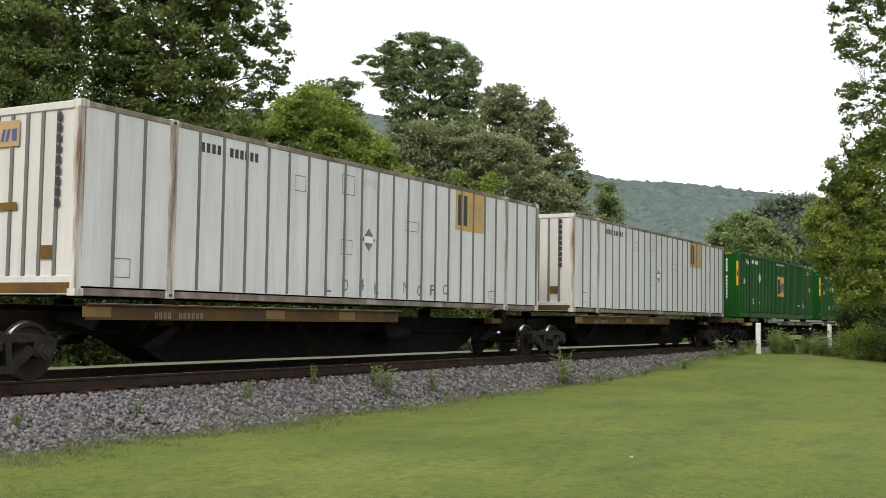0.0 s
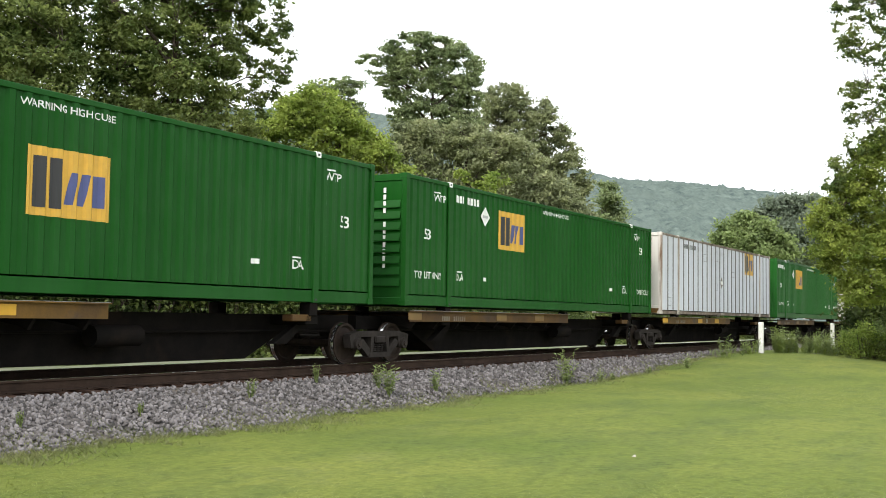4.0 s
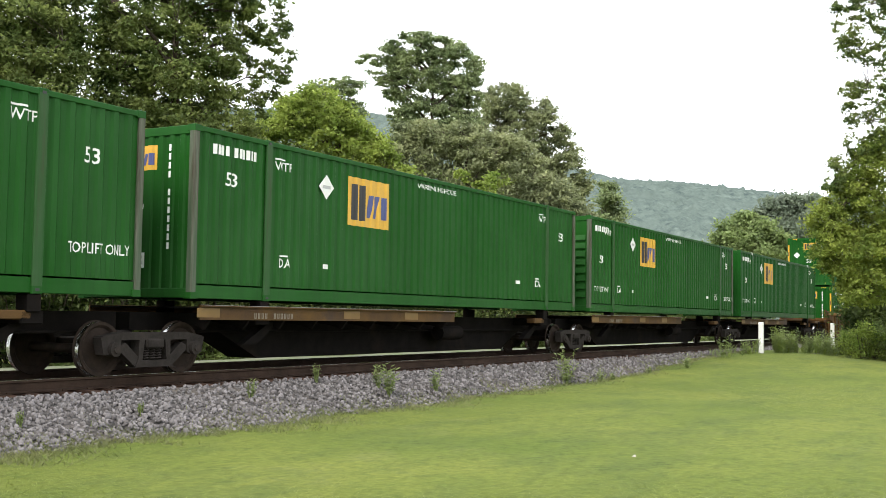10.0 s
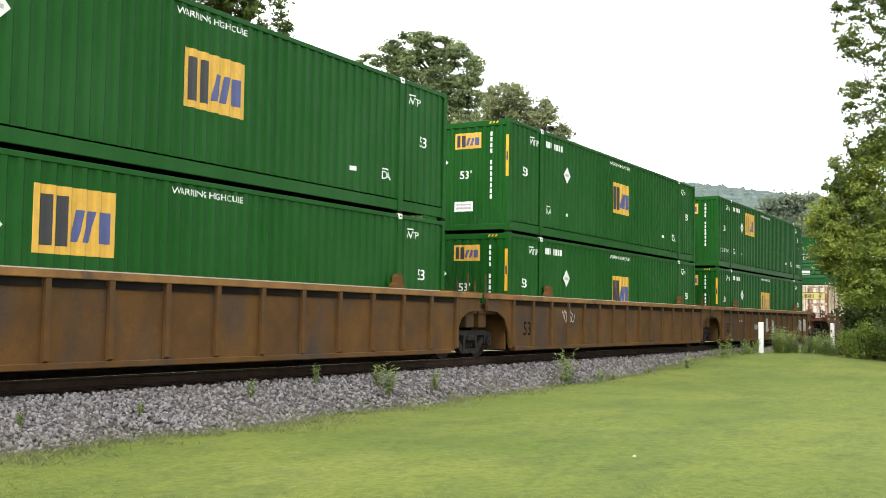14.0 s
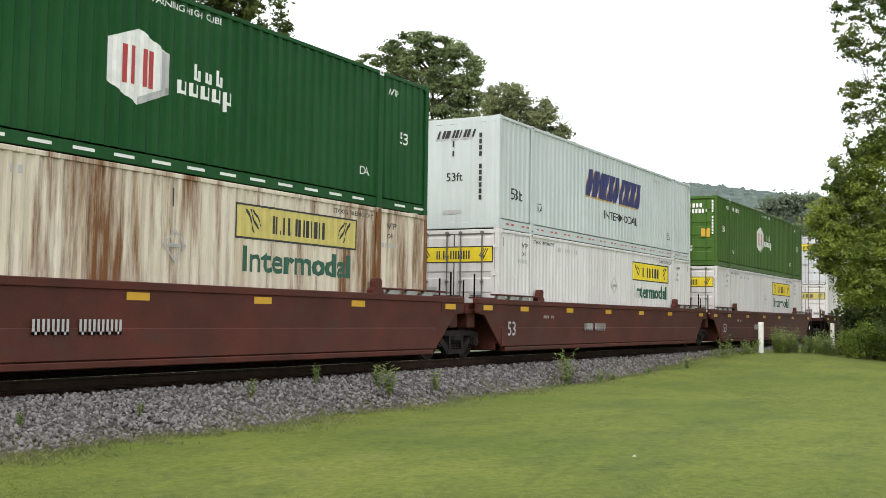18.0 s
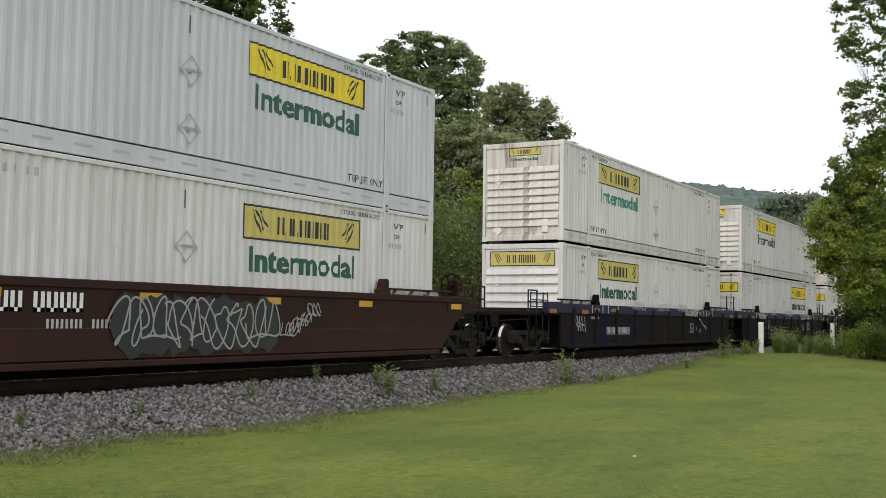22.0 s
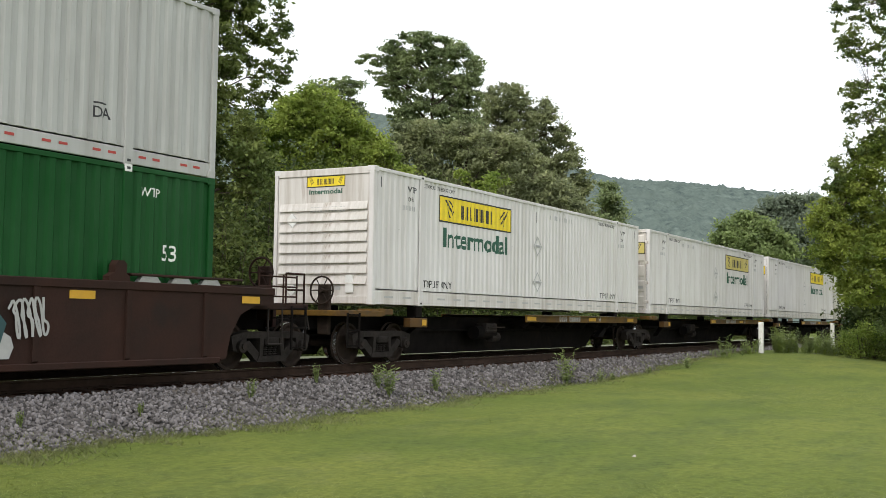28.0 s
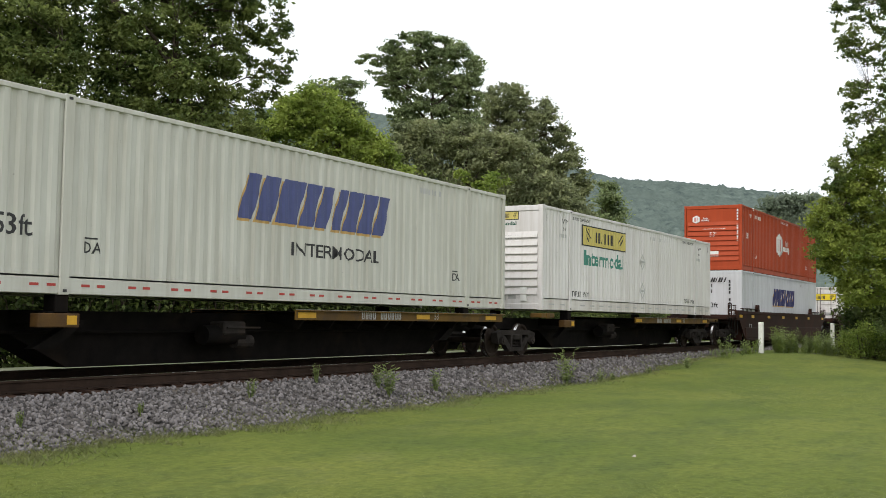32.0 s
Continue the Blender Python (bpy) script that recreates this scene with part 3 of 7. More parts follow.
def word(root, text, x0, z0, height, wave, mat, width=None, end=False, lift=0.004, inset=0.014):
    key = ("text", text, x0, z0, height, width, id(wave), mat.name, end, inset)
    return tagged(part("lettering", stored(key, lambda: laid(word_mesh(text, x0, z0, height, width), wave, "lettering", mat, end, lift, inset)), root), kind="stuff")


def bars(x0, z0, count, w, h, gap, group=4):
    """Unreadable characters as upright bars."""
    out, x = [], x0
    for i in range(count):
        if i and i % group == 0:
            x += w
        out.append(rect(x, x + w, z0, z0 + h))
        x += w + gap
    return out


def diamond(x, z, w, h):
    return [(x, z - h), (x + w, z), (x, z + h), (x - w, z)]


def block_sign(root, x0, z0, w, h, wave, gold, inset=0.014, end=False, ink="black", ink2="blue_ink"):
    """A square ochre sign with one dark and two blue blocks."""
    sign = mark(root, "sign", [rect(x0, x0 + w, z0, z0 + h)], wave, M[gold], "square ochre sign with dark blocks", end, 0.004, inset)
    dark = [rect(x0 + 0.08 * w, x0 + 0.22 * w, z0 + 0.12 * h, z0 + 0.86 * h), rect(x0 + 0.27 * w, x0 + 0.40 * w, z0 + 0.12 * h, z0 + 0.86 * h)]
    blue = [[(x0 + 0.44 * w, z0 + 0.2 * h), (x0 + 0.53 * w, z0 + 0.2 * h), (x0 + 0.6 * w, z0 + 0.68 * h), (x0 + 0.51 * w, z0 + 0.68 * h)],
            [(x0 + 0.58 * w, z0 + 0.2 * h), (x0 + 0.67 * w, z0 + 0.2 * h), (x0 + 0.74 * w, z0 + 0.68 * h), (x0 + 0.65 * w, z0 + 0.68 * h)],
            rect(x0 + 0.78 * w, x0 + 0.92 * w, z0 + 0.2 * h, z0 + 0.68 * h)]
    mark(sign, "dark_block", dark, wave, M[ink], "", end, 0.007, inset)
    mark(sign, "blue_block", blue, wave, M[ink2], "", end, 0.007, inset)


def plate_sign(root, x0, z0, w, h, wave, yellow, inset=0.014, end=False):
    """A long yellow plate with a dark outline, a row of dark blocks and a flourish at both ends."""
    t = 0.045 * h + 0.008
    sign = mark(root, "sign", [rect(x0, x0 + w, z0, z0 + h)], wave, M[yellow], "long yellow sign with dark blocks", end, 0.004, inset)
    edge = [rect(x0, x0 + w, z0, z0 + t), rect(x0, x0 + w, z0 + h - t, z0 + h), rect(x0, x0 + t, z0, z0 + h), rect(x0 + w - t, x0 + w, z0, z0 + h)]
    mark(sign, "outline", edge, wave, M["black"], "", end, 0.006, inset)
    blocks, x = [], x0 + 0.27 * w
    for k, bw in enumerate((0.045, 0.015, 0.05, 0.015, 0.052, 0.052, 0.056, 0.05)):
        hh = 0.12 if bw < 0.02 else 0.52
        blocks.append(rect(x, x + bw * w * 0.35, z0 + 0.22 * h, z0 + (0.22 + hh) * h))
        if bw > 0.02:
            blocks.append(rect(x + bw * w * 0.65, x + bw * w, z0 + 0.22 * h, z0 + (0.22 + hh) * h))
            pass
        x += (bw + 0.014) * w
    mark(sign, "dark_block", blocks, wave, M["black"], "", end, 0.007, inset)
    fl = []
    for sx, d in ((x0 + 0.05 * w, 1), (x0 + 0.95 * w, -1)):
        for k in range(3):
            a = sx + d * (0.02 + 0.025 * k) * w
            fl.append([(a, z0 + 0.85 * h), (a + 0.012 * w, z0 + 0.85 * h), (a + d * 0.06 * w + 0.012 * w, z0 + (0.2 + 0.1 * k) * h), (a + d * 0.06 * w, z0 + (0.2 + 0.1 * k) * h)])
    mark(sign, "flourish", fl, wave, M["black"], "", end, 0.007, inset)


def hexagon(x, z, w, h):
    return [(x, z - h), (x + w, z - h * 0.55), (x + w, z + h * 0.55), (x, z + h), (x - w, z + h * 0.55), (x - w, z - h * 0.55)]


def hex_sign(root, x, z, w, h, wave, inset=0.014, end=False):
    """A white hexagon with red uprights, and white blocks beside it."""
    sign = mark(root, "sign", [hexagon(x, z, w, h)], wave, M["white_ink"], "white hexagon sign with red bars", end, 0.004, inset)
    mark(sign, "shadow_half", [[(x, z - h), (x + w, z - h * 0.55), (x + w, z - h * 0.35), (x, z - h * 0.8)], [(x + w * 0.8, z - h * 0.5), (x + w, z - h * 0.55), (x + w, z + h * 0.55), (x + w * 0.8, z + h * 0.6)]],
         wave, M["grey_ink"], "", end, 0.006, inset)
    red = [rect(x - 0.5 * w, x - 0.36 * w, z - 0.5 * h, z + 0.5 * h), rect(x - 0.26 * w, x - 0.12 * w, z - 0.5 * h, z + 0.5 * h),
           rect(x + 0.12 * w, x + 0.26 * w, z - 0.5 * h, z + 0.5 * h), rect(x + 0.36 * w, x + 0.5 * w, z - 0.5 * h, z + 0.5 * h)]
    mark(sign, "red_bar", red, wave, M["red_ink"], "", end, 0.007, inset)
    bx, blocks = x + 1.35 * w, []
    for k in range(3):
        o = bx + 0.55 * w + k * 0.42 * w
        blocks += [rect(o, o + 0.1 * w, z + 0.05 * h, z + (0.5 if k != 1 else 0.35) * h), rect(o + 0.2 * w, o + 0.3 * w, z + 0.05 * h, z + 0.35 * h), rect(o + 0.1 * w, o + 0.2 * w, z + 0.05 * h, z + 0.14 * h)]
    for k in range(5):
        o = bx + k * 0.43 * w
        blocks += [rect(o, o + 0.1 * w, z - (0.62 if k == 4 else 0.42) * h, z - 0.05 * h), rect(o + 0.22 * w, o + 0.33 * w, z - 0.42 * h, z - 0.05 * h), rect(o + 0.1 * w, o + 0.22 * w, z - 0.42 * h, z - 0.33 * h)]
    mark(root, "block_row", blocks, wave, M["white_ink"], "rows of white blocks", end, 0.004, inset)


def slant_sign(root, x0, z0, w, h, wave, ink="navy_ink", shade="logo_gold_old", inset=0.014, end=False):
    """Five slanted blocks with an offset yellow shadow."""
    main, under, x = [], [], x0
    lean = 0.35 * h
    for k, bw in enumerate((0.2, 0.25, 0.1, 0.18, 0.2)):
        a, b = x, x + bw * w
        cut = (0.45, 0.6, 0.5, 0.4, 0.55)[k]
        pieces = [(a, a + cut * (b - a) - 0.04, 0, 1), (a + cut * (b - a) + 0.04, b, 0.0, 1.0)] if k != 2 else [(a, b - 0.02 * w, 0, 1)]
        for p, q, lo, hi in pieces:
            main.append([(p + lean * lo, z0 + lo * h), (q + lean * lo, z0 + lo * h), (q + lean * hi, z0 + hi * h), (p + lean * hi, z0 + hi * h)])
        x = b + 0.015 * w
    under = [[(px - 0.05, pz - 0.05) for px, pz in poly] for poly in main]
    sign = tagged(mark(root, "sign", under, wave, M[shade], "slanted dark blue blocks with a yellow edge", end, 0.004, inset), kind="stuff")
    mark(sign, "slanted_block", main, wave, M[ink], "", end, 0.007, inset)


# -- the bodies --
def shell(root, style, mat, wave, rail=0.26, header=0.1, casting=None, ribs=None):
    """Frame, side sheets, roof and far end, shared by all of one style."""
    k = (style, mat.name)
    z0, z1 = rail, HGT - header
    edge = M["stained_white"] if style.startswith("rib") else M["scuffed_green"] if mat is M["green"] else mat
    sill = M["worn_white"] if style == "crest" and mat in (M["white"], M["rustwhite"]) else mat

    def mirrored(me):
        b = bmesh.new()
        b.from_mesh(me)
        for v in b.verts:
            v.co.y = -v.co.y
        bmesh.ops.reverse_faces(b, faces=b.faces[:])
        out = bpy.data.meshes.new(me.name)
        b.to_mesh(out)
        b.free()
        out.materials.append(mat)
        return out

    near = stored(k + ("side",), lambda: side_sheet(wave, 0.1, LEN - 0.1, z0 - 0.01, z1 + 0.01, "side_wall", mat))
    part("side_wall", near, root)
    part("side_wall", stored(k + ("far",), lambda: mirrored(near)), root)
    if ribs:
        rib = stored(k + ("rib",), lambda: Solid().box(*((-0.022, 0.022) if ribs == "rib_pale" else (-0.029, 0.029)), -HALF - 0.008, -HALF + 0.02, z0, z1, 0.006).mesh("rib", M[ribs]))
        xs = [0.13 + 0.60 * i for i in range(1, 4)] + [POST + (LEN - 2 * POST) / 20 * i for i in range(1, 20)] + [LEN - POST + 0.02 + 0.60 * i for i in range(1, 4)]
        for x in xs:
            if x < LEN - 0.15 and min(abs(x - POST), abs(x - LEN + POST)) > 0.15:
                part("rib", rib, root, at=(x, 0, 0))
    for side in (-1, 1):
        y0, y1 = sorted((side * HALF, side * (HALF - 0.09)))
        part("bottom_rail", stored(k + ("rail", side), lambda: Solid().box(0.12, LEN - 0.12, *((y0 + 0.028, y1 - 0.004) if side < 0 else (y0 + 0.004, y1 - 0.028)), 0.012, z0 - 0.036, 0.008).mesh("bottom_rail", M["rail_grime"] if style.startswith("rib") else sill)), root)
        part("top_rail", stored(k + ("head", side), lambda: Solid().box(0.1, LEN - 0.1, y0 + 0.002, y1 - 0.002, z1, HGT - 0.012, 0.008).mesh("top_rail", M["rail_grime"] if style.startswith("rib") else mat)), root)
        for x in (0.0, LEN - 0.13):
            part("corner_post", stored(k + ("post", side), lambda: Solid().box(0, 0.13, y0, y1 + 0.03 if side < 0 else y1, 0.1, HGT - 0.1, 0.012).mesh("corner_post", M["corner_grime"] if mat is M["green"] else edge)), root, at=(x, 0, 0))
        for x in (POST, LEN - POST):
            part("lift_post", stored(k + ("lift", side), lambda: Solid().box(-0.09, 0.09, y0 - (0.004 if side < 0 else -0.05), y1 + (0.004 if side > 0 else -0.05), 0.1, HGT - 0.05, 0.012).mesh("lift_post", edge)), root, at=(x, 0, 0))
    cm = stored(k + ("cast",), lambda: Solid().box(-0.089, 0.089, -0.081, 0.081, -0.059, 0.059, 0.008).mesh("corner_casting", M[casting] if casting else mat))
    for x in (0.088, POST, LEN - POST, LEN - 0.088):
        for y in (-HALF + 0.078, HALF - 0.078):
            part("corner_casting", cm, root, at=(x, y, 0.059))
            pale = style in ("blocky", "banded") and mat is not M["green"] and x in (POST, LEN - POST)
            part("corner_casting", stored("pale_casting", lambda: Solid().box(-0.08, 0.08, -0.086, 0.081, -0.059, 0.059, 0.008).mesh("corner_casting", M["white_ink"])) if pale else cm, root, "pale painted lifting casting" if pale else "", at=(x, y, HGT - 0.059 + 0.003))
    hole = stored("casting_hole", lambda: Solid().box(-0.035, 0.035, -0.003, 0.003, -0.02, 0.02).mesh("casting_hole", M["black"]))
    for x in (POST, LEN - POST):
        part("casting_hole", hole, root, at=(x, -HALF - 0.006, 0.059))
        part("casting_hole", hole, root, at=(x, -HALF - 0.006, HGT - 0.055))

    def roof():
        s, n = Solid(), 60
        vs = []
        for i in range(n * 2 + 1):
            x = 0.06 + (LEN - 0.12) * i / (2 * n)
            z = HGT - 0.03 - 0.015 * (i % 2)
            vs += [(x, -HALF + 0.06, z), (x, HALF - 0.06, z)]
        s.add(vs, [(2 * i, 2 * i + 2, 2 * i + 3, 2 * i + 1) for i in range(2 * n)])
        return s.mesh("roof", mat)
    part("roof", stored(k + ("roof",), roof), root)
    part("floor", stored("floor", lambda: Solid().box(0.1, LEN - 0.1, -HALF + 0.09, HALF - 0.09, 0.09, 0.16).mesh("floor", M["dark_steel"])), root)
    part("rear_wall", stored(k + ("rear",), lambda: Solid().box(LEN - 0.06, LEN - 0.02, -HALF + 0.1, HALF - 0.1, 0.1, HGT - 0.1).mesh("rear_wall", mat)), root)


def end_frame(root, mat, key, sill=0.18, head=0.16):
    part("front_sill", stored((key, mat.name, "sill"), lambda: Solid().box(0.004, 0.12, -HALF + 0.1, HALF - 0.1, 0.02, sill, 0.01).mesh("front_sill", mat)), root)
    part("front_header", stored((key, mat.name, "head"), lambda: Solid().box(0.004, 0.12, -HALF + 0.1, HALF - 0.1, HGT - head, HGT - 0.01, 0.01).mesh("front_header", mat)), root)


def end_corrugated(root, mat, wave=None):
    end_frame(root, mat, "c")
    part("front_wall", stored(("endc", mat.name), lambda: side_sheet(wave or END_WAVE, 0.08, WID - 0.08, 0.17, HGT - 0.15, "front_wall", mat, True)), root)


def end_ribbed(root, mat, ribs=9, top=0.78):
    """A nose with raised horizontal ribs below a plain band."""
    end_frame(root, mat, "r")

    def make():
        s = Solid().box(0.03, 0.08, -HALF + 0.1, HALF - 0.1, 0.15, HGT - 0.14)
        return s.mesh("front_wall", mat)
    part("front_wall", stored(("endr", mat.name), make), root)
    lo, hi = 0.48, HGT - top
    step = (hi - lo) / (ribs - 1)

    def rib():
        return Solid().prism([(0.034, -0.06), (-0.014, -0.054), (-0.012, -0.03), (0.034, 0.13)], "y", -HALF + 0.16, HALF - 0.16).mesh("nose_rib", mat)
    for i in range(ribs):
        part("nose_rib", stored(("nose", mat.name), rib), root, at=(0, 0, lo + i * step))


def end_upright_ribs(root, mat, rib_mat):
    end_frame(root, mat, "u", 0.3, 0.13)
    part("front_wall", stored(("endu", mat.name), lambda: Solid().box(0.03, 0.08, -HALF + 0.1, HALF - 0.1, 0.25, HGT - 0.12).mesh("front_wall", mat)), root)
    rib = stored(("endrib", rib_mat), lambda: Solid().box(0.006, 0.032, -0.035, 0.035, 0.29, HGT - 0.13, 0.005).mesh("rib", M[rib_mat]))
    for i in range(1, 7):
        part("rib", rib, root, at=(0, -HALF + 0.13 + i * (WID - 0.26) / 7, 0))


def end_doors(root, mat, bar_mat, panels=5):
    """Two doors with recessed panels, four locking bars, hinges and cams."""
    end_frame(root, mat, "d", 0.14, 0.12)
    for s in (-1, 1):
        def door():
            y0, y1 = sorted((s * 0.012, s * (HALF - 0.13)))
            so = Solid().box(0.045, 0.085, y0, y1, 0.15, HGT - 0.13)
            so.box(0.02, 0.05, y0, y0 + 0.09, 0.15, HGT - 0.13, 0.006).box(0.02, 0.05, y1 - 0.09, y1, 0.15, HGT - 0.13, 0.006)
            return so.mesh("door", mat)
        d = part("door", stored(("door", mat.name, s, panels), door), root)
        h = (HGT - 0.28) / panels
        y0, y1 = sorted((s * 0.012, s * (HALF - 0.13)))
        panel = stored(("doorpanel", mat.name, s, panels), lambda: Solid().prism([(0.048, 0.06), (0.022, 0.1), (0.022, h - 0.1), (0.048, h - 0.06)], "y", y0 + 0.09, y1 - 0.09).mesh("door_panel", mat))
        for i in range(panels):
            part("door_panel", panel, d, at=(0, 0, 0.15 + i * h))
        for k, yy in enumerate((0.2, 0.82)):
            bar = part("locking_bar", stored(("bar", bar_mat), lambda: Solid().tube((0, 0, 0.06), (0, 0, HGT - 0.05), 0.018, n=8).mesh("locking_bar", M[bar_mat], True)), d, at=(-0.01, s * yy, 0))
        clamp = stored(("clamp", bar_mat), lambda: Solid().box(-0.032, 0.02, -0.045, 0.045, -0.025, 0.025, 0.005).mesh("bar_bracket", M[bar_mat]))
        lever = stored(("lever", bar_mat, s), lambda: Solid().box(-0.028, -0.012, min(0, -s * 0.32), max(0, -s * 0.32), 1.18, 1.21, 0.003).mesh("handle", M[bar_mat]))
        for yy in (0.2, 0.82):
            part("handle", lever, d, at=(0, s * yy, 0))
            for z in (0.1, 0.75, 1.55, 2.2, HGT - 0.09):
                part("bar_bracket", clamp, d, at=(0, s * yy, z))
        hinge = stored(("hinge", mat.name), lambda: Solid().box(-0.012, 0.03, -0.06, 0.06, -0.05, 0.05, 0.008).mesh("hinge", mat))
        for z in (0.4, 1.05, 1.75, 2.45):
            part("hinge", hinge, d, at=(0, s * (HALF - 0.1), z))
    for s in (-1, 1):
        y0, y1 = sorted((s * 0.012, s * (HALF - 0.11)))
        part("door_gasket", stored(("gasketf", s), lambda: Solid().box(0.018, 0.05, y0, y1, HGT - 0.13, HGT - 0.115).box(0.018, 0.05, y0, y1, 0.138, 0.152).box(0.018, 0.05, *sorted((s * (HALF - 0.13), s * (HALF - 0.112))), 0.14, HGT - 0.12).mesh("door_gasket", M["black"])), root)
    part("door_gasket", stored("gasket", lambda: Solid().box(0.016, 0.05, -0.012, 0.012, 0.15, HGT - 0.13).mesh("door_gasket", M["black"])), root)


def yellow_tags(root, wave):
    """Yellow height tags on the leading posts and striped top corners."""
    for x in (0.03, WID - 0.12):
        tag = mark(root, "height_tag", [rect(x, x + 0.085, HGT - 1.5, HGT - 0.42)], FLAT, M["reflector_yellow"], "yellow height tag", True, 0.004, 0.0)
        mark(tag, "tag_mark", [rect(x + 0.02, x + 0.065, HGT - 1.08, HGT - 0.86)], FLAT, M["black"], "", True, 0.006, 0.0)
    for x in (0.3, WID - 0.62):
        mark(root, "corner_stripe", [[(x + 0.1 * i, HGT - 0.1), (x + 0.05 + 0.1 * i, HGT - 0.1), (x + 0.09 + 0.1 * i, HGT - 0.04), (x + 0.04 + 0.1 * i, HGT - 0.04)] for i in range(3)],
             FLAT, M["reflector_yellow"], "", True, 0.004, 0.002)


def blocky_marks(root, wave, sign_x, sign_z, gold, end="plain", rng=None, num_x=2.27, dia_x=3.75, dia_z=1.85, old=False, top_lift=False):
    ink = M["white_ink"]
    block_sign(root, sign_x, sign_z, 1.55, 0.98, wave, gold)
    mark(root, "number_marking", bars(num_x, HGT - 0.43, 4, 0.07, 0.17, 0.035) + bars(num_x + 0.55, HGT - 0.43, 6, 0.07, 0.17, 0.035, 9), wave, ink, "row of white bars")
    mark(root, "placard", [diamond(dia_x, dia_z, 0.25, 0.24)], FLAT, ink, "white diamond placard")
    mark(root, "placard_line", [rect(dia_x - 0.13, dia_x + 0.13, dia_z - 0.035, dia_z + 0.03)], FLAT, M["grey_ink"], "", lift=0.007)
    for x in (0.82, LEN - 1.2):
        word(root, "53", x, 1.95 if old or (top_lift and x > 8) else 1.5, 0.24, wave, ink)
    for x in () if old and top_lift else (POST + 0.35, LEN - POST - 0.7):
        word(root, "DA", x, 0.62, 0.17, wave, ink)
        mark(root, "arrow_bar", [rect(x, x + 0.25, 0.82, 0.85)], wave, ink)
    for x in (POST - 0.7 if not old else POST + 0.2, LEN - POST + 0.3 if not old else LEN - POST - 0.55):
        word(root, "WTP", x, HGT - 0.5, 0.16, wave, ink)
        mark(root, "arrow_bar", [rect(x, x + 0.3, HGT - 0.31, HGT - 0.28)], wave, ink)
    word(root, "WARNING HIGH CUBE", 7.25, HGT - 0.28, 0.11, wave, ink, 1.75)
    if top_lift:
        for x in (0.45 if not old else 2.2, LEN - 1.45):
            word(root, "TOP LIFT ONLY", x, 0.62, 0.16, wave, ink, 1.2)
    mark(root, "data_plate", [rect(POST + 1.7, POST + 1.92, 0.66, 0.75), rect(LEN - POST - 1.9, LEN - POST - 1.7, 0.66, 0.75)], wave, ink, "small white data plate")
    # the leading end
    ew = END_WAVE if end in ("plain", "tags") else FLAT
    ins = 0.014 if end in ("plain", "tags") else 0.0
    if end == "tags":
        yellow_tags(root, wave)
    block_sign(root, 0.95, HGT - 0.72, 0.78, 0.42, ew, "logo_gold" if end != "old" else "white_ink", ins, True)
    word(root, "53'", 1.12, 1.38, 0.22, ew, ink, None, True, 0.004, ins)
    mark(root, "end_plate", [rect(0.95, 1.5, 0.52, 0.78)], ew, ink, "white weight plate", True, 0.004, ins)
    mark(root, "plate_marking", [rect(1.0, 1.45, 0.58, 0.63), rect(1.0, 1.45, 0.68, 0.72)], ew, M["grey_ink"], "", True, 0.007, ins)
    mark(root, "placard", [diamond(0.55, 1.85, 0.19, 0.19)], ew, ink, "white diamond placard", True, 0.004, ins)
    mark(root, "number_marking", [rect(2.0, 2.07, HGT - 0.42 - 0.15 * i, HGT - 0.31 - 0.15 * i) for i in range(12) if i != 4], ew, ink, "upright row of white bars", True, 0.004, ins)


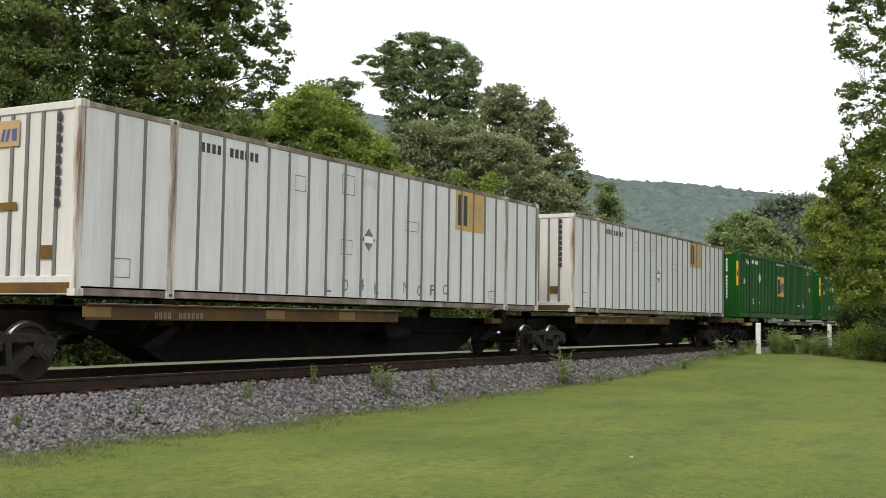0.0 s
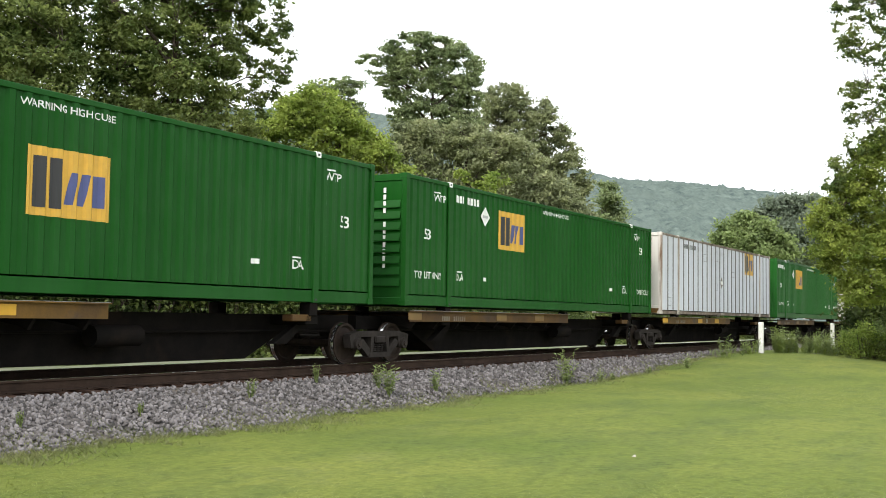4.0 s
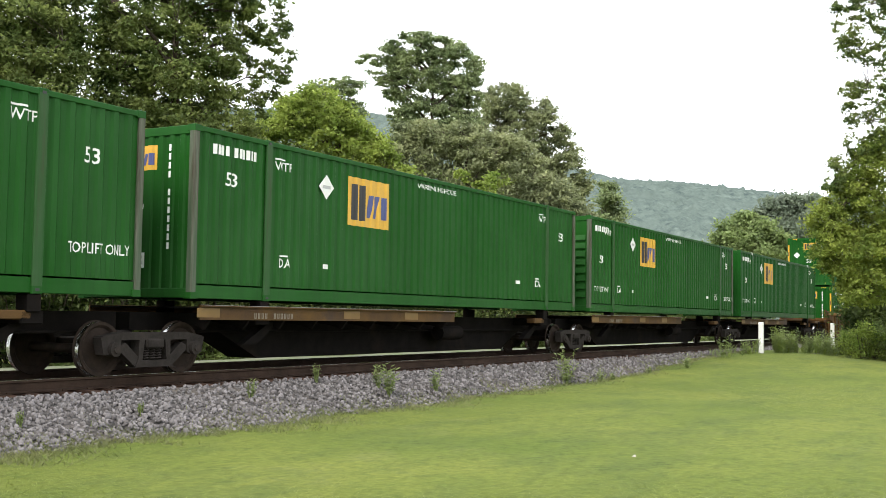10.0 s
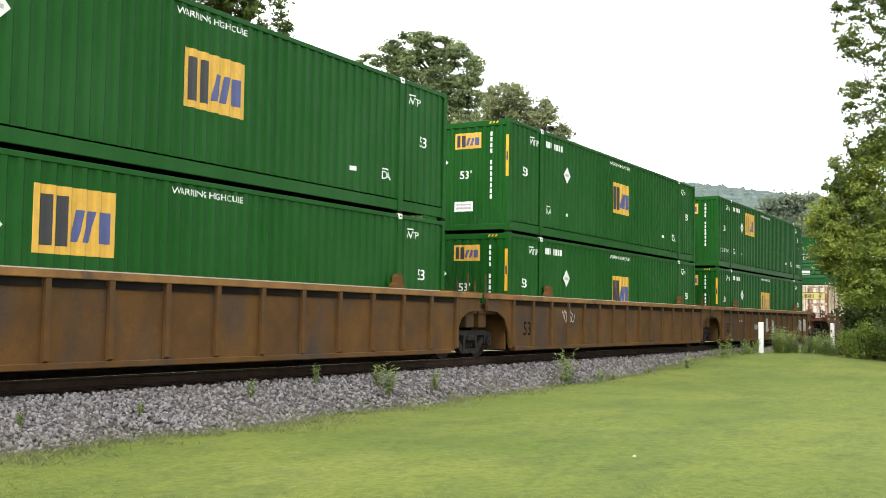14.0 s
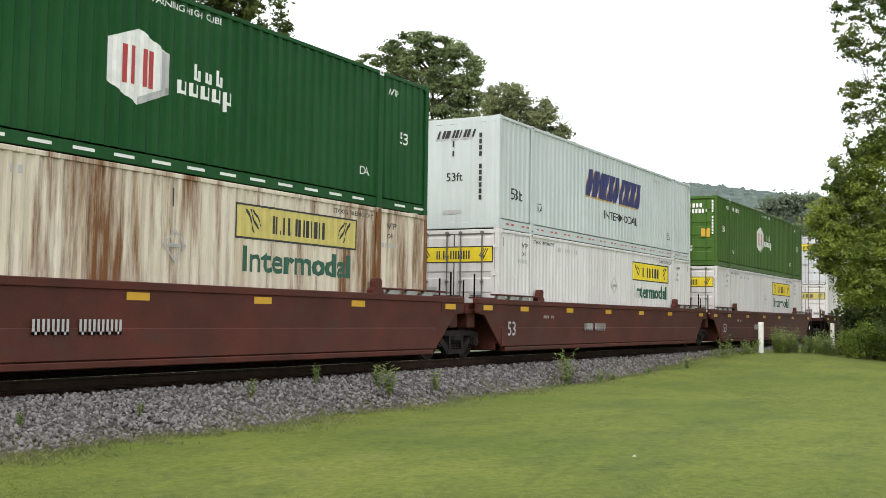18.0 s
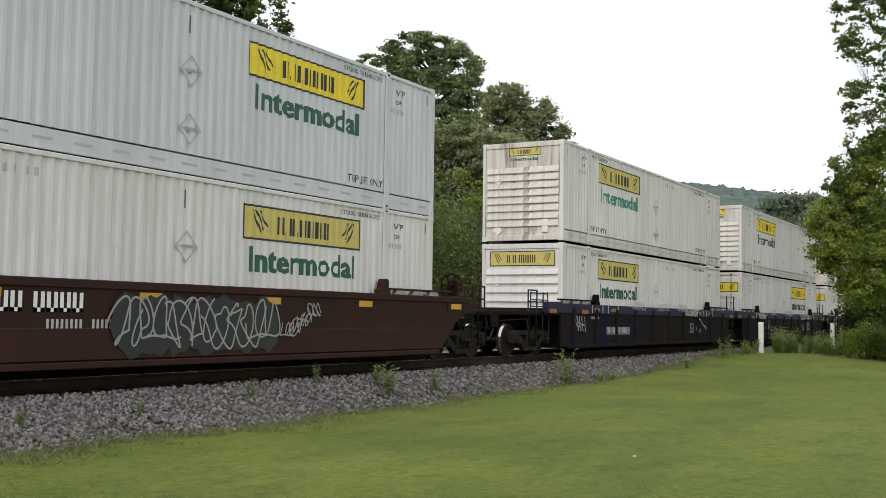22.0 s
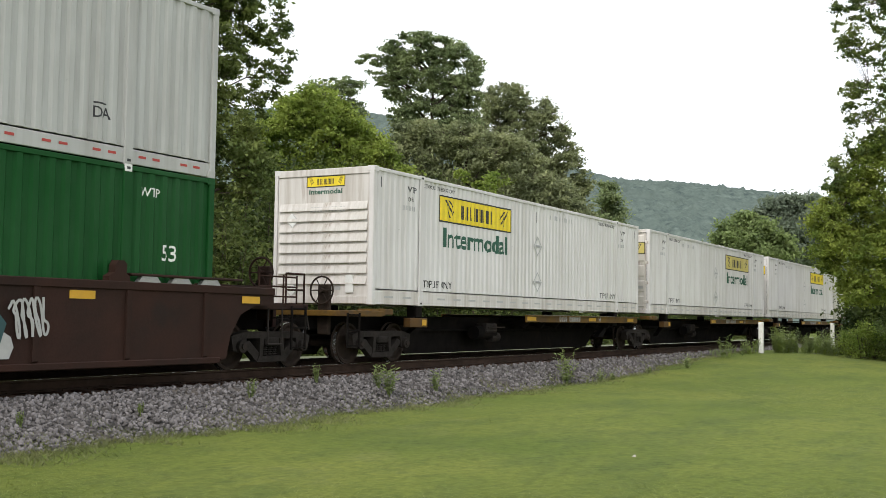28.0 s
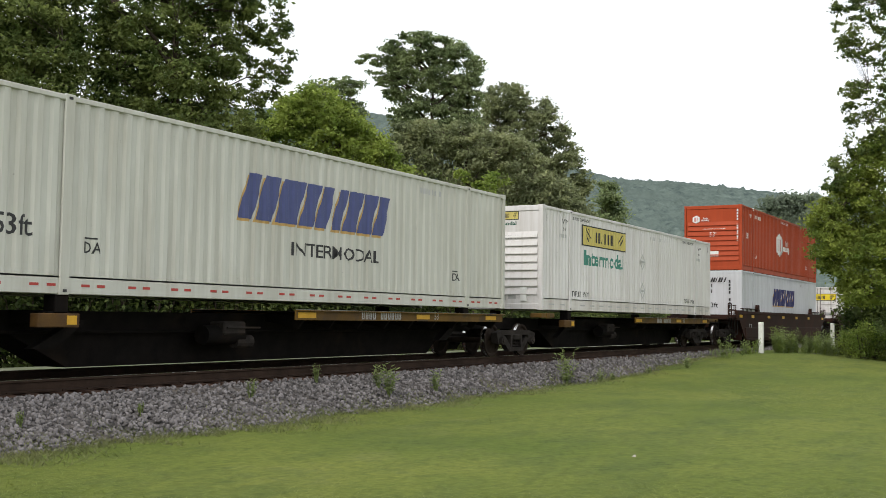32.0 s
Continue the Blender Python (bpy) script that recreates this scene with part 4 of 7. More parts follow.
def crest_marks(root, wave, sign_x, yellow, ink, end, top_lift=True, sign_z=1.95):
    plate_sign(root, sign_x, sign_z, 3.7, 0.62, wave, yellow)
    word(root, "Intermodal", sign_x + 0.2, sign_z - 0.58, 0.46, wave, M[ink], 3.3)
    dk = M["black"]
    for x in (POST + 0.15, LEN - POST - 1.6):
        word(root, "STACKING THREE HIGH ONLY", x, HGT - 0.25, 0.09, wave, dk, 1.4)
    for x in (POST - 0.62, LEN - POST + 0.3):
        word(root, "WTP", x, HGT - 0.42, 0.13, wave, dk)
        word(root, "OR", x + 0.07, HGT - 0.62, 0.1, wave, dk)
        mark(root, "line_marking", bars(x - 0.18, HGT - 0.82, 8, 0.045, 0.1, 0.02), wave, M["grey_ink"])
    num = 9.0 if sign_x < 6 else 3.6
    mark(root, "number_marking", bars(num, HGT - 0.38, 10, 0.06, 0.12, 0.09), wave, M["grey_ink"], "row of grey bars")
    if top_lift:
        for x in (POST + 0.15, LEN - POST - 1.4):
            word(root, "TOP LIFT ONLY", x, 0.42, 0.16, wave, dk, 1.25)
    for z in (0.75, 1.72):
        o, q = 0.27, 0.225
        ring = [[(8.15 + o * ax, z + o * az), (8.15 + o * bx, z + o * bz), (8.15 + q * bx, z + q * bz), (8.15 + q * ax, z + q * az)] for ax, az, bx, bz in ((0, -1, 1, 0), (1, 0, 0, 1), (0, 1, -1, 0), (-1, 0, 0, -1))]
        mark(root, "placard_frame", ring, FLAT, M["grey_ink"], "grey diamond placard frame")
        mark(root, "placard_line", [rect(8.02, 8.28, z - 0.03, z + 0.03), rect(7.93, 8.37, z - 0.01, z + 0.01)], FLAT, M["grey_ink"], "", lift=0.007)
    mark(root, "hook_slot", [rect(0.32, 0.36, HGT - 0.42, HGT - 0.2), rect(LEN - 0.36, LEN - 0.32, HGT - 0.42, HGT - 0.2), rect(8.1, 8.13, HGT - 0.55, HGT - 0.25)], wave, dk)
    mark(root, "rail_slot", [rect(x, x + 0.36, 0.15, 0.19) for x in [0.5 + 0.75 * i for i in range(21)] if min(abs(x - POST), abs(x - LEN + POST)) > 0.4], FLAT, M["grey_ink"], "", False, 0.004, 0.028)
    if end == "doors":
        for x0 in (0.17,):
            plate_sign(root, x0, HGT - 0.86, WID - 0.34, 0.42, FLAT, yellow, 0.018, True)
        mark(root, "end_label", [rect(0.35, 0.8, 1.22, 1.3), rect(0.35, 0.8, 1.34, 1.42), rect(1.75, 2.1, 1.1, 1.3), rect(2.05, 2.35, 0.85, 0.95)], FLAT, M["grey_ink"], "", True, 0.004, 0.02)
    else:
        if end == "plate":
            plate_sign(root, 0.25, HGT - 0.66, WID - 0.5, 0.44, FLAT, yellow, 0.03, True)
        else:
            plate_sign(root, 0.85, HGT - 0.40, 1.0, 0.24, FLAT, yellow, 0.03, True)
            word(root, "Intermodal", 0.92, HGT - 0.55, 0.11, FLAT, M["green_ink"], 0.86, True, 0.004, 0.03)
        mark(root, "number_marking", bars(1.0, HGT - 0.93, 10, 0.05, 0.1, 0.03), FLAT, M["grey_ink"], "row of grey bars", True, 0.004, 0.004)
        mark(root, "end_label", [rect(1.55, 1.78, 0.2 + 0.1, 0.5), rect(1.35, 1.47, 0.26, 0.4)], FLAT, M["grey_ink"], "small grey labels", True, 0.004, 0.03)
        box = stored("nose_box", lambda: Solid().box(-0.01, 0.03, -0.1, 0.1, 0.24, 0.62, 0.01).mesh("document_box", M["white_ink"]))
        part("document_box", box, root, "", (0, -0.72, 0))
        for z in (0.33, 1.8):
            mark(root, "placard", [diamond(0.5, z, 0.17, 0.17)], FLAT, M["white_ink"], "diamond placard frame", True, 0.004, 0.004)
            mark(root, "placard_line", [[(0.34, z), (0.5, z - 0.16), (0.5, z - 0.145), (0.355, z)], [(0.66, z), (0.5, z + 0.16), (0.5, z + 0.145), (0.645, z)]], FLAT, M["grey_ink"], "", True, 0.006, 0.004)


def slanted_marks(root, wave, ink="navy_ink", shade="logo_gold_old", text="black", red=True):
    slant_sign(root, 5.75, 1.44, 4.7, 0.82, wave, ink, shade)
    word(root, "INTERMODAL", 7.3, 0.86, 0.26, wave, M[text], 3.0)
    word(root, "53ft", 0.75, 0.8, 0.3, wave, M["black"])
    for x in (POST + 0.35, LEN - POST - 0.7):
        word(root, "DA", x, 0.62, 0.17, wave, M["black"])
        mark(root, "arrow_bar", [rect(x, x + 0.25, 0.83, 0.855)], wave, M["black"])
    mark(root, "number_marking", bars(11.9, HGT - 0.38, 10, 0.06, 0.12, 0.03), wave, M["grey_ink"], "row of grey bars")
    xs = [0.45 + 0.93 * i for i in range(17)]
    mark(root, "rail_reflector", [rect(x + o, x + o + 0.16, 0.12, 0.16) for x in xs for o in (0, 0.3) if min(abs(x + o - POST), abs(x + o - LEN + POST)) > 0.22],
         FLAT, M["reflector_red" if red else "black"], "red rail reflectors", False, 0.004, 0.028)
    slant_sign(root, 0.75, HGT - 0.52, 1.1, 0.2, FLAT, "black" if ink == "navy_ink" else "white_ink", "grey_ink", 0.0, True)
    word(root, "53ft", 1.05, 1.25, 0.22, FLAT, M["black" if ink == "navy_ink" else "white_ink"], None, True, 0.004, 0.0)
    mark(root, "number_marking", [rect(2.0, 2.08, HGT - 0.55 - 0.16 * i, HGT - 0.43 - 0.16 * i) for i in range(11) if i != 4], FLAT, M["black"], "upright row of dark bars", True, 0.004, 0.0)
    mark(root, "end_slot", [rect(1.22, 1.27, HGT - 0.75, HGT - 0.6), rect(1.22, 1.27, HGT - 1.0, HGT - 0.85)], FLAT, M["black"], "", True, 0.004, 0.0)
    mark(root, "end_plate", [rect(0.95, 1.5, 0.4, 0.5)], FLAT, M["grey_ink"], "grey weight line", True, 0.004, 0.0)


def banded_marks(root, wave, doors=False):
    hex_sign(root, 7.25, 1.55, 0.65, 0.60, wave)
    ink = M["white_ink"]
    mark(root, "number_marking", bars(2.3, HGT - 0.45, 4, 0.07, 0.16, 0.035) + bars(2.85, HGT - 0.45, 6, 0.07, 0.16, 0.035, 9), wave, ink, "row of white bars")
    for x in (0.82, LEN - 1.2):
        word(root, "53", x, 1.45, 0.26, wave, ink)
    for x in (POST + 0.35, LEN - POST - 0.7):
        word(root, "DA", x, 0.62, 0.17, wave, ink)
    for x in (POST - 0.6, LEN - POST + 0.3):
        word(root, "WTP", x, HGT - 0.45, 0.14, wave, ink)
    word(root, "WARNING HIGH CUBE", 7.4, HGT - 0.25, 0.11, wave, ink, 1.75)
    ins = 0.0 if not doors else 0.016
    if doors:
        mark(root, "end_label", [rect(1.92, 2.28, 1.2, 1.55)], FLAT, M["logo_gold"], "yellow caution label", True, 0.004, 0.016)
        mark(root, "end_label", [rect(0.22, 0.62, 1.48, 1.58), rect(0.22, 0.45, 1.2, 1.36)], FLAT, ink, "white data label", True, 0.004, 0.016)
        mark(root, "end_label", [rect(0.2, 0.5, 0.8, 1.15)], FLAT, M["grey_ink"], "worn grey label", True, 0.004, 0.016)
        word(root, "WARNING", 0.25, 2.02, 0.11, FLAT, ink, 0.75, True, 0.004, 0.016)
        word(root, "HIGH CUBE", 0.25, 1.84, 0.11, FLAT, ink, 0.75, True, 0.004, 0.016)
        mark(root, "number_marking", bars(1.4, 2.42, 4, 0.1, 0.17, 0.05) + bars(1.4, 2.18, 6, 0.09, 0.17, 0.045, 9), FLAT, ink, "rows of white bars", True, 0.004, 0.016)
    hex_sign(root, 0.55, HGT - 0.62, 0.17, 0.18, FLAT, ins, True)
    word(root, "53'", 1.15, 1.5, 0.2, FLAT, ink, None, True, 0.004, 0.0)
    mark(root, "end_plate", [rect(1.0, 1.55, 0.62, 0.85)], FLAT, ink, "white weight plate", True, 0.004, 0.0)
    mark(root, "number_marking", [rect(2.36, 2.43, HGT - 0.3 - 0.13 * i, HGT - 0.2 - 0.13 * i) for i in range(11) if i != 4], FLAT, ink, "upright row of white bars", True, 0.004, 0.0)
    if not doors:
        word(root, "WARNING HIGH CUBE", 0.85, 1.78, 0.08, FLAT, ink, 1.0, True, 0.004, 0.0)


# ---- the train ----
SPINE_BASE, LOW_BASE, HIGH_BASE = 1.226, 0.36, 3.26


def travelled(t):
    """Metres that the train has gone at t seconds."""
    return 15.7979 * t - 1.1273 * ((t - 16) / 10) ** 2 - 0.137 * ((t - 16) / 10) ** 3


WHEEL_R = 0.42
ROLLING = {}


def wheelset_mesh():
    def make():
        s = Solid()
        for side in (-1, 1):
            o = side * GAUGE
            s.lathe([(o + side * 0.06, 0.0), (o + side * 0.06, 0.11), (o + side * 0.03, 0.17), (o + side * 0.02, 0.33), (o + side * 0.065, 0.37), (o + side * 0.065, WHEEL_R),
                     (o - side * 0.045, WHEEL_R + 0.004), (o - side * 0.06, WHEEL_R + 0.028), (o - side * 0.075, WHEEL_R + 0.02), (o - side * 0.07, 0.36), (o - side * 0.03, 0.32), (o - side * 0.02, 0.15), (o - side * 0.05, 0.08)], n=28)
        s.tube((0, -1.02, 0), (0, 1.02, 0), 0.075, n=12)
        return s.mesh("wheelset", M["wheel"], True)
    return stored("wheelset", make)


def tread_mesh():
    def make():
        return Solid().lathe([(0.05, WHEEL_R + 0.003), (-0.045, WHEEL_R + 0.006)], n=28).mesh("tread", M["tread"], True)
    return stored("tread", make)


def side_frame_mesh():
    """A cast side frame: arched top, V-shaped bottom, openings either side of the spring window."""
    def make():
        s = Solid()
        a, b = -0.09, 0.09
        s.prism([(-1.12, 0.50), (-0.72, 0.56), (0.72, 0.56), (1.12, 0.50), (1.10, 0.62), (0.75, 0.68), (-0.75, 0.68), (-1.10, 0.62)], "y", a, b)
        for d in (-1, 1):
            s.prism([(d * 1.14, 0.60), (d * 0.72, 0.64), (d * 0.74, 0.36), (d * 0.82, 0.32), (d * 1.08, 0.34)], "y", a, b)
            s.prism([(d * 0.80, 0.44), (d * 0.40, 0.14), (d * 0.30, 0.14), (d * 0.30, 0.26), (d * 0.62, 0.52)], "y", a + 0.02, b - 0.02)
            s.prism([(d * 0.36, 0.16), (d * 0.28, 0.16), (d * 0.22, 0.60), (d * 0.34, 0.60)], "y", a, b)
        s.prism([(-0.42, 0.13), (0.42, 0.13), (0.36, 0.24), (-0.36, 0.24)], "y", a, b)
        return s.mesh("side_frame", M["truck"])
    return stored("side_frame", make)


def make_truck(car, x):
    truck = part("truck", stored("bolster", lambda: Solid().box(-0.2, 0.2, -1.12, 1.12, 0.42, 0.58, 0.03).box(-0.3, 0.3, -0.3, 0.3, 0.55, 0.7, 0.03).mesh("bolster", M["truck"])), car, "grimy cast-steel truck", (x, 0, 0))
    coil = stored("coil", lambda: coil_mesh())
    for side in (-1, 1):
        part("side_frame", side_frame_mesh(), truck, "", (0, side * 1.0, 0))
        for k in (-0.14, 0.0, 0.14):
            part("spring", coil, truck, "", (k, side * 1.0, 0.24))
        for d in (-0.89, 0.89):
            part("bearing", stored("bearing", lambda: Solid().tube((0, -0.07, 0), (0, 0.07, 0), 0.115, n=14).tube((0, -0.1, 0), (0, 0.1, 0), 0.06, n=8).mesh("bearing", M["truck"], True)), truck, "", (d, side * 1.09, WHEEL_R))
    for d in (-0.89, 0.89):
        if not ROLLING:
            w = part("wheelset", wheelset_mesh(), truck, "steel wheels on an axle with polished treads")
            for side in (-1, 1):
                part("tread", tread_mesh(), w, "", (0, side * GAUGE, 0))
            ROLLING["first"] = w
        else:
            first = ROLLING["first"]
            w = first.copy()
            scene.collection.objects.link(w)
            w.parent = truck
            for tread in first.children:
                c = tread.copy()
                scene.collection.objects.link(c)
                c.parent = w
        w.matrix_parent_inverse = Matrix.Translation((d, 0, WHEEL_R))
    return truck


def coil_mesh():
    """A wound spring: one unbroken bar."""
    s, n, turns, h, r, w, k = Solid(), 48, 5, 0.20, 0.06, 0.014, 4
    vs = []
    for i in range(n + 1):
        a = 2 * math.pi * turns * i / n
        for j in range(k):
            b = 2 * math.pi * j / k
            q = r + w * math.cos(b)
            vs.append((q * math.cos(a), q * math.sin(a), h * i / n + w * math.sin(b)))
    s.add(vs, [(i * k + j, i * k + (j + 1) % k, (i + 1) * k + (j + 1) % k, (i + 1) * k + j) for i in range(n) for j in range(k)])
    return s.mesh("spring", M["truck"])


def coupler(car, x, way):
    s = stored(("coupler", way), lambda: Solid().box(min(0, way * 0.75), max(0, way * 0.75), -0.09, 0.09, 0.72, 0.9, 0.02).box(min(way * 0.72, way * 1.0), max(way * 0.72, way * 1.0), -0.16, 0.16, 0.66, 0.96, 0.05).mesh("coupler", M["dark_steel"]))
    part("coupler", s, car, "", (x, 0, 0))
    part("air_hose", stored(("hose", way), lambda: Solid().tube((0, -0.35, 0.75), (way * 0.25, -0.33, 0.42), 0.025).tube((way * 0.25, -0.33, 0.42), (way * 0.8, -0.2, 0.4), 0.025).mesh("air_hose", M["black"], True)), car, "", (x, 0, 0))


def ladder(car, x, y, z0, z1, w, mat):
    def make():
        s = Solid()
        for d in (-w / 2, w / 2):
            s.box(d - 0.02, d + 0.02, -0.015, 0.015, z0, z1)
        n = int((z1 - z0) / 0.3) + 1
        for i in range(n):
            z = z0 + 0.04 + i * (z1 - z0 - 0.08) / max(1, n - 1)
            s.box(-w / 2, w / 2, -0.012, 0.012, z - 0.015, z + 0.015)
        return s.mesh("ladder", mat)
    part("ladder", stored(("ladder", z0, z1, w, mat.name), make), car, "", (x, y, 0))


def handwheel(car, x, y, z, mat):
    def make():
        s, r, n = Solid(), 0.28, 20
        ring = [(0, r * math.cos(2 * math.pi * i / n), r * math.sin(2 * math.pi * i / n)) for i in range(n + 1)]
        for p, q in zip(ring, ring[1:]):
            s.tube(p, q, 0.02, n=6, caps=False)
        for i in range(6):
            a = math.pi * i / 3
            s.tube((0, 0, 0), (0, r * math.cos(a), r * math.sin(a)), 0.012, n=5)
        s.tube((-0.06, 0, 0), (0.06, 0, 0), 0.05, n=10)
        return s.mesh("handwheel", mat, True)
    w = part("handwheel", stored(("hw", mat.name), make), car, "spoked brake handwheel", (x, y, z))
    part("wheel_stand", stored(("hws", mat.name), lambda: Solid().box(0.05, 0.16, -0.14, 0.14, -0.9, 0.12, 0.02).mesh("wheel_stand", mat)), car, "", (x, y, z))


def group_base(name, x, z, label, category, group):
    root = new(name)
    root.location = (x, TRACK_Y, z)
    tagged(root, label, category, group)
    return root


MOVERS = []


def spine_unit(x, gap0, gap1, end0, end1, late, fresh):
    """A skeletal unit: a deep centre sill, cross arms, and a side platform over part of its length."""
    car = group_base("spine_car", x, 0.0, "skeletal container flatcar with weathered yellow side platform on the rails", "railway car", "cars of the freight train")
    ap = M["apron_new" if fresh else "apron"]
    a, b = (-0.95 if end0 else -gap0 / 2 + 0.15), (LEN + 0.9 if end1 else LEN + gap1 / 2 - 0.15)
    low = 0.13 if late else 0.165
    sill = [(a, 0.70), (1.7, 0.70), (2.9, low), (LEN - (2.3 if late else 2.9), low), (LEN - (1.45 if late else 1.7), 0.70), (b, 0.70), (b, 1.0), (a, 1.0)]
    # sill colour carries the underside shade as well as grime
    part("centre_sill", Solid().prism(sill, "y", -0.36, 0.36).mesh("centre_sill", M["dark_steel"]), car, "deep grimy centre sill, its colour darkened for the shade under the car")
    p0, p1 = (7.45, 16.05) if late else (0.25, 8.95)
    zt, zb = (1.085, 0.895) if late else (1.125, 0.885)
    deck = part("side_platform", stored(("plat", late, fresh), lambda: Solid().prism([(-1.29, zb), (-1.26, zb), (-1.26, zt), (-1.36, zt), (-1.36, zt - 0.02), (-1.29, zt - 0.02)], "x", p0, p1).mesh("side_platform", ap)), car, "weathered yellow side platform")
    part("side_platform", stored(("platf", late, fresh), lambda: Solid().box(p0, p1, 1.26, 1.29, zb, zt - 0.005, 0.006).mesh("side_platform", ap)), car)
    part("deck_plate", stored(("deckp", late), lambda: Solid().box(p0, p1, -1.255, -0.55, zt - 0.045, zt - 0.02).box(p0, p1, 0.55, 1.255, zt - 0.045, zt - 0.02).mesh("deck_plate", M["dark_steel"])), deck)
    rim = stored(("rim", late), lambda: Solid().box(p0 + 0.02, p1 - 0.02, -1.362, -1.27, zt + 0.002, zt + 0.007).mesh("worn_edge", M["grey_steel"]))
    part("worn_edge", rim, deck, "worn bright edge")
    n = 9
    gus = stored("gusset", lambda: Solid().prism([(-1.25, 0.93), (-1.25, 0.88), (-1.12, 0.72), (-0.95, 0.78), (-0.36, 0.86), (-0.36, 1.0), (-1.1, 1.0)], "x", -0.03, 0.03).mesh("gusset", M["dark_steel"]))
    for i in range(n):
        part("gusset", gus, deck, "", (p0 + 0.3 + i * (p1 - p0 - 0.6) / (n - 1), 0, 0))
    patch = stored(("patch", fresh, late), lambda: Solid().box(-0.28, 0.28, -1.296, -1.29, zb + 0.04, zt - 0.045).mesh("reflector", M["reflector_yellow" if fresh else "dirty_yellow"]))
    for k in ((0.45, 4.7, 7.0) if not late else (7.8, 12.1, 15.4)):
        part("reflector", patch, deck, "yellow reflector patch", (k, 0, 0))
    tagged(part("number_marking", stored(("carnum", late), lambda: number_plate(p0 + (2.2 if late else 1.4), -1.294, zb + 0.025, 10, 0.1 if late else 0.06, 0.15 if late else 0.10, M["grey_ink" if late else "dull_ink"])), deck), kind="stuff")
    if fresh:
        word_on(car, "53", 12.6 if late else 5.5, zb + 0.035, 0.15, -1.294, M["grey_ink"])
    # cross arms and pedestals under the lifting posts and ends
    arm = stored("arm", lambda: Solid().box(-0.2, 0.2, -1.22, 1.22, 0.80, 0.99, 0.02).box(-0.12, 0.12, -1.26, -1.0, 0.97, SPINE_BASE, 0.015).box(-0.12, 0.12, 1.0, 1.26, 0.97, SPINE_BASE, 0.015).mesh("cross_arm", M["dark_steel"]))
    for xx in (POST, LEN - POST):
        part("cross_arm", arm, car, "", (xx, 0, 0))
    if late:
        # a side beam and a raised block between the leading truck and the first pedestal
        short = x > 400
        beam = part("side_beam", stored(("beam", fresh, short), lambda: Solid().box(-0.45 if short else -1.35, 0.3, -1.30, -1.12, 0.76 if short else 0.86, 0.96 if short else 1.0, 0.012).mesh("side_beam", M["apron"] if short else ap)), car, "weathered yellow side beam", (POST, 0, 0))
        part("reflector", stored(("beam_patch", short), lambda: Solid().box(0.06 if short else -0.75, 0.24, -1.306, -1.30, 0.80 if short else 0.88, 0.93 if short else 0.985).mesh("reflector", M["reflector_yellow"])), beam, "yellow reflector patch")
        part("side_beam", stored(("beamf", fresh), lambda: Solid().box(-1.35, 0.3, 1.12, 1.30, 0.86, 1.0, 0.012).mesh("side_beam", ap)), car, "", (POST, 0, 0))
        part("side_block", stored(("blk", fresh), lambda: Solid().box(-2.0, -1.15, -1.30, -0.95, 1.02, 1.14, 0.012).box(-1.72, -1.5, -1.315, -1.29, 1.0, 1.15, 0.006).mesh("side_block", ap)), car, "", (POST, 0, 0))
        part("valve_gear", stored("valve", lambda: Solid().box(-0.35, 0.25, -0.95, -0.6, 0.62, 0.86, 0.03).tube((0.1, -0.78, 0.5), (0.55, -0.78, 0.5), 0.12, n=12).tube((-0.3, -0.98, 0.75), (0.6, -0.98, 0.75), 0.018, n=6).mesh("valve_gear", M["truck"])), car, "grimy brake valve gear", (6.2, 0, 0))
    wedge = stored("brace", lambda: Solid().prism([(-0.9, 0.45), (-0.5, 0.45), (0.12, 0.86), (-0.12, 0.86)], "y", -0.08, 0.08).mesh("brace", M["dark_steel"]))
    stub = stored(("stub", fresh), lambda: Solid().box(-0.3, 0.3, -0.12, 0.12, 0.87, 1.0, 0.015).mesh("end_bracket", M["apron"]))
    for side in (-1, 1):
        for xx in (POST + 0.6, LEN - POST):
            part("brace", wedge, car, "", (xx, side * 0.93, 0))
        if not late:
            part("end_bracket", stub, car, "", (LEN - 2.3, side * 1.1, 0))
    tank = stored("tank", lambda: Solid().tube((-0.5, 0, 0), (0.5, 0, 0), 0.17, n=14).mesh("air_tank", M["dark_steel"], True))
    part("air_tank", tank, car, "", (9.6 if not late else 6.0, -0.75, 0.62))
    part("brake_pipe", stored("bpipe", lambda: Solid().tube((0.4, -0.5, 0.68), (LEN - 0.4, -0.5, 0.68), 0.025, n=6).mesh("brake_pipe", M["dark_steel"], True)), car)
    for way, is_end in ((-1, end0), (1, end1)):
        if is_end:
            xe = -0.95 if way < 0 else LEN + 0.9
            plat = stored(("endplat", way, fresh), lambda: Solid().box(min(0, -way * 1.3), max(0, -way * 1.3), -1.35, 1.35, 0.98, 1.1, 0.01).mesh("end_platform", ap))
            part("end_platform", plat, car, "", (xe, 0, 0))
            coupler(car, xe, way)
            ladder(car, xe - way * 0.2, -1.36, 0.35, 1.05, 0.42, M["dark_steel"])
            if way > 0 or late:
                handwheel(car, xe - 0.15 * way, -0.6, 1.5, M["wheel"])
    make_truck(car, 0.75 if end0 else -gap0 / 2)
    if end1:
        make_truck(car, LEN - 0.95)
    MOVERS.append(car)
    return car


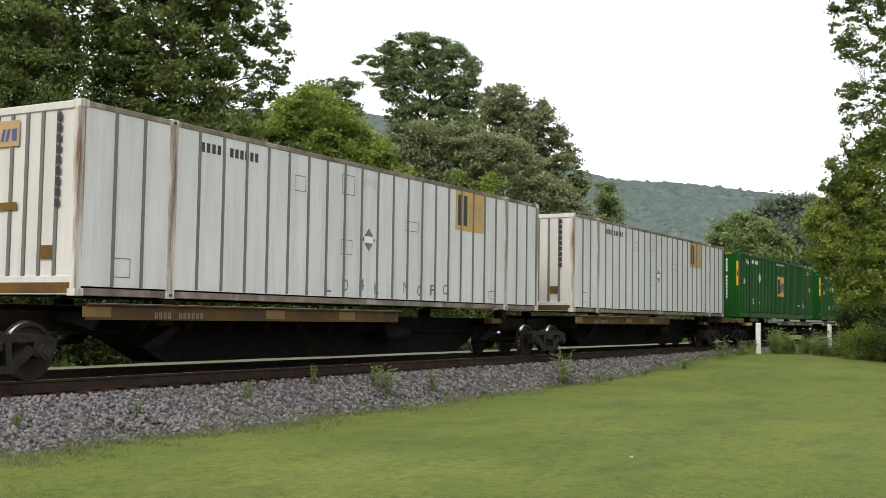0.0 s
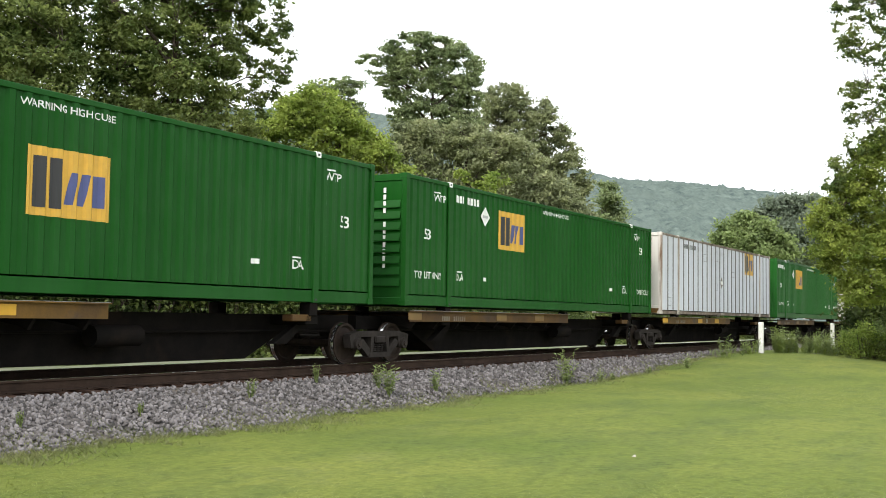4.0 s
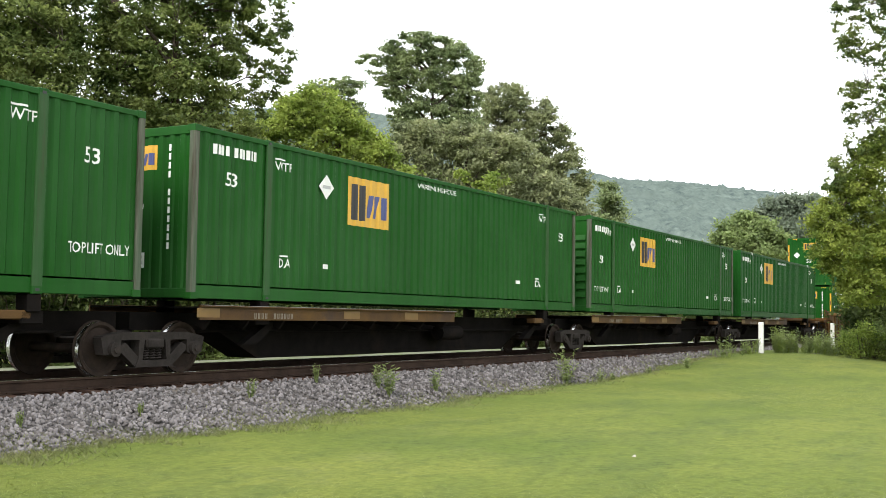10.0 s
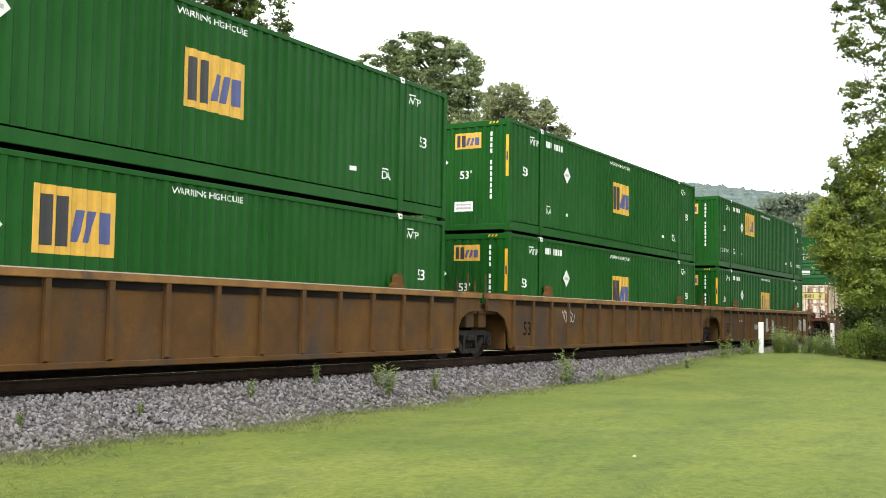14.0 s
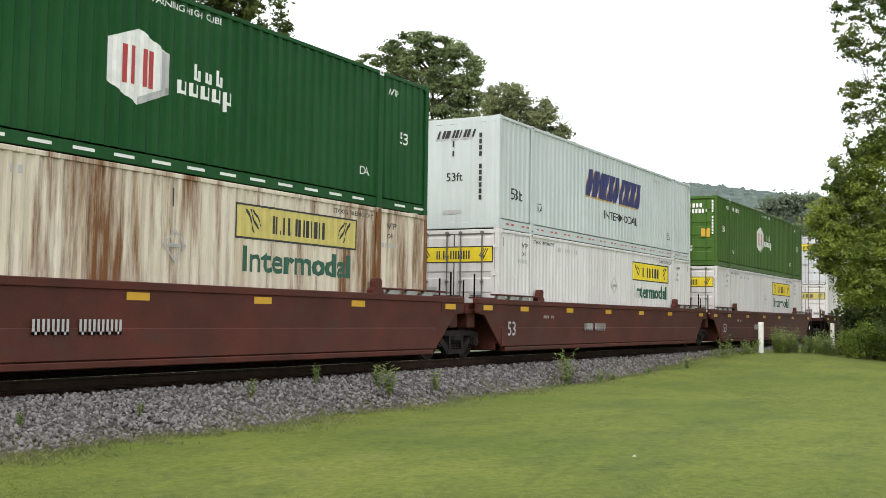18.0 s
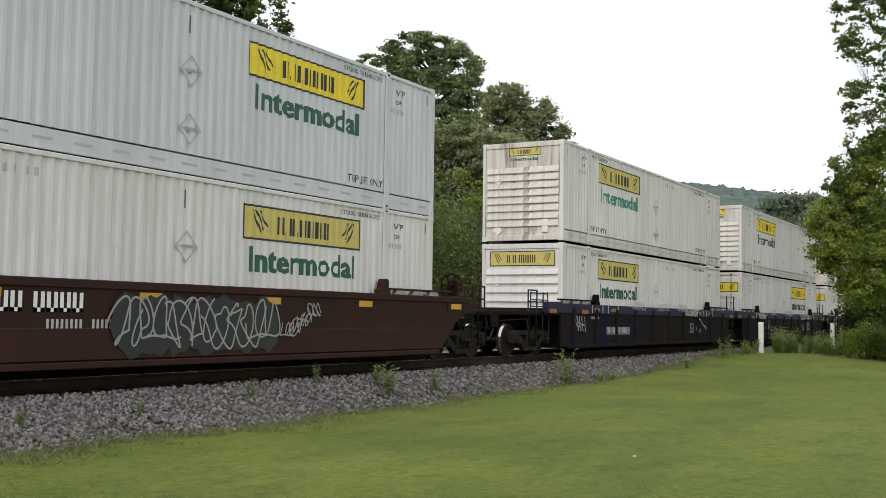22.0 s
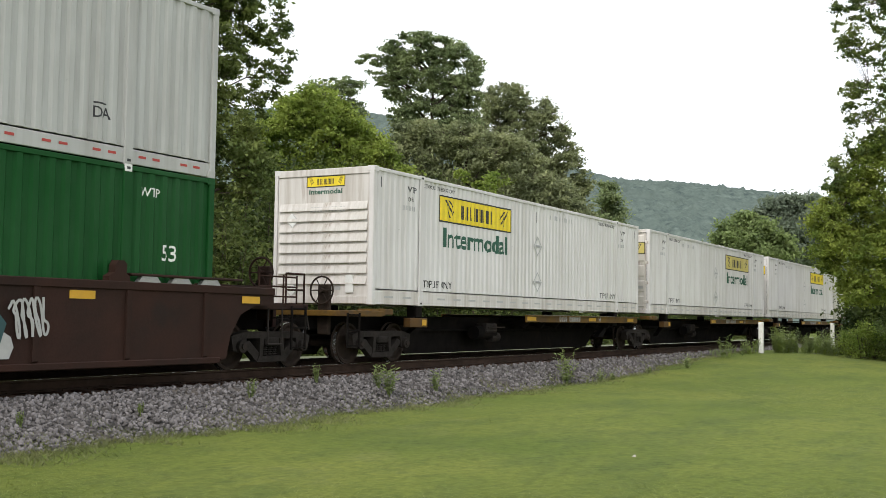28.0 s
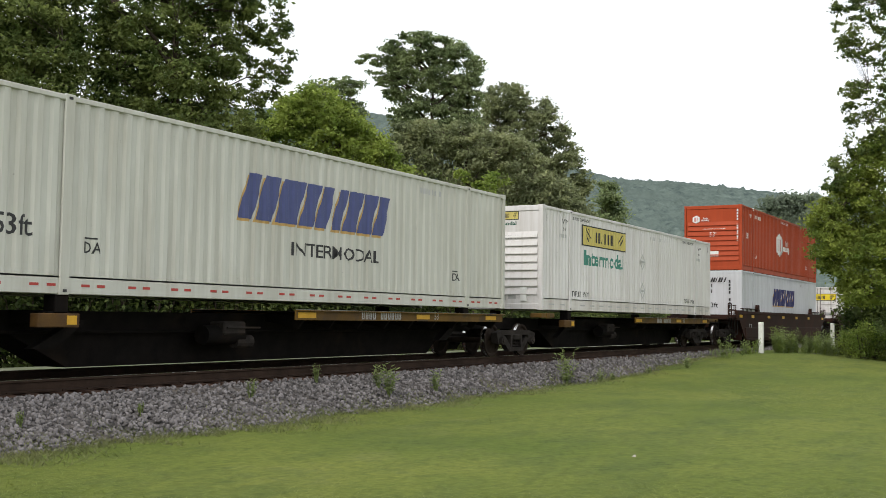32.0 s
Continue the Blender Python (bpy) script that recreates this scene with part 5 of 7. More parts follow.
def number_plate(x, y, z, n, w, h, mat):
    s = Solid()
    for i in range(n):
        o = x + i * (w + 0.04) + (0.15 if i > 3 else 0)
        s.box(o, o + w * 0.35, y, y + 0.002, z, z + h).box(o + w * 0.65, o + w, y, y + 0.002, z, z + h).box(o, o + w, y, y + 0.002, z, z + h * 0.2)
    return s.mesh("number_marking", mat)


def scribble(car, x, z, w, h, mat, seed, y=-1.5, loops=5, r=0.018, name="graffiti", label=""):
    """A looping spray-painted line on the side of a car."""
    def make():
        rng = random.Random(seed)
        s = Solid()
        ph = [rng.uniform(0, 6.28) for _ in range(4)]
        n = 26 * loops
        pts = []
        for i in range(n + 1):
            t = i / n
            a = 2 * math.pi * loops * t
            px = x + w * (0.08 + 0.84 * t) + 0.55 * w / loops * math.sin(a + ph[0]) + 0.1 * w / loops * math.sin(2.7 * a + ph[1])
            pz = z + h * (0.5 + 0.36 * math.cos(a * 1.03 + ph[2]) + 0.14 * math.sin(2.1 * a + ph[3]))
            pts.append((px, pz))
        vs = []
        for i, p in enumerate(pts):
            o, q = pts[max(0, i - 1)], pts[min(n, i + 1)]
            dx, dz = q[0] - o[0], q[1] - o[1]
            k = r / max(1e-5, math.hypot(dx, dz))
            lift = y - 0.00004 * i
            vs += [(p[0] - dz * k, lift, p[1] + dx * k), (p[0] + dz * k, lift, p[1] - dx * k)]
        s.add(vs, [(2 * i, 2 * i + 1, 2 * i + 3, 2 * i + 2) for i in range(n)])
        return s.mesh(name, mat)
    part(name, make(), car, label)


# how much deeper the container sits in some wells
SUNK = {"navy": 0.09, "ochrecar": 0.06}


def end_gear(car, x, way, mat, style):
    """What stands and hangs on a car's end platform: hanging stirrup, bar rails, air reservoir, lever."""
    pale = M["ochrecar_top"] if style == "ochrecar" else M["truck"]
    stirrup = stored(("stirrup", pale.name), lambda: Solid().tube((-0.2, 0, 1.1), (-0.2, 0, 0.46), 0.018, n=6).tube((-0.2, 0, 0.46), (0.2, 0, 0.46), 0.018, n=6).tube((0.2, 0, 0.46), (0.2, 0, 1.1), 0.018, n=6).mesh("stirrup", pale, True))
    part("stirrup", stirrup, car, "bent steel step stirrup", (x - way * 0.75, -1.38, 0))

    def rails():
        s = Solid()
        for z in (1.32, 1.5, 1.68):
            s.tube((0, -1.28, z), (-way * 1.1, -1.28, z), 0.016, n=6)
        for d in (0.0, 0.4, 0.8, 1.1):
            s.tube((-way * d, -1.28, 1.16), (-way * d, -1.28, 1.72), 0.018, n=6)
        return s.mesh("bar_railing", mat)
    part("bar_railing", stored(("barrail", way, mat.name), rails), car, "low bar railing", (x, 0, 0))
    if style == "red":
        part("air_reservoir", stored(("reservoir", mat.name), lambda: Solid().lathe([(-0.42, 0.0), (-0.42, 0.12), (-0.36, 0.19), (0.36, 0.19), (0.42, 0.12), (0.42, 0.0)], n=16).mesh("air_reservoir", mat, True)), car, "round-ended air reservoir", (x - way * 1.0, -0.35, 1.42))
        part("reservoir_saddle", stored(("saddle", mat.name), lambda: Solid().box(-0.14, 0.14, -0.7, -0.55, 1.18, 1.30, 0.01).box(-0.14, 0.14, -0.15, 0.0, 1.18, 1.30, 0.01).mesh("reservoir_saddle", mat)), car, "", (x - way * 1.0, 0, 0))
    part("lever", stored(("lever", way), lambda: Solid().tube((way * 0.3, -1.3, 0.98), (way * 0.3, -0.1, 0.9), 0.014, n=6).tube((way * 0.3, -1.3, 0.98), (way * 0.3, -1.36, 0.72), 0.014, n=6).mesh("lever", M["truck"])), car, "uncoupling lever", (x, 0, 0))


def well_unit(x, gap0, gap1, end0, end1, style, number=False, sooty=False):
    """A well unit: deep sides between two end platforms, the container let down between them."""
    mat = M["navy_dark" if sooty else style]
    under = M["navy_side"] if style == "navy" else mat
    words = {"ochrecar": "ochre", "red": "maroon", "brown": "dirty brown", "umber": "grimy umber", "navy": "grimy dark blue"}[style]
    car = group_base("well_car", x, 0.0, words + " steel double-stack well car with deep " + ("ribbed" if style in ("ochrecar", "navy", "umber") else "smooth") + " sides", "railway car", "cars of the freight train")
    ribbed = style in ("ochrecar", "navy", "umber")
    top = {"ochrecar": 1.58, "navy": 1.43}.get(style, 1.455)
    deep = 0.27 if style == "navy" else 0.13
    bulge = 1.50 if style == "umber" else 1.53
    a0, a1 = -1.45, LEN + 1.45
    y = -1.46
    for side in (-1, 1):
        def sheet():
            s = Solid()
            if style in ("ochrecar", "umber"):
                out = [(a0, 1.16), (-0.95, 1.14), (-0.55, 0.98), (-0.3, 0.62), (-0.2, 0.24), (LEN + 0.2, 0.24), (LEN + 0.3, 0.62), (LEN + 0.55, 0.98), (LEN + 0.95, 1.14), (a1, 1.16), (a1, top - 0.12), (a0, top - 0.12)]
            elif style == "navy":
                out = [(-0.5, 0.22), (LEN + 0.5, 0.22), (LEN + 0.5, 1.1), (a1, 1.12), (a1, top - 0.12), (a0, top - 0.12), (a0, 1.12), (-0.5, 1.1)]
            else:
                out = [(a0, 1.10), (-1.05, 1.06), (-0.2, 0.32), (0.1, 0.24), (LEN - 0.1, 0.24), (LEN + 0.2, 0.32), (LEN + 1.05, 1.06), (a1, 1.10), (a1, top - 0.12), (a0, top - 0.12)]
            s.prism(out, "y", side * 1.40, side * 1.46)
            return s.mesh("side_plate", M["navy_side"] if style == "navy" else mat)
        sheet_ob = part("side_plate", stored((style, "plate", side), sheet), car)
        part("top_chord", stored((mat.name, "chord", side), lambda: Solid().box(a0, a1, *sorted((side * 1.34, side * (1.53 if style == "ochrecar" else 1.49))), top - deep, top, 0.012).mesh("top_chord", M["ochrecar_top"] if style == "ochrecar" else mat)), car)
        if style == "ochrecar":
            part("worn_edge", stored((style, "worn", side), lambda: Solid().box(0.3, LEN - 0.6, *sorted((side * 1.51, side * 1.532)), top - 0.012, top + 0.006).mesh("worn_edge", M["worn_edge"])), car, "scuffed bright top edge")
            # dark strips between the ribs stand in for the top chord's shadow
            lip = stored((style, "lip", side), lambda: Solid().box(-0.5, 0.5, *sorted((side * 1.46, side * 1.49)), top - 0.25, top - 0.20).box(-0.5, 0.5, *sorted((side * 1.46, side * 1.478)), top - 0.20, top - 0.13).mesh("side_bracket", M["dark_steel"]))
            for i in range(14):
                part("side_bracket", lip, sheet_ob, "", (-0.1 + (i + 0.5) * 1.178, 0, 0))
        part("bottom_sill", stored((style, "sill", side), lambda: Solid().box(0.0, LEN, *sorted((side * 1.34, side * 1.51)), 0.17, 0.27, 0.012).mesh("bottom_sill", M["navy_side"] if style == "navy" else mat)), car)
        if ribbed:
            rib = stored((style, "rib", side), lambda: Solid().prism([(side * 1.455, 0.26), (side * bulge, 0.30), (side * bulge, top - 0.13), (side * 1.455, top - 0.13)], "x", -0.05, 0.05).mesh("side_rib", M["navy_side"] if style == "navy" else mat))
            cnt = 15 if style == "ochrecar" else 10
            for i in range(cnt):
                part("side_rib", rib, sheet_ob, "", (-0.1 + i * 1.178 if cnt == 15 else 0.35 + i * (LEN - 0.7) / (cnt - 1), 0, 0))
        else:
            # a pressed crease runs along the smooth side
            part("side_crease", stored((style, "crease", side), lambda: Solid().prism([(side * 1.455, 0.27), (side * 1.50, 0.30), (side * 1.475, 0.74), (side * 1.455, 0.76)], "x", -0.15, LEN + 0.15).mesh("side_crease", mat)), sheet_ob, "creased lower side")
            for e0 in (a0, LEN + 0.4):
                part("end_skirt", stored((style, "skirt", side), lambda: Solid().box(0, 1.05, *sorted((side * 1.46, side * 1.472)), 1.12, top - 0.13).mesh("end_skirt", mat)), sheet_ob, "", (e0, 0, 0))
    part("well_floor", stored(("wellfloor", SUNK.get(style)), lambda: Solid().box(0.0, LEN, -1.34, 1.34, 0.17, LOW_BASE - 0.015 - SUNK.get(style, 0.015)).mesh("well_floor", M["dark_steel"])), car)
    pad = stored(("pad", SUNK.get(style)), lambda: Solid().box(-0.1, 0.1, -0.1, 0.1, LOW_BASE - 0.14, LOW_BASE - SUNK.get(style, 0.0)).mesh("container_pad", M["dark_steel"]))
    for xx in (0.12, POST, LEN - POST, LEN - 0.12):
        for yy in (-1.2, 1.2):
            part("container_pad", pad, car, "", (xx, yy, 0))
    for way, x0 in ((-1, -0.2), (1, LEN + 0.2)):
        part("bulkhead", stored((style, "bulk", way), lambda: Solid().box(*sorted((0, way * 0.08)), -1.34, 1.34, 0.2, 1.3, 0.01).mesh("bulkhead", under)), car, "", (x0, 0, 0))
        is_end = end0 if way < 0 else end1
        reach = (2.5 if way < 0 else 2.75) if is_end else (gap0 if way < 0 else gap1) / 2
        part("end_deck", stored((style, "deck", way, round(reach, 2)), lambda: Solid().box(*sorted((0, way * (reach - 0.25))), -1.30, 1.30, 1.08, 1.2, 0.015).box(*sorted((way * (reach - 0.3), way * (reach - 0.2))), -0.5, 0.5, 0.75, 1.15).mesh("end_deck", under)), car, "", (x0, 0, 0))
        part("draft_sill", stored((style, "draft", way, round(reach, 2)), lambda: Solid().box(*sorted((0, way * (reach - 0.2))), -0.3, 0.3, 0.7, 1.08, 0.02).mesh("draft_sill", M["dark_steel"])), car, "", (x0, 0, 0))
        # walkway above the end of the side, with slots
        part("end_walkway", stored((mat.name, "walk", way), lambda: walkway(way, top, mat)), car, "", (x0, 0, 0))
        if is_end:
            coupler(car, x0 + way * (reach - 0.3), way)
            ladder(car, x0 + way * (reach - 0.6), -1.34, 0.35, 1.15, 0.42, M["dark_steel"] if style != "ochrecar" else mat)
            rail = stored((mat.name, "erail", way), lambda: Solid().tube((0, -1.3, 1.15), (0, -1.3, 1.75), 0.02, n=6).tube((way * 0.55, -1.3, 1.15), (way * 0.55, -1.3, 1.75), 0.02, n=6)
                          .tube((0, -1.3, 1.75), (way * 0.55, -1.3, 1.75), 0.02, n=6).tube((0, -1.3, 1.45), (way * 0.55, -1.3, 1.45), 0.02, n=6).mesh("handrail", mat))
            part("handrail", rail, car, "", (x0 + way * (reach - 0.95), 0, 0))
            end_gear(car, x0 + way * (reach - 0.6), way, mat, style)
            if way > 0:
                handwheel(car, x0 + reach - 0.75, -0.55, 1.78, mat)
        else:
            part("handrail", stored((style, "irail", way), lambda: Solid().tube((0, -1.25, 1.15), (0, -1.25, 2.05), 0.022, n=6).tube((0, -0.95, 1.15), (0, -0.95, 1.9), 0.022, n=6).mesh("handrail", mat if style == "ochrecar" else M["dark_steel"])), car, "", (x0 + way * 1.0, 0, 0))
            part("slack_box", stored((style, "slack", way), lambda: Solid().box(*sorted((way * 0.95, way * 1.35)), -1.25, -0.75, 0.75, 1.35, 0.02).mesh("slack_box", under)), car, "", (x0, 0, 0))
    hook = stored((style, "hook"), lambda: Solid().prism([(-0.24, 0), (0.18, 0), (0.17, 0.08), (0.1, 0.12), (0.11, 0.26), (0.05, 0.31), (-0.07, 0.31), (-0.12, 0.24), (-0.13, 0.13), (-0.24, 0.07)], "y", -1.48, -1.34).mesh("locking_hook", mat if style != "navy" else M["dark_steel"]))
    guide = stored((style, "guide"), lambda: Solid().box(-1.3, 1.3, -1.49, -1.36, 0.09, 0.13, 0.01).mesh("guide_rail", mat if style != "navy" else M["dark_steel"]))
    for xx, d in ((POST + 0.25, -1), (LEN - POST - 0.25, 1)):
        part("locking_hook", hook, car, "", (xx, 0, top))
        if style != "ochrecar":
            part("guide_rail", guide, car, "", (xx + d * 1.5, 0, top))
            leg = stored((style, "gleg"), lambda: Solid().prism([(-0.24, 0), (0.24, 0), (0.16, 0.09), (-0.16, 0.09)], "y", -1.47, -1.38).mesh("guide_foot", M["grey_steel"]))
            for k in (-0.9, -0.2, 0.5):
                part("guide_foot", leg, car, "", (xx + d * 1.5 + k, 0, top))
    face = -1.536 if style == "ochrecar" else -1.495
    ref = stored((style, "refl"), lambda: Solid().box(-0.24, 0.24, face - 0.004, face, top - 0.24 if style != "ochrecar" else top - 0.12, top - 0.12 if style != "ochrecar" else top - 0.02).mesh("reflector", M["dull_orange" if style == "navy" else "reflector_yellow"]))
    if style != "ochrecar":
        yy = -1.474 + 1.495 if style != "navy" else 0.0
        for k in ((-1.1, 1.2, LEN + 1.0) if style == "navy" else (-0.9, 1.2, 4.2, 7.2, 10.2, 13.2, LEN + 0.8)):
            part("reflector", ref, car, "yellow reflector patch", (k, yy + (0.012 if 0 < k < LEN and style != "navy" else 0), -0.04))
    if style == "navy":
        stripe = stored("chord_stripe", lambda: Solid().box(-0.022, 0.022, -1.497, -1.49, top - deep + 0.02, top - 0.02).mesh("chord_stripe", M["grey_ink"]))
        patch = stored("chord_patch", lambda: Solid().box(-0.2, 0.2, -1.497, -1.49, top - 0.19, top - 0.10).mesh("reflector", M["dull_orange"]))
        for k in (1.75, 2.6, 3.05, 3.9, LEN - 3.9, LEN - 3.05, LEN - 2.6, LEN - 1.75):
            part("chord_stripe", stripe, car, "upright pale stripe", (k, 0, 0))
        for k in (2.15, 3.5, LEN - 3.5, LEN - 2.15):
            part("reflector", patch, car, "dull orange reflector patch", (k, 0, 0))
    make_truck(car, -1.6 if end0 else -gap0 / 2)
    if end1:
        make_truck(car, LEN + 1.9)
    yw = -1.464
    word_on(car, "53", {"navy": 11.5, "red": 0.15}.get(style, 0.55), 0.55, 0.36, yw if style != "red" else -1.502, M["dark_steel"] if style == "ochrecar" else M["grey_steel"] if style == "navy" else M["grey_ink"])
    if number:
        tagged(part("number_marking", number_plate(3.0 if style == "navy" else 5.2, -1.466 if style != "red" else -1.505, 0.52 if style == "navy" else 0.66, 9, 0.17 if style == "navy" else 0.13, 0.25 if style == "navy" else 0.22, M["grey_ink"]), car, "row of pale number bars"), kind="stuff")
        tagged(part("data_marking", number_plate(1.7 if style == "navy" else 2.4, -1.466, 1.0, 6, 0.05, 0.08, M["grey_ink"]), car), kind="stuff")
    MOVERS.append(car)
    return car


def word_on(car, text, x, z, h, y, mat):
    def make():
        xs, zs, f = letters(text, h)
        s = Solid()
        s.add([(x + a, y, z + b) for a, b in zip(xs, zs)], f)
        return s.mesh("lettering", mat)
    tagged(part("lettering", stored(("won", text, x, z, h, y, mat.name), make), car), kind="stuff")


def walkway(way, top, mat):
    s = Solid()
    s.box(*sorted((-way * 0.6, way * 1.2)), -1.45, -1.2, top, top + 0.03)
    for k in (-0.4, 0.0, 0.4, 0.8):
        s.box(way * k - 0.03, way * k + 0.03, -1.44, -1.36, top - 0.15, top + 0.02)
    return s.mesh("end_walkway", mat)


def container(x, base, kind, label, **o):
    root = group_base("shipping_container", x, base, label, "shipping container", "containers on the train")
    if o.get("cones"):
        cone = stored("stacking_cone", lambda: Solid().box(-0.075, 0.075, -0.07, 0.07, -0.064, 0.0, 0.01).mesh("stacking_cone", M["dark_steel"]))
        for cx in (0.088, POST, LEN - POST, LEN - 0.088):
            for cy in (-HALF + 0.08, HALF - 0.08):
                part("stacking_cone", cone, root, "", (cx, cy, 0))
    if kind == "rib":
        pale = o.get("pale", False)
        shell(root, "rib" + str(pale), M["oldwhite" if pale else o.get("mat", "ribwhite")], FLAT, 0.16, 0.1, "stained_white", "rib_pale" if pale else "rib_grey")
        end_upright_ribs(root, M["oldwhite"], "rib_pale" if pale else "rib_grey")
        block_sign(root, o.get("sx", 11.45), 1.85, 1.45, 0.98, FLAT, "logo_gold_old" if o.get("faded") else "logo_gold", ink2="dull_gold" if o.get("faded") else "blue_ink")
        dk = M["black"]
        mark(root, "number_marking", bars(2.62, HGT - 0.42, 4, 0.09, 0.16, 0.045) + bars(3.35, HGT - 0.42, 6, 0.09, 0.16, 0.045, 9), FLAT, dk, "row of dark bars")
        if pale:
            for x in (POST - 0.72, LEN - POST + 0.3):
                word(root, "WTP", x, HGT - 0.62, 0.19, FLAT, dk)
                mark(root, "arrow_bar", [rect(x + 0.08, x + 0.34, HGT - 0.36, HGT - 0.335)], FLAT, dk)
                mark(root, "line_marking", bars(x, HGT - 0.74, 9, 0.03, 0.05, 0.012), FLAT, M["rib_grey"])
            word(root, "53", 0.36, 0.62, 0.26, FLAT, dk)
            mark(root, "data_plate", [rect(0.3, 0.62, 0.42, 0.5)], FLAT, M["rib_grey"], "small grey data plate")
            mark(root, "cover_panel", [rect(7.52, 8.02, 0.17, HGT - 0.11)], FLAT, M["white"], "newer white replacement panel", lift=0.003)
        word(root, "53/102", 7.55, HGT - 0.45, 0.16, FLAT, M["grey_ink"], 0.55)
        mark(root, "placard", [diamond(7.75, 1.35, 0.24, 0.24)], FLAT, M["rail_grime"], "brownish diamond placard")
        mark(root, "placard_line", [rect(7.58, 7.92, 1.28, 1.42)], FLAT, M["white_ink"], "", lift=0.007)
        frames = []
        for fx, fz, fw, fh in ((5.2, 2.1, 0.35, 0.3), (6.75, 1.0, 0.4, 0.3), (9.2, 1.65, 0.55, 0.22), (6.75, 2.2, 0.45, 0.4), (0.75, 0.3, 0.35, 0.3), (13.2, 0.25, 0.4, 0.2)):
            t = 0.015
            frames += [rect(fx, fx + fw, fz, fz + t), rect(fx, fx + fw, fz + fh - t, fz + fh), rect(fx, fx + t, fz, fz + fh), rect(fx + fw - t, fx + fw, fz, fz + fh)]
        mark(root, "label_frame", frames, FLAT, M["rib_grey"])
        for k, ch in enumerate("LO4K NGFC" if o.get("scrawl") else ""):
            if ch != " ":
                word(root, ch, 6.25 + 0.58 * k, 0.24 + 0.03 * (k % 3), 0.24, FLAT, M["rib_grey"], 0.2)
        block_sign(root, 0.55, HGT - 0.62, 0.75, 0.4, FLAT, "dull_gold" if o.get("faded") else "logo_gold", 0.006, True)
        mark(root, "number_marking", [rect(2.12, 2.22, HGT - 0.3 - 0.16 * i, HGT - 0.18 - 0.16 * i) for i in range(9)], FLAT, dk, "upright row of dark bars", True, 0.004, 0.0)
        mark(root, "placard", [diamond(0.45, 1.45, 0.22, 0.22)], FLAT, M["white_ink"], "diamond placard", True, 0.008, 0.006)
        mark(root, "end_label", [rect(0.85, 1.3, 1.3, 1.42), rect(1.85, 2.1, 0.55, 0.75)], FLAT, M["apron_new"], "", True, 0.008, 0.006)
        mark(root, "rust_band", [rect(0.1, WID - 0.1, 0.04, 0.2)], FLAT, M["apron_new"], "rusty lower edge", True, 0.004, 0.004)
    elif kind == "blocky":
        mat = M[o.get("mat", "green")]
        shell(root, "blocky", mat, WIDE_WAVE, 0.27, 0.1, None)
        e = o.get("end", "tags")
        if e == "ribs":
            end_ribbed(root, mat, 8, 0.7)
        else:
            end_corrugated(root, mat)
        blocky_marks(root, WIDE_WAVE, o.get("sx", 7.38), o.get("sz", 1.1), o.get("gold", "logo_gold"), {"ribs": "flat", "old": "old", "tags": "tags", "plain": "plain"}[e],
                  num_x=o.get("nx", 2.27), dia_x=o.get("dx", 3.75), dia_z=o.get("dz", 1.85), old=o.get("old", False), top_lift=o.get("tl", False))
    elif kind == "crest":
        mat = M[o.get("mat", "white")]
        shell(root, "crest", mat, FINE_WAVE, 0.35, 0.09, None)
        e = o.get("end", "small")
        if e == "doors":
            end_doors(root, M[o["nose"]] if "nose" in o else mat, "rib_grey")
        else:
            end_ribbed(root, M[o["nose"]] if "nose" in o else mat, 8 if e == "small" else 7, 0.85)
        crest_marks(root, FINE_WAVE, o.get("sx", 9.65), o.get("yellow", "logo_yellow"), o.get("ink", "green_ink"), e, o.get("tl", True), o.get("sz", 1.95))
    elif kind == "slanted":
        mat = M[o.get("mat", "slanted_white")]
        shell(root, "slanted", mat, WIDE_WAVE, 0.28, 0.09, None)
        end_frame(root, mat, "s")
        part("front_wall", stored(("ends", mat.name, o.get("rusty", False)), lambda: side_sheet(Wave(0.42, 0.008, 0.1), 0.1, WID - 0.1, 0.17, HGT - 0.15, "front_wall", M["stained_white"] if o.get("rusty") else mat, True, 0.004)), root)
        slanted_marks(root, WIDE_WAVE, o.get("ink", "navy_ink"), o.get("shade", "logo_gold_old"), "black", o.get("red", True))
    elif kind == "banded":
        mat = M[o.get("mat", "banded_green")]
        shell(root, "banded", mat, WIDE_WAVE, 0.24, 0.09, None)
        if o.get("doors"):
            end_doors(root, mat, o.get("mat", "banded_green"))
        else:
            end_ribbed(root, mat, 8, 0.85)
        banded_marks(root, WIDE_WAVE, o.get("doors", False))
        if o.get("slots"):
            mark(root, "rail_slot", [rect(q, q + 0.42, 0.09, 0.14) for q in [0.4 + 0.8 * i for i in range(20)] if min(abs(q + 0.2 - POST), abs(q + 0.2 - LEN + POST)) > 0.35], FLAT, M["white_ink"], "white rail reflectors", False, 0.004, 0.028)
    MOVERS.append(root)
    return root


# leading end of every container at the clip's start
AT = {"c0": 9.05, "c1": 27.65, "c2": 46.35, "c3": 64.85, "c4": 82.27, "c5": 99.51, "c6": 117.08, "c7": 135.7, "c8": 154.09, "c9": 171.36, "c10": 188.66, "c11": 206.07,
      "D": 227.18, "E": 246.67, "F": 266.1, "G": 289.54, "H": 309.27, "I": 329.11, "J": 352.61, "K": 376.13, "L": 395.76, "M": 415.29, "N": 438.61,
      "O": 459.65, "P": 476.93, "Q": 494.11, "R": 511.25, "S": 529.7, "T": 550.78, "V": 573.98}
ORDER = list(AT)


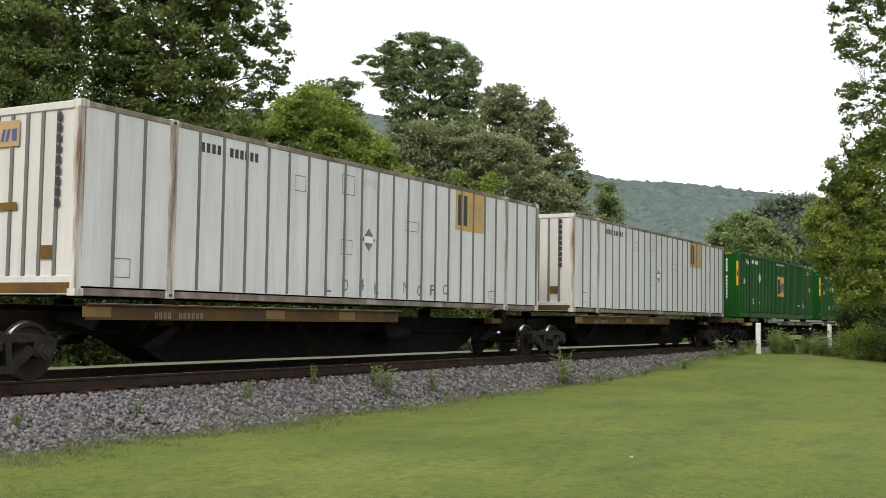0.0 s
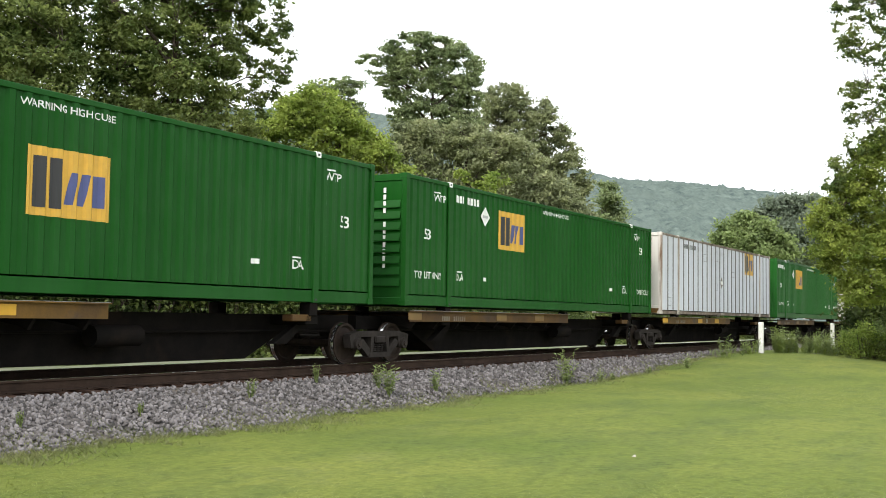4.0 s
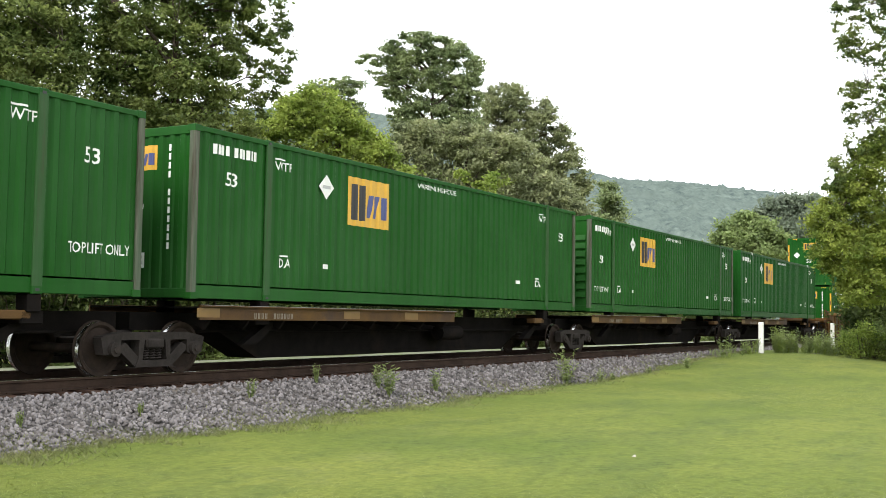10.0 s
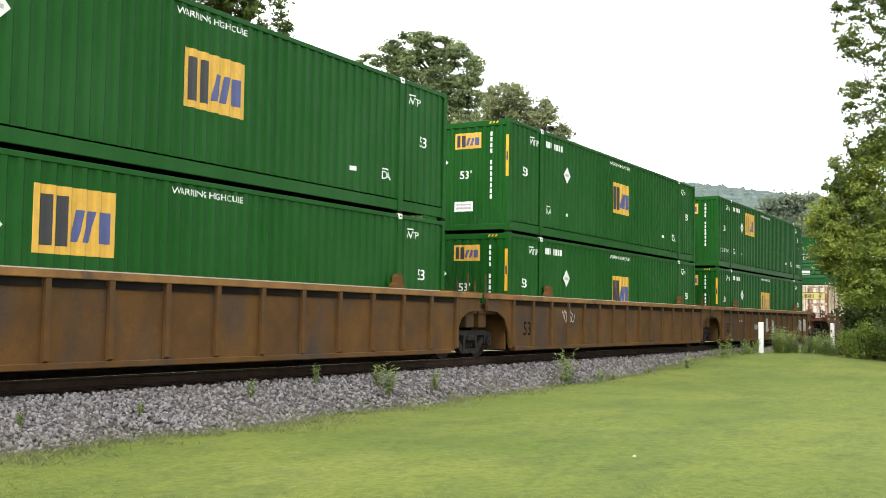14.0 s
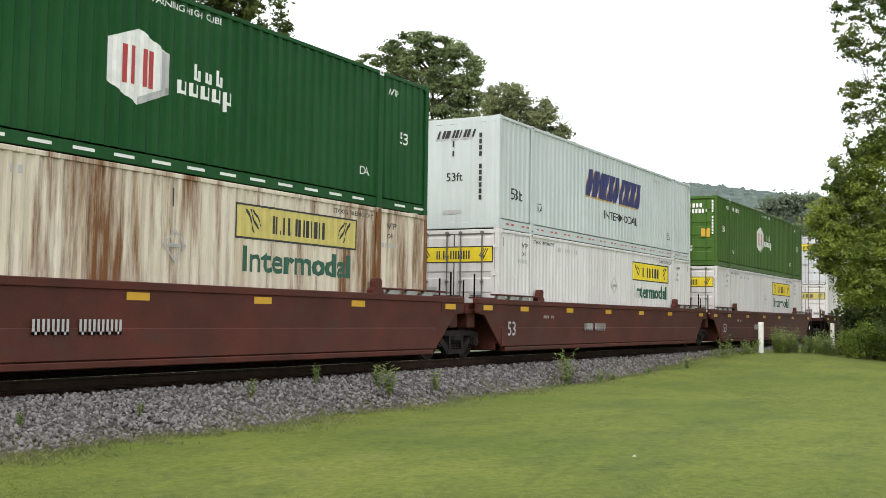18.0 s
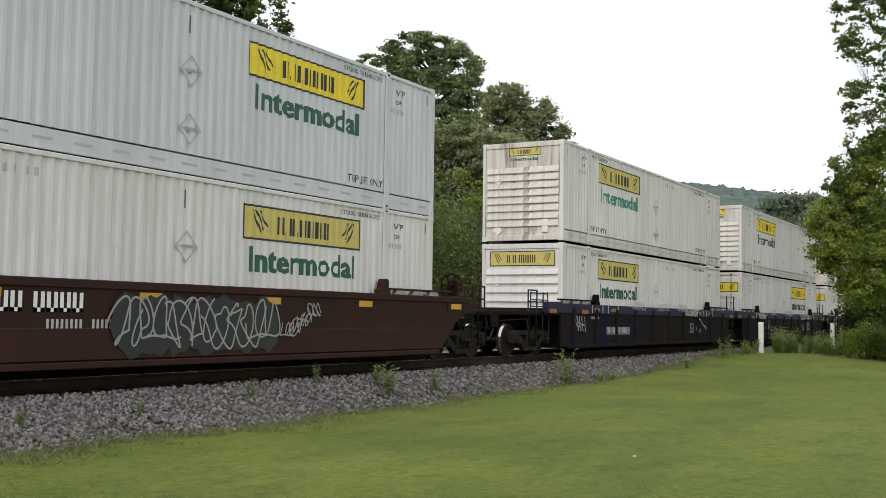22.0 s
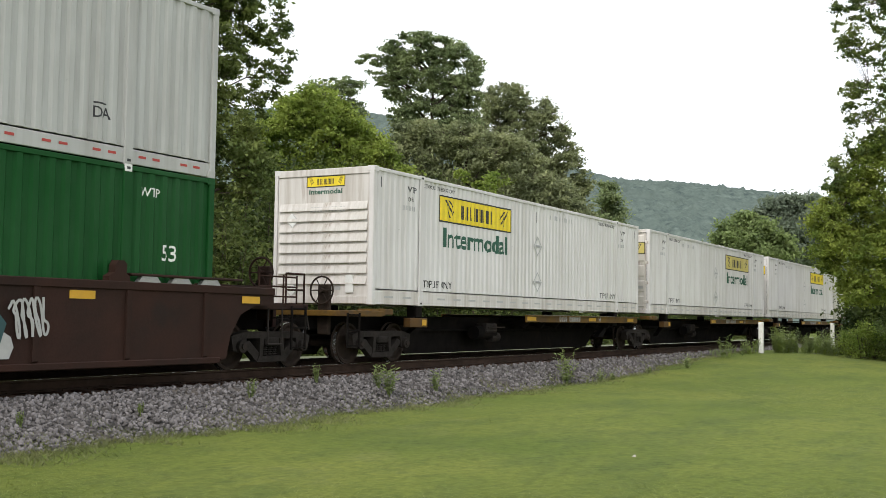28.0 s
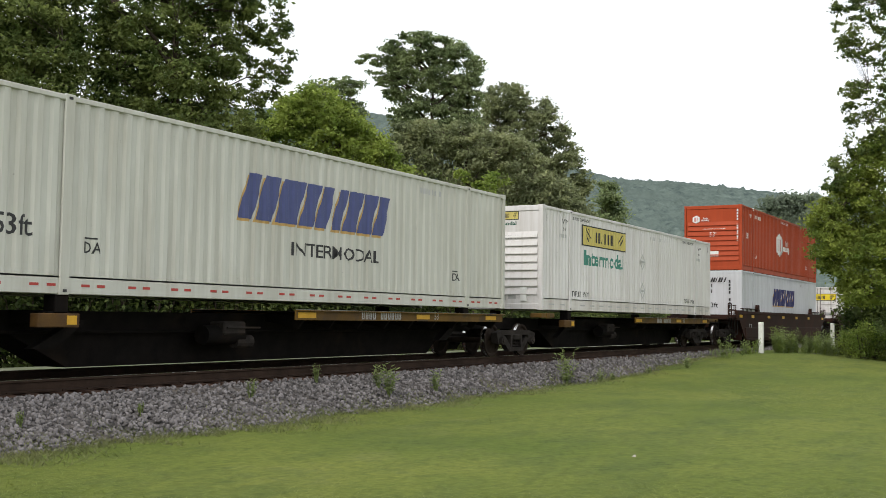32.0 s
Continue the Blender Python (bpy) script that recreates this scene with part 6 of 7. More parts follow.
def gaps(k):
    i = ORDER.index(k)
    g0 = AT[k] - AT[ORDER[i - 1]] - LEN if i else 2.45
    g1 = AT[ORDER[i + 1]] - AT[k] - LEN if i + 1 < len(ORDER) else 3.5
    return g0, g1


def build_train():
    for k in ("c0", "c1", "c2", "c3", "c4", "c5", "c6", "c7", "c8", "c9", "c10", "c11", "O", "P", "Q", "R", "S"):
        g0, g1 = gaps(k)
        spine_unit(AT[k], g0, g1, k in ("c2", "c7", "O"), k in ("c1", "c6", "c11", "S"), k in "OPQRS" or k in ("c2", "c7"), k in "OPQRS" or k in ("c2", "c3", "c5"))
    wells = {}
    low, mid, high = LOW_BASE - 0.09, LOW_BASE - 0.06, HIGH_BASE - 0.03
    for k, style in zip("DEFGHIJKLMNTV", ("ochrecar", "ochrecar", "ochrecar", "red", "red", "red", "brown", "navy", "navy", "navy", "umber", "brown", "brown")):
        g0, g1 = gaps(k)
        wells[k] = well_unit(AT[k], g0, g1, k in "DGJKNTV", k in "FIJMNTV", style, k in "FGHIJKMN", k == "M")
    s, lo, hi = SPINE_BASE, LOW_BASE, HIGH_BASE
    container(AT["c0"], s, "rib", "white ribbed container with grey uprights and a faded ochre sign", faded=True, scrawl=True)
    container(AT["c1"], s, "rib", "white ribbed container with rust-stained leading end", faded=True)
    new_green = "green corrugated container with ochre sign, yellow tags"
    container(AT["c2"], s, "blocky", new_green, mat="green_new")
    container(AT["c3"], s, "blocky", new_green, mat="green_new")
    container(AT["c4"], s, "blocky", "green corrugated container with a ribbed nose and ochre sign", mat="green_new", end="ribs", sx=4.5, sz=1.5, dz=2.25, tl=True)
    container(AT["c5"], s, "rib", "clean white ribbed container with grey uprights and ochre sign", mat="icewhite")
    container(AT["c6"], s, "blocky", "green corrugated container with ochre sign near its leading end", mat="green_bright", end="plain", sx=4.4, sz=1.55, nx=0.5, dz=2.25, tl=True)
    container(AT["c7"], s, "rib", "yellowed white ribbed container with white uprights", pale=True, sx=11.7)
    container(AT["c8"], s, "blocky", "older green corrugated container with a yellow sign and grime", end="old", sx=4.15, sz=1.55, gold="logo_yellow", nx=0.5, dx=11.35, dz=2.25, old=True, tl=True)
    container(AT["c9"], s, "blocky", "older green corrugated container with ochre sign", end="plain", sx=4.5, sz=1.58, nx=0.5, dz=2.25, old=True)
    container(AT["c10"], s, "blocky", "green corrugated container with ribbed nose and ochre sign", end="ribs", sx=4.5, sz=1.58, nx=0.5, dz=2.25, tl=True)
    container(AT["c11"], s, "blocky", "dark green corrugated container with white lettering", mat="green_new", end="plain", sx=4.45, sz=1.58, nx=0.5, dz=2.25, tl=True)
    container(AT["D"], hi, "blocky", new_green + ", stacked", mat="green_new", sx=7.42, sz=1.12, cones=True)
    container(AT["D"], mid, "blocky", new_green + ", in a well", mat="green_new", sx=4.5, sz=1.5)
    container(AT["E"], hi, "blocky", new_green + ", stacked", mat="green_new", sx=7.42, sz=1.12, cones=True)
    container(AT["E"], mid, "blocky", new_green + ", in a well", mat="green_new", sx=7.4, sz=1.1)
    container(AT["F"], hi, "blocky", "green corrugated container, stacked on top", mat="green_new", end="plain", sx=4.4, sz=1.6, tl=True, cones=True)
    container(AT["F"], mid, "blocky", new_green + ", in a well", mat="green_new", sx=7.25, sz=1.1)
    container(AT["G"], hi, "banded", "deep green container with white hexagon sign, stacked on top", slots=True)
    container(AT["G"], lo, "crest", "heavily rust-streaked white container with yellow sign", mat="rustwhite", end="doors", sx=9.65, yellow="logo_yellow_old", tl=False)
    container(AT["H"], hi, "slanted", "pale grey container with slanted blue sign, stacked on top")
    container(AT["H"], lo, "crest", "white container with yellow sign, low in a well car", end="doors", sx=9.85, tl=False)
    container(AT["I"], hi, "banded", "olive green container with doors leading, stacked on top", mat="olive", doors=True)
    container(AT["I"], lo, "crest", "white container with yellow sign and grimy doors", end="doors", sx=9.7, tl=False)
    container(AT["J"], hi, "crest", "cool white container with yellow sign, stacked on top", mat="cool_white", end="doors", sx=9.6)
    container(AT["J"], lo, "crest", "white container with dull yellow sign, low in a well car", end="doors", sx=9.55, yellow="logo_yellow_old", tl=False)
    container(AT["K"], high, "crest", "white container with faded sign and stained nose, stacked on top", nose="stained_white", sx=2.75, yellow="logo_yellow_old", ink="teal_ink", cones=True)
    container(AT["K"], low, "crest", "white container with dull yellow sign and ribbed nose", end="plate", sx=2.7, yellow="logo_yellow_old", tl=False)
    container(AT["L"], high, "crest", "white container with bright yellow sign and grimy nose, stacked on top", nose="worn_white", sx=2.8, cones=True)
    container(AT["L"], low, "crest", "white container with yellow sign and doors leading", end="doors", sx=9.8, tl=False)
    container(AT["M"], high, "slanted", "dull cream container with faded white slanted sign", mat="slanted_old", rusty=True, ink="white_ink", shade="grey_ink", red=False, cones=True)
    container(AT["M"], low, "crest", "white container with yellow sign and doors leading", end="doors", sx=9.65, tl=False)
    container(AT["N"], hi, "slanted", "pale grey container with blue sign and stained nose", mat="slanted_grey", rusty=True)
    container(AT["N"], lo, "banded", "deep green container with white hexagon sign, low in a well car")
    container(AT["O"], s, "crest", "white container with yellow sign and ribbed nose on a flatcar", nose="worn_white", sx=2.8)
    container(AT["P"], s, "crest", "cream-white container with dull yellow sign and rusty doors", mat="white", nose="stained_white", end="doors", sx=9.7, yellow="logo_yellow_old", slots=True)
    container(AT["Q"], s, "crest", "white container with yellow sign and doors leading", end="doors", sx=9.75)
    container(AT["R"], s, "slanted", "dull cream container with faded blue slanted sign", mat="slanted_old", ink="blue_ink", shade="logo_gold_old", red=True)
    container(AT["S"], s, "crest", "white container with dull yellow sign and ribbed nose", sx=2.85, yellow="logo_yellow_old", ink="teal_ink")
    container(AT["T"], hi, "banded", "orange-red container with white hexagon sign, stacked on top", mat="orange")
    container(AT["T"], lo, "slanted", "pale grey container with dark slanted sign in a well car", mat="cool_white")
    container(AT["V"], lo, "crest", "white container with doors leading in a well car", end="doors")
    # spray paint
    tag = "white spray-painted scribble"
    scribble(wells["F"], 6.9, 0.5, 0.9, 0.7, M["spray_white"], 3, -1.467, 6, 0.022, label=tag)
    scribble(wells["F"], 8.1, 0.45, 0.9, 0.7, M["spray_white"], 4, -1.467, 7, 0.022, label=tag)
    scribble(wells["F"], 14.2, 0.55, 0.85, 0.62, M["spray_white"], 5, -1.467, 7, 0.024, label=tag)
    scribble(wells["F"], 15.35, 0.5, 0.8, 0.7, M["spray_white"], 6, -1.467, 8, 0.022, label=tag)
    scribble(wells["E"], 3.0, 0.9, 0.9, 0.4, M["spray_white"], 7, -1.467, 4, 0.014, label=tag)
    rng = random.Random(4)
    number = number_plate(3.9, -1.466, 0.98, 8, 0.19, 0.28, M["white_ink"])
    tagged(part("number_marking", number, wells["J"], "row of large white number bars"), kind="stuff")
    for i in range(7):
        cx, ring = 6.75 + 0.53 * i, []
        for k in range(20):
            a = 2 * math.pi * k / 20
            q = rng.uniform(0.86, 1.14)
            ring.append((cx + 0.42 * q * math.cos(a), 0.80 + 0.47 * q * math.sin(a)))
        blob = Solid().add([(px, -1.5065 - 0.0005 * i, pz) for px, pz in ring], [tuple(range(20))]).mesh("graffiti", M["spray_moss"])
        part("graffiti", blob, wells["J"], "blackish green bubble graffiti")
        scribble(wells["J"], cx - 0.4, 0.4, 0.8, 0.85, M["spray_grey"], 20 + i, -1.512 - 0.0005 * i, 2, 0.017, label="thin pale spray-painted outline")
    for i in range(4):
        scribble(wells["J"], 10.4 + 0.25 * i, 0.55 + 0.12 * i, 0.5, 0.3, M["spray_grey"], 40 + i, -1.506, 3, 0.012, label=tag)
    for k, xs in (("K", (5.2, 7.6, 9.8)), ("L", (4.3, 7.4, 8.2)), ("M", (4.6, 8.0, 10.3))):
        for i, xx in enumerate(xs):
            scribble(wells[k], xx, 1.30, 1.3, 0.28, M["spray_white"], 60 + i + ord(k), -1.497, 6, 0.014, label=tag)
    for k, xx in (("K", 0.5), ("L", 3.6), ("L", 12.6), ("M", 0.6), ("M", 1.6), ("M", 12.0), ("M", 13.4)):
        scribble(wells[k], xx, 0.6, 0.8, 0.5, M["spray_white"], int(xx * 10), -1.467, 4, 0.014, label=tag)
    for k, xx, w in (("K", 10.6, 2.0), ("L", 11.0, 2.4), ("L", 2.0, 1.6)):
        scribble(wells[k], xx, 1.15, w, 0.27, M["spray_white"], 90 + int(xx), -1.498, 9, 0.026, label=tag)
    scribble(wells["K"], 12.5, 0.5, 0.75, 0.6, M["spray_white"], 96, -1.467, 1, 0.024, label="white spray-painted ring")
    mural(wells["N"])


def mural(car):
    """Five broad dark teal shapes with mint strokes and pale edges, sprayed along the car."""
    rng = random.Random(9)
    label = "teal and mint graffiti mural piece"

    def piece(pts, mat, depth):
        s = Solid().add([(px, -1.508 - depth, max(0.27, min(1.38, pz))) for px, pz in pts], [tuple(range(len(pts)))])
        part("graffiti", s.mesh("graffiti", M[mat]), car, label)

    def stroke(x, z, dx, dz, bend, w0, w1, mat, depth):
        n, left, right = 9, [], []
        for k in range(n + 1):
            t = k / n
            cx, cz = x + dx * t - dz * bend * math.sin(math.pi * t), z + dz * t + dx * bend * math.sin(math.pi * t)
            w = (w0 + (w1 - w0) * t) * (0.75 + 0.35 * math.sin(math.pi * t))
            q = math.hypot(dx, dz)
            left.append((cx - dz / q * w, cz + dx / q * w))
            right.append((cx + dz / q * w, cz - dx / q * w))
        piece(left + right[::-1], mat, depth)
    for i in range(5):
        x = 5.0 + 1.36 * i
        blob = []
        for k in range(18):
            a = 2 * math.pi * k / 18
            r = rng.uniform(0.85, 1.15)
            blob.append((x + 0.62 + 0.78 * r * math.cos(a), 0.82 + 0.60 * r * math.sin(a)))
        piece(blob, "spray_teal_dark", 0.0004 * i)
        stroke(x + 0.1, 0.36, 0.18, 0.92, rng.uniform(-0.15, 0.15), 0.09, 0.13, "spray_mint", 0.004 + 0.0004 * i)
        stroke(x + 0.25, 0.75, 0.62, rng.uniform(-0.35, 0.4), rng.uniform(-0.4, 0.4), 0.10, 0.05, "spray_mint", 0.0065 + 0.0004 * i)
        stroke(x + 0.95, 0.34, rng.uniform(-0.3, 0.25), 0.85, rng.uniform(-0.3, 0.3), 0.06, 0.11, "spray_teal", 0.009 + 0.0004 * i)
        stroke(x + 0.12, 0.62, 0.2, 0.02, 0.2, 0.03, 0.03, "spray_orange" if i < 2 else "spray_white", 0.012)
        for k in range(3):
            stroke(x + rng.uniform(0, 1.0), rng.uniform(0.35, 1.0), rng.uniform(0.15, 0.4), rng.uniform(-0.3, 0.3), rng.uniform(-0.6, 0.6), 0.018, 0.012, "spray_white" if k else "spray_dark", 0.014 + 0.0003 * k)
    for px, pz in ((4.55, 0.42), (4.75, 0.55), (11.75, 0.5)):
        piece([(px + 0.28 * math.cos(k * 0.7) * rng.uniform(0.7, 1.2), pz + 0.22 * math.sin(k * 0.7) * rng.uniform(0.7, 1.2)) for k in range(9)], "spray_white", 0.0002)
    scribble(car, 3.2, 0.5, 0.9, 0.8, M["spray_white"], 77, -1.503, 5, 0.02, label="white spray-painted scribble")
    scribble(car, 11.9, 0.6, 0.7, 0.6, M["spray_white"], 78, -1.503, 5, 0.02, label="white spray-painted scribble")


build_train()


# ---- trees, hedges, weeds, hills ----
def leaves(rng, centres, radii, per, size, squash=0.6):
    """Small folded leaves in tufts round the centres: vertices and quads."""
    n = len(centres)
    c = np.repeat(np.asarray(centres), per, axis=0)
    r = np.repeat(np.asarray(radii), per)[:, None]
    k = n * per
    off = rng.normal(size=(k, 3)) * 0.5
    off[:, 2] *= squash
    p = c + off * r
    nrm = rng.normal(size=(k, 3)) * 0.75 + np.array([0, 0, 0.8])
    nrm /= np.linalg.norm(nrm, axis=1)[:, None]
    d = rng.normal(size=(k, 3))
    d -= (d * nrm).sum(axis=1)[:, None] * nrm
    d /= np.linalg.norm(d, axis=1)[:, None]
    e = np.cross(nrm, d)
    s = size * rng.uniform(0.6, 1.4, size=(k, 1))
    v = np.stack([p - d * s, p + e * s * 0.55 + nrm * s * 0.15, p + d * s, p - e * s * 0.55 + nrm * s * 0.15], axis=1).reshape(-1, 3)
    return v, np.arange(4 * k).reshape(-1, 4)


def make_tree(label, foot, lobes, mat, leaf=0.1, dens=5.0, per=80, seed=1, trunk=0.28, tuft=0.5, name="tree", category="tree"):
    """lobes: (x, y, z, half width, half height). The trunk rises from foot; limbs reach the lobes, twigs the clumps of leaves in them."""
    rng = np.random.default_rng(seed)
    tree = new(name)
    tree.location = foot
    tagged(tree, label, category)
    fx, fy, fz = foot
    top = max(z for _, _, z, _, _ in lobes)
    mid = np.mean([[x, y] for x, y, _, _, _ in lobes], axis=0)
    wood, twigs = Solid(), Solid()
    spine = [Vector((0, 0, -0.1))]
    for i in range(1, 6):
        t = i / 5
        spine.append(Vector(((mid[0] - fx) * t ** 1.5 + rng.normal() * 0.12, (mid[1] - fy) * t ** 1.5 + rng.normal() * 0.12, (top - fz) * 0.92 * t)))
    for i in range(5):
        wood.tube(spine[i], spine[i + 1], trunk * (1 - i / 6), trunk * (1 - (i + 1) / 6), 10)
    part("trunk", wood.mesh("trunk", M["bark"], True), tree)
    cs, rs = [], []
    for x, y, z, w, h in lobes:
        w, h = 1.32 * w, 1.3 * h
        o = Vector((x - fx, y - fy, z - fz))
        j = min(range(6), key=lambda i: abs(spine[i].z - (o.z - h - 0.12 * (top - fz))))
        a = spine[max(1, j)]
        m = (a + o) / 2 + Vector((rng.normal() * 0.25, rng.normal() * 0.25, 0.2 * h))
        part("limb", Solid().tube(a, m, trunk * 0.2, trunk * 0.11, 7).tube(m, o, trunk * 0.11, trunk * 0.04, 7).mesh("limb", M["bark"], True), tree)
        r = tuft * min(w, h) + 1.0 * leaf
        for i in range(max(4, int(dens * w * h * 4.6))):
            d = rng.normal(size=3)
            d /= np.linalg.norm(d)
            k = rng.random() ** 0.45 * rng.uniform(0.85, 1.12)
            p = np.array([o.x + d[0] * w * k, o.y + d[1] * max(w, h) * k, o.z + d[2] * h * k])
            cs.append(p)
            rs.append(r * rng.uniform(0.6, 1.4))
            if i % 2 == 0:
                twigs.tube(o + (Vector(p) - o) * 0.1, p, trunk * 0.04, trunk * 0.015, 4, False)
    tagged(part("twig_spray", twigs.mesh("twig_spray", M["bark"]), tree), kind="stuff")
    v, f = leaves(rng, cs, rs, per, leaf)
    part("crown", flat_mesh("crown", v, f, M[mat]), tree)
    return tree


GL = -1.0


def crown_tree(label, centre, levels, mat, leaf, clumps, clump, per, seed, depth=1.6, gap=-0.3, grain=1.3, trunk=0.2, foot=GL, squash=0.42, stem=None):
    """A tree seen from the lawn. levels: (height, reach to one side, reach to the other) across the line of sight; clumps of leaves fill the crown,
    thinned where a noise falls under gap, each at the end of a twig; limbs carry the twigs."""
    rng = np.random.default_rng(seed)
    cx, cy = centre
    q = math.hypot(cx, cy)
    side, away = np.array([cy / q, -cx / q, 0]), np.array([cx / q, cy / q, 0])
    tree = new("tree")
    tree.location = (cx, cy, foot)
    tagged(tree, label, "tree")
    zs = [v[0] - foot for v in levels]
    ls, rs = [v[1] for v in levels], [v[2] for v in levels]
    areas = np.array([(zs[i + 1] - zs[i]) * (rs[i + 1] + rs[i] - ls[i + 1] - ls[i]) / 2 for i in range(len(zs) - 1)])
    cum = np.concatenate([[0], np.cumsum(areas / areas.sum())])
    mean = float(np.mean([(a + b) / 2 for a, b in zip(ls, rs)])) if stem is None else stem

    def axis(z):
        """The trunk's place across the view at a height."""
        return mean * (1 if stem is not None else ease(0, zs[-1] * 0.6, z)) + 0.12 * math.sin(z * 1.1 + seed)
    wood, twigs = Solid(), Solid()
    hs = [zs[-1] * 0.95 * i / 8 for i in range(9)]
    pts = [Vector(side * axis(h) + np.array([0, 0, h - (0.1 if h == 0 else 0)])) for h in hs]
    for i in range(8):
        wood.tube(pts[i], pts[i + 1], trunk * (1 - i / 9), trunk * (1 - (i + 1) / 9), 10)
    part("trunk", wood.mesh("trunk", M["bark"], True), tree)
    cs, radii, ends = [], [], []
    tries = 0
    while len(cs) < clumps and tries < clumps * 12:
        tries += 1
        z = float(np.interp(rng.random(), cum, zs))
        a, b = np.interp(z, zs, ls), np.interp(z, zs, rs)
        u = rng.uniform(-1, 1)
        w = (a + b) / 2 + u * (b - a) / 2
        d = depth * math.sqrt(max(0.06, 1 - u * u)) * rng.uniform(-1, 1)
        p = side * w + away * d + np.array([0, 0, z])
        if noise.noise((w * grain, d * grain * 0.5, z * grain * 1.25 + 7.7 * seed)) < gap:
            continue
        cs.append(p)
        radii.append(clump * rng.uniform(0.6, 1.35))
    for i in range(min(16, len(cs))):
        p = Vector(cs[i * len(cs) // 16])
        h = max(0.25 * zs[0], p.z - 0.55 * math.hypot(p.x, p.y) - 0.3)
        o = Vector(side * axis(h) + np.array([0, 0, h]))
        m = o.lerp(p, 0.5) + Vector((0, 0, 0.12 * (p - o).length))
        part("limb", Solid().tube(o, m, trunk * 0.30, trunk * 0.18, 7).tube(m, p, trunk * 0.18, trunk * 0.06, 7).mesh("limb", M["bark"], True), tree)
        ends += [m, p]
    for i, p in enumerate(cs):
        if i % 2 == 0:
            v = Vector(p)
            o = min(ends, key=lambda e: (e - v).length_squared + (4 if e.z > v.z + 0.2 else 0))
            if (o - v).length > 0.15:
                twigs.tube(o, v, trunk * 0.05, trunk * 0.02, 4, False)
    tagged(part("twig_spray", twigs.mesh("twig_spray", M["bark"]), tree), kind="stuff")
    v, f = leaves(rng, cs, radii, per, leaf, squash)
    part("crown", flat_mesh("crown", v, f, M[mat]), tree)
    return tree


crown_tree("dense dark-leaved broadleaf tree behind the railway", (21.3, 25.2), [(5.6, -2.0, 1.4), (7.2, -2.05, 1.25), (8.1, -2.1, 1.15), (9.4, -2.1, 1.1), (10.4, -2.0, 1.0), (11.5, -1.6, 0.6)],
           "leaf_dark", 0.07, 620, 0.42, 70, 41, 1.8, -0.42, 1.1)
crown_tree("large broadleaf tree with small gaps in its crown behind the railway", (24.7, 23.4), [(4.6, -1.7, 3.0), (5.8, -1.9, 2.9), (6.8, -2.35, 2.5), (7.3, -2.4, 1.95), (7.8, -2.4, 1.75), (8.7, -2.4, 1.9), (9.6, -2.45, 2.1), (10.5, -2.3, 2.15), (11.7, -2.4, 2.0), (12.7, -1.9, 1.4)],
           "leaf_dark", 0.075, 1050, 0.35, 60, 42, 1.6, -0.24, 1.35, 0.3)
crown_tree("sparse twiggy broadleaf tree at the edge of the wood", (27.1, 22.1), [(7.1, -0.7, 0.2), (7.7, -0.8, 0.4), (8.1, -0.7, 0.75), (8.6, -0.5, 0.95), (9.1, -0.5, 1.1), (9.6, -0.7, 0.85), (10.2, -0.7, 0.9), (10.9, -0.7, 0.7), (11.7, -0.5, 0.4), (12.2, -0.4, 0.2)],
           "leaf_dark", 0.062, 240, 0.17, 28, 43, 0.5, -0.04, 2.0, 0.1, stem=-1.6)
crown_tree("light green broadleaf tree behind the railway", (35.7, 25.7), [(5.5, -3.2, 3.7), (6.6, -3.4, 3.55), (7.7, -3.5, 2.6), (8.2, -3.2, 2.0), (8.6, -2.5, 1.6), (9.1, -2.0, 1.0), (9.5, -1.8, 0.6), (9.9, -1.3, 0.2)],
           "leaf_light", 0.085, 860, 0.40, 58, 44, 1.5, -0.32, 1.2, 0.18)
crown_tree("darker open-branched tree rising behind the light green one", (47.6, 33.1), [(10.0, -0.8, 1.0), (10.9, -0.7, 0.9), (11.7, -1.0, 1.2), (12.1, -1.4, 1.1), (12.5, -1.4, 0.3), (12.9, -1.7, 0.8), (13.3, -1.55, 0.95), (13.5, -0.6, 0.85)],
           "leaf_mid_hazed", 0.08, 260, 0.28, 40, 45, 0.7, -0.2, 1.6, 0.14, squash=0.3)
crown_tree("tall open-crowned tree behind the railway", (64.9, 37.6), [(12.2, -2.9, 3.1), (13.8, -2.4, 2.7), (14.8, -2.6, 3.0), (15.5, -2.7, 3.05), (16.3, -2.9, 3.1), (17.1, -3.0, 3.2), (17.9, -3.1, 3.05), (18.6, -3.3, 2.95), (19.2, -3.7, 2.4), (19.9, -3.0, 1.4), (20.3, -2.4, -0.2)],
           "leaf_mid_hazed", 0.11, 760, 0.42, 54, 46, 1.3, -0.17, 0.9, 0.3, squash=0.4)
crown_tree("slender tree with level outreaching boughs behind the railway", (63.4, 40.1), [(14.0, -0.2, 0.6), (15.3, -0.2, 0.6), (16.2, -0.7, 0.2), (17.2, -1.1, 0.15), (17.5, -1.5, -0.2), (18.0, -2.1, -0.2), (18.4, -2.5, 0.3), (18.8, -2.1, 0.1)],
           "leaf_mid_hazed", 0.10, 100, 0.28, 40, 47, 0.5, -0.08, 1.0, 0.12, squash=0.25, stem=1.2)
crown_tree("lower broadleaf tree under the tall one", (62.9, 35.0), [(7.0, -3.7, 8.8), (8.1, -3.7, 8.7), (10.0, -4.4, 7.2), (11.4, -4.4, 5.7), (12.7, -4.1, 4.2), (13.6, -3.7, 0.9)],
           "leaf_olive_hazed", 0.13, 760, 0.62, 56, 48, 2.2, -0.45, 0.7, 0.24)
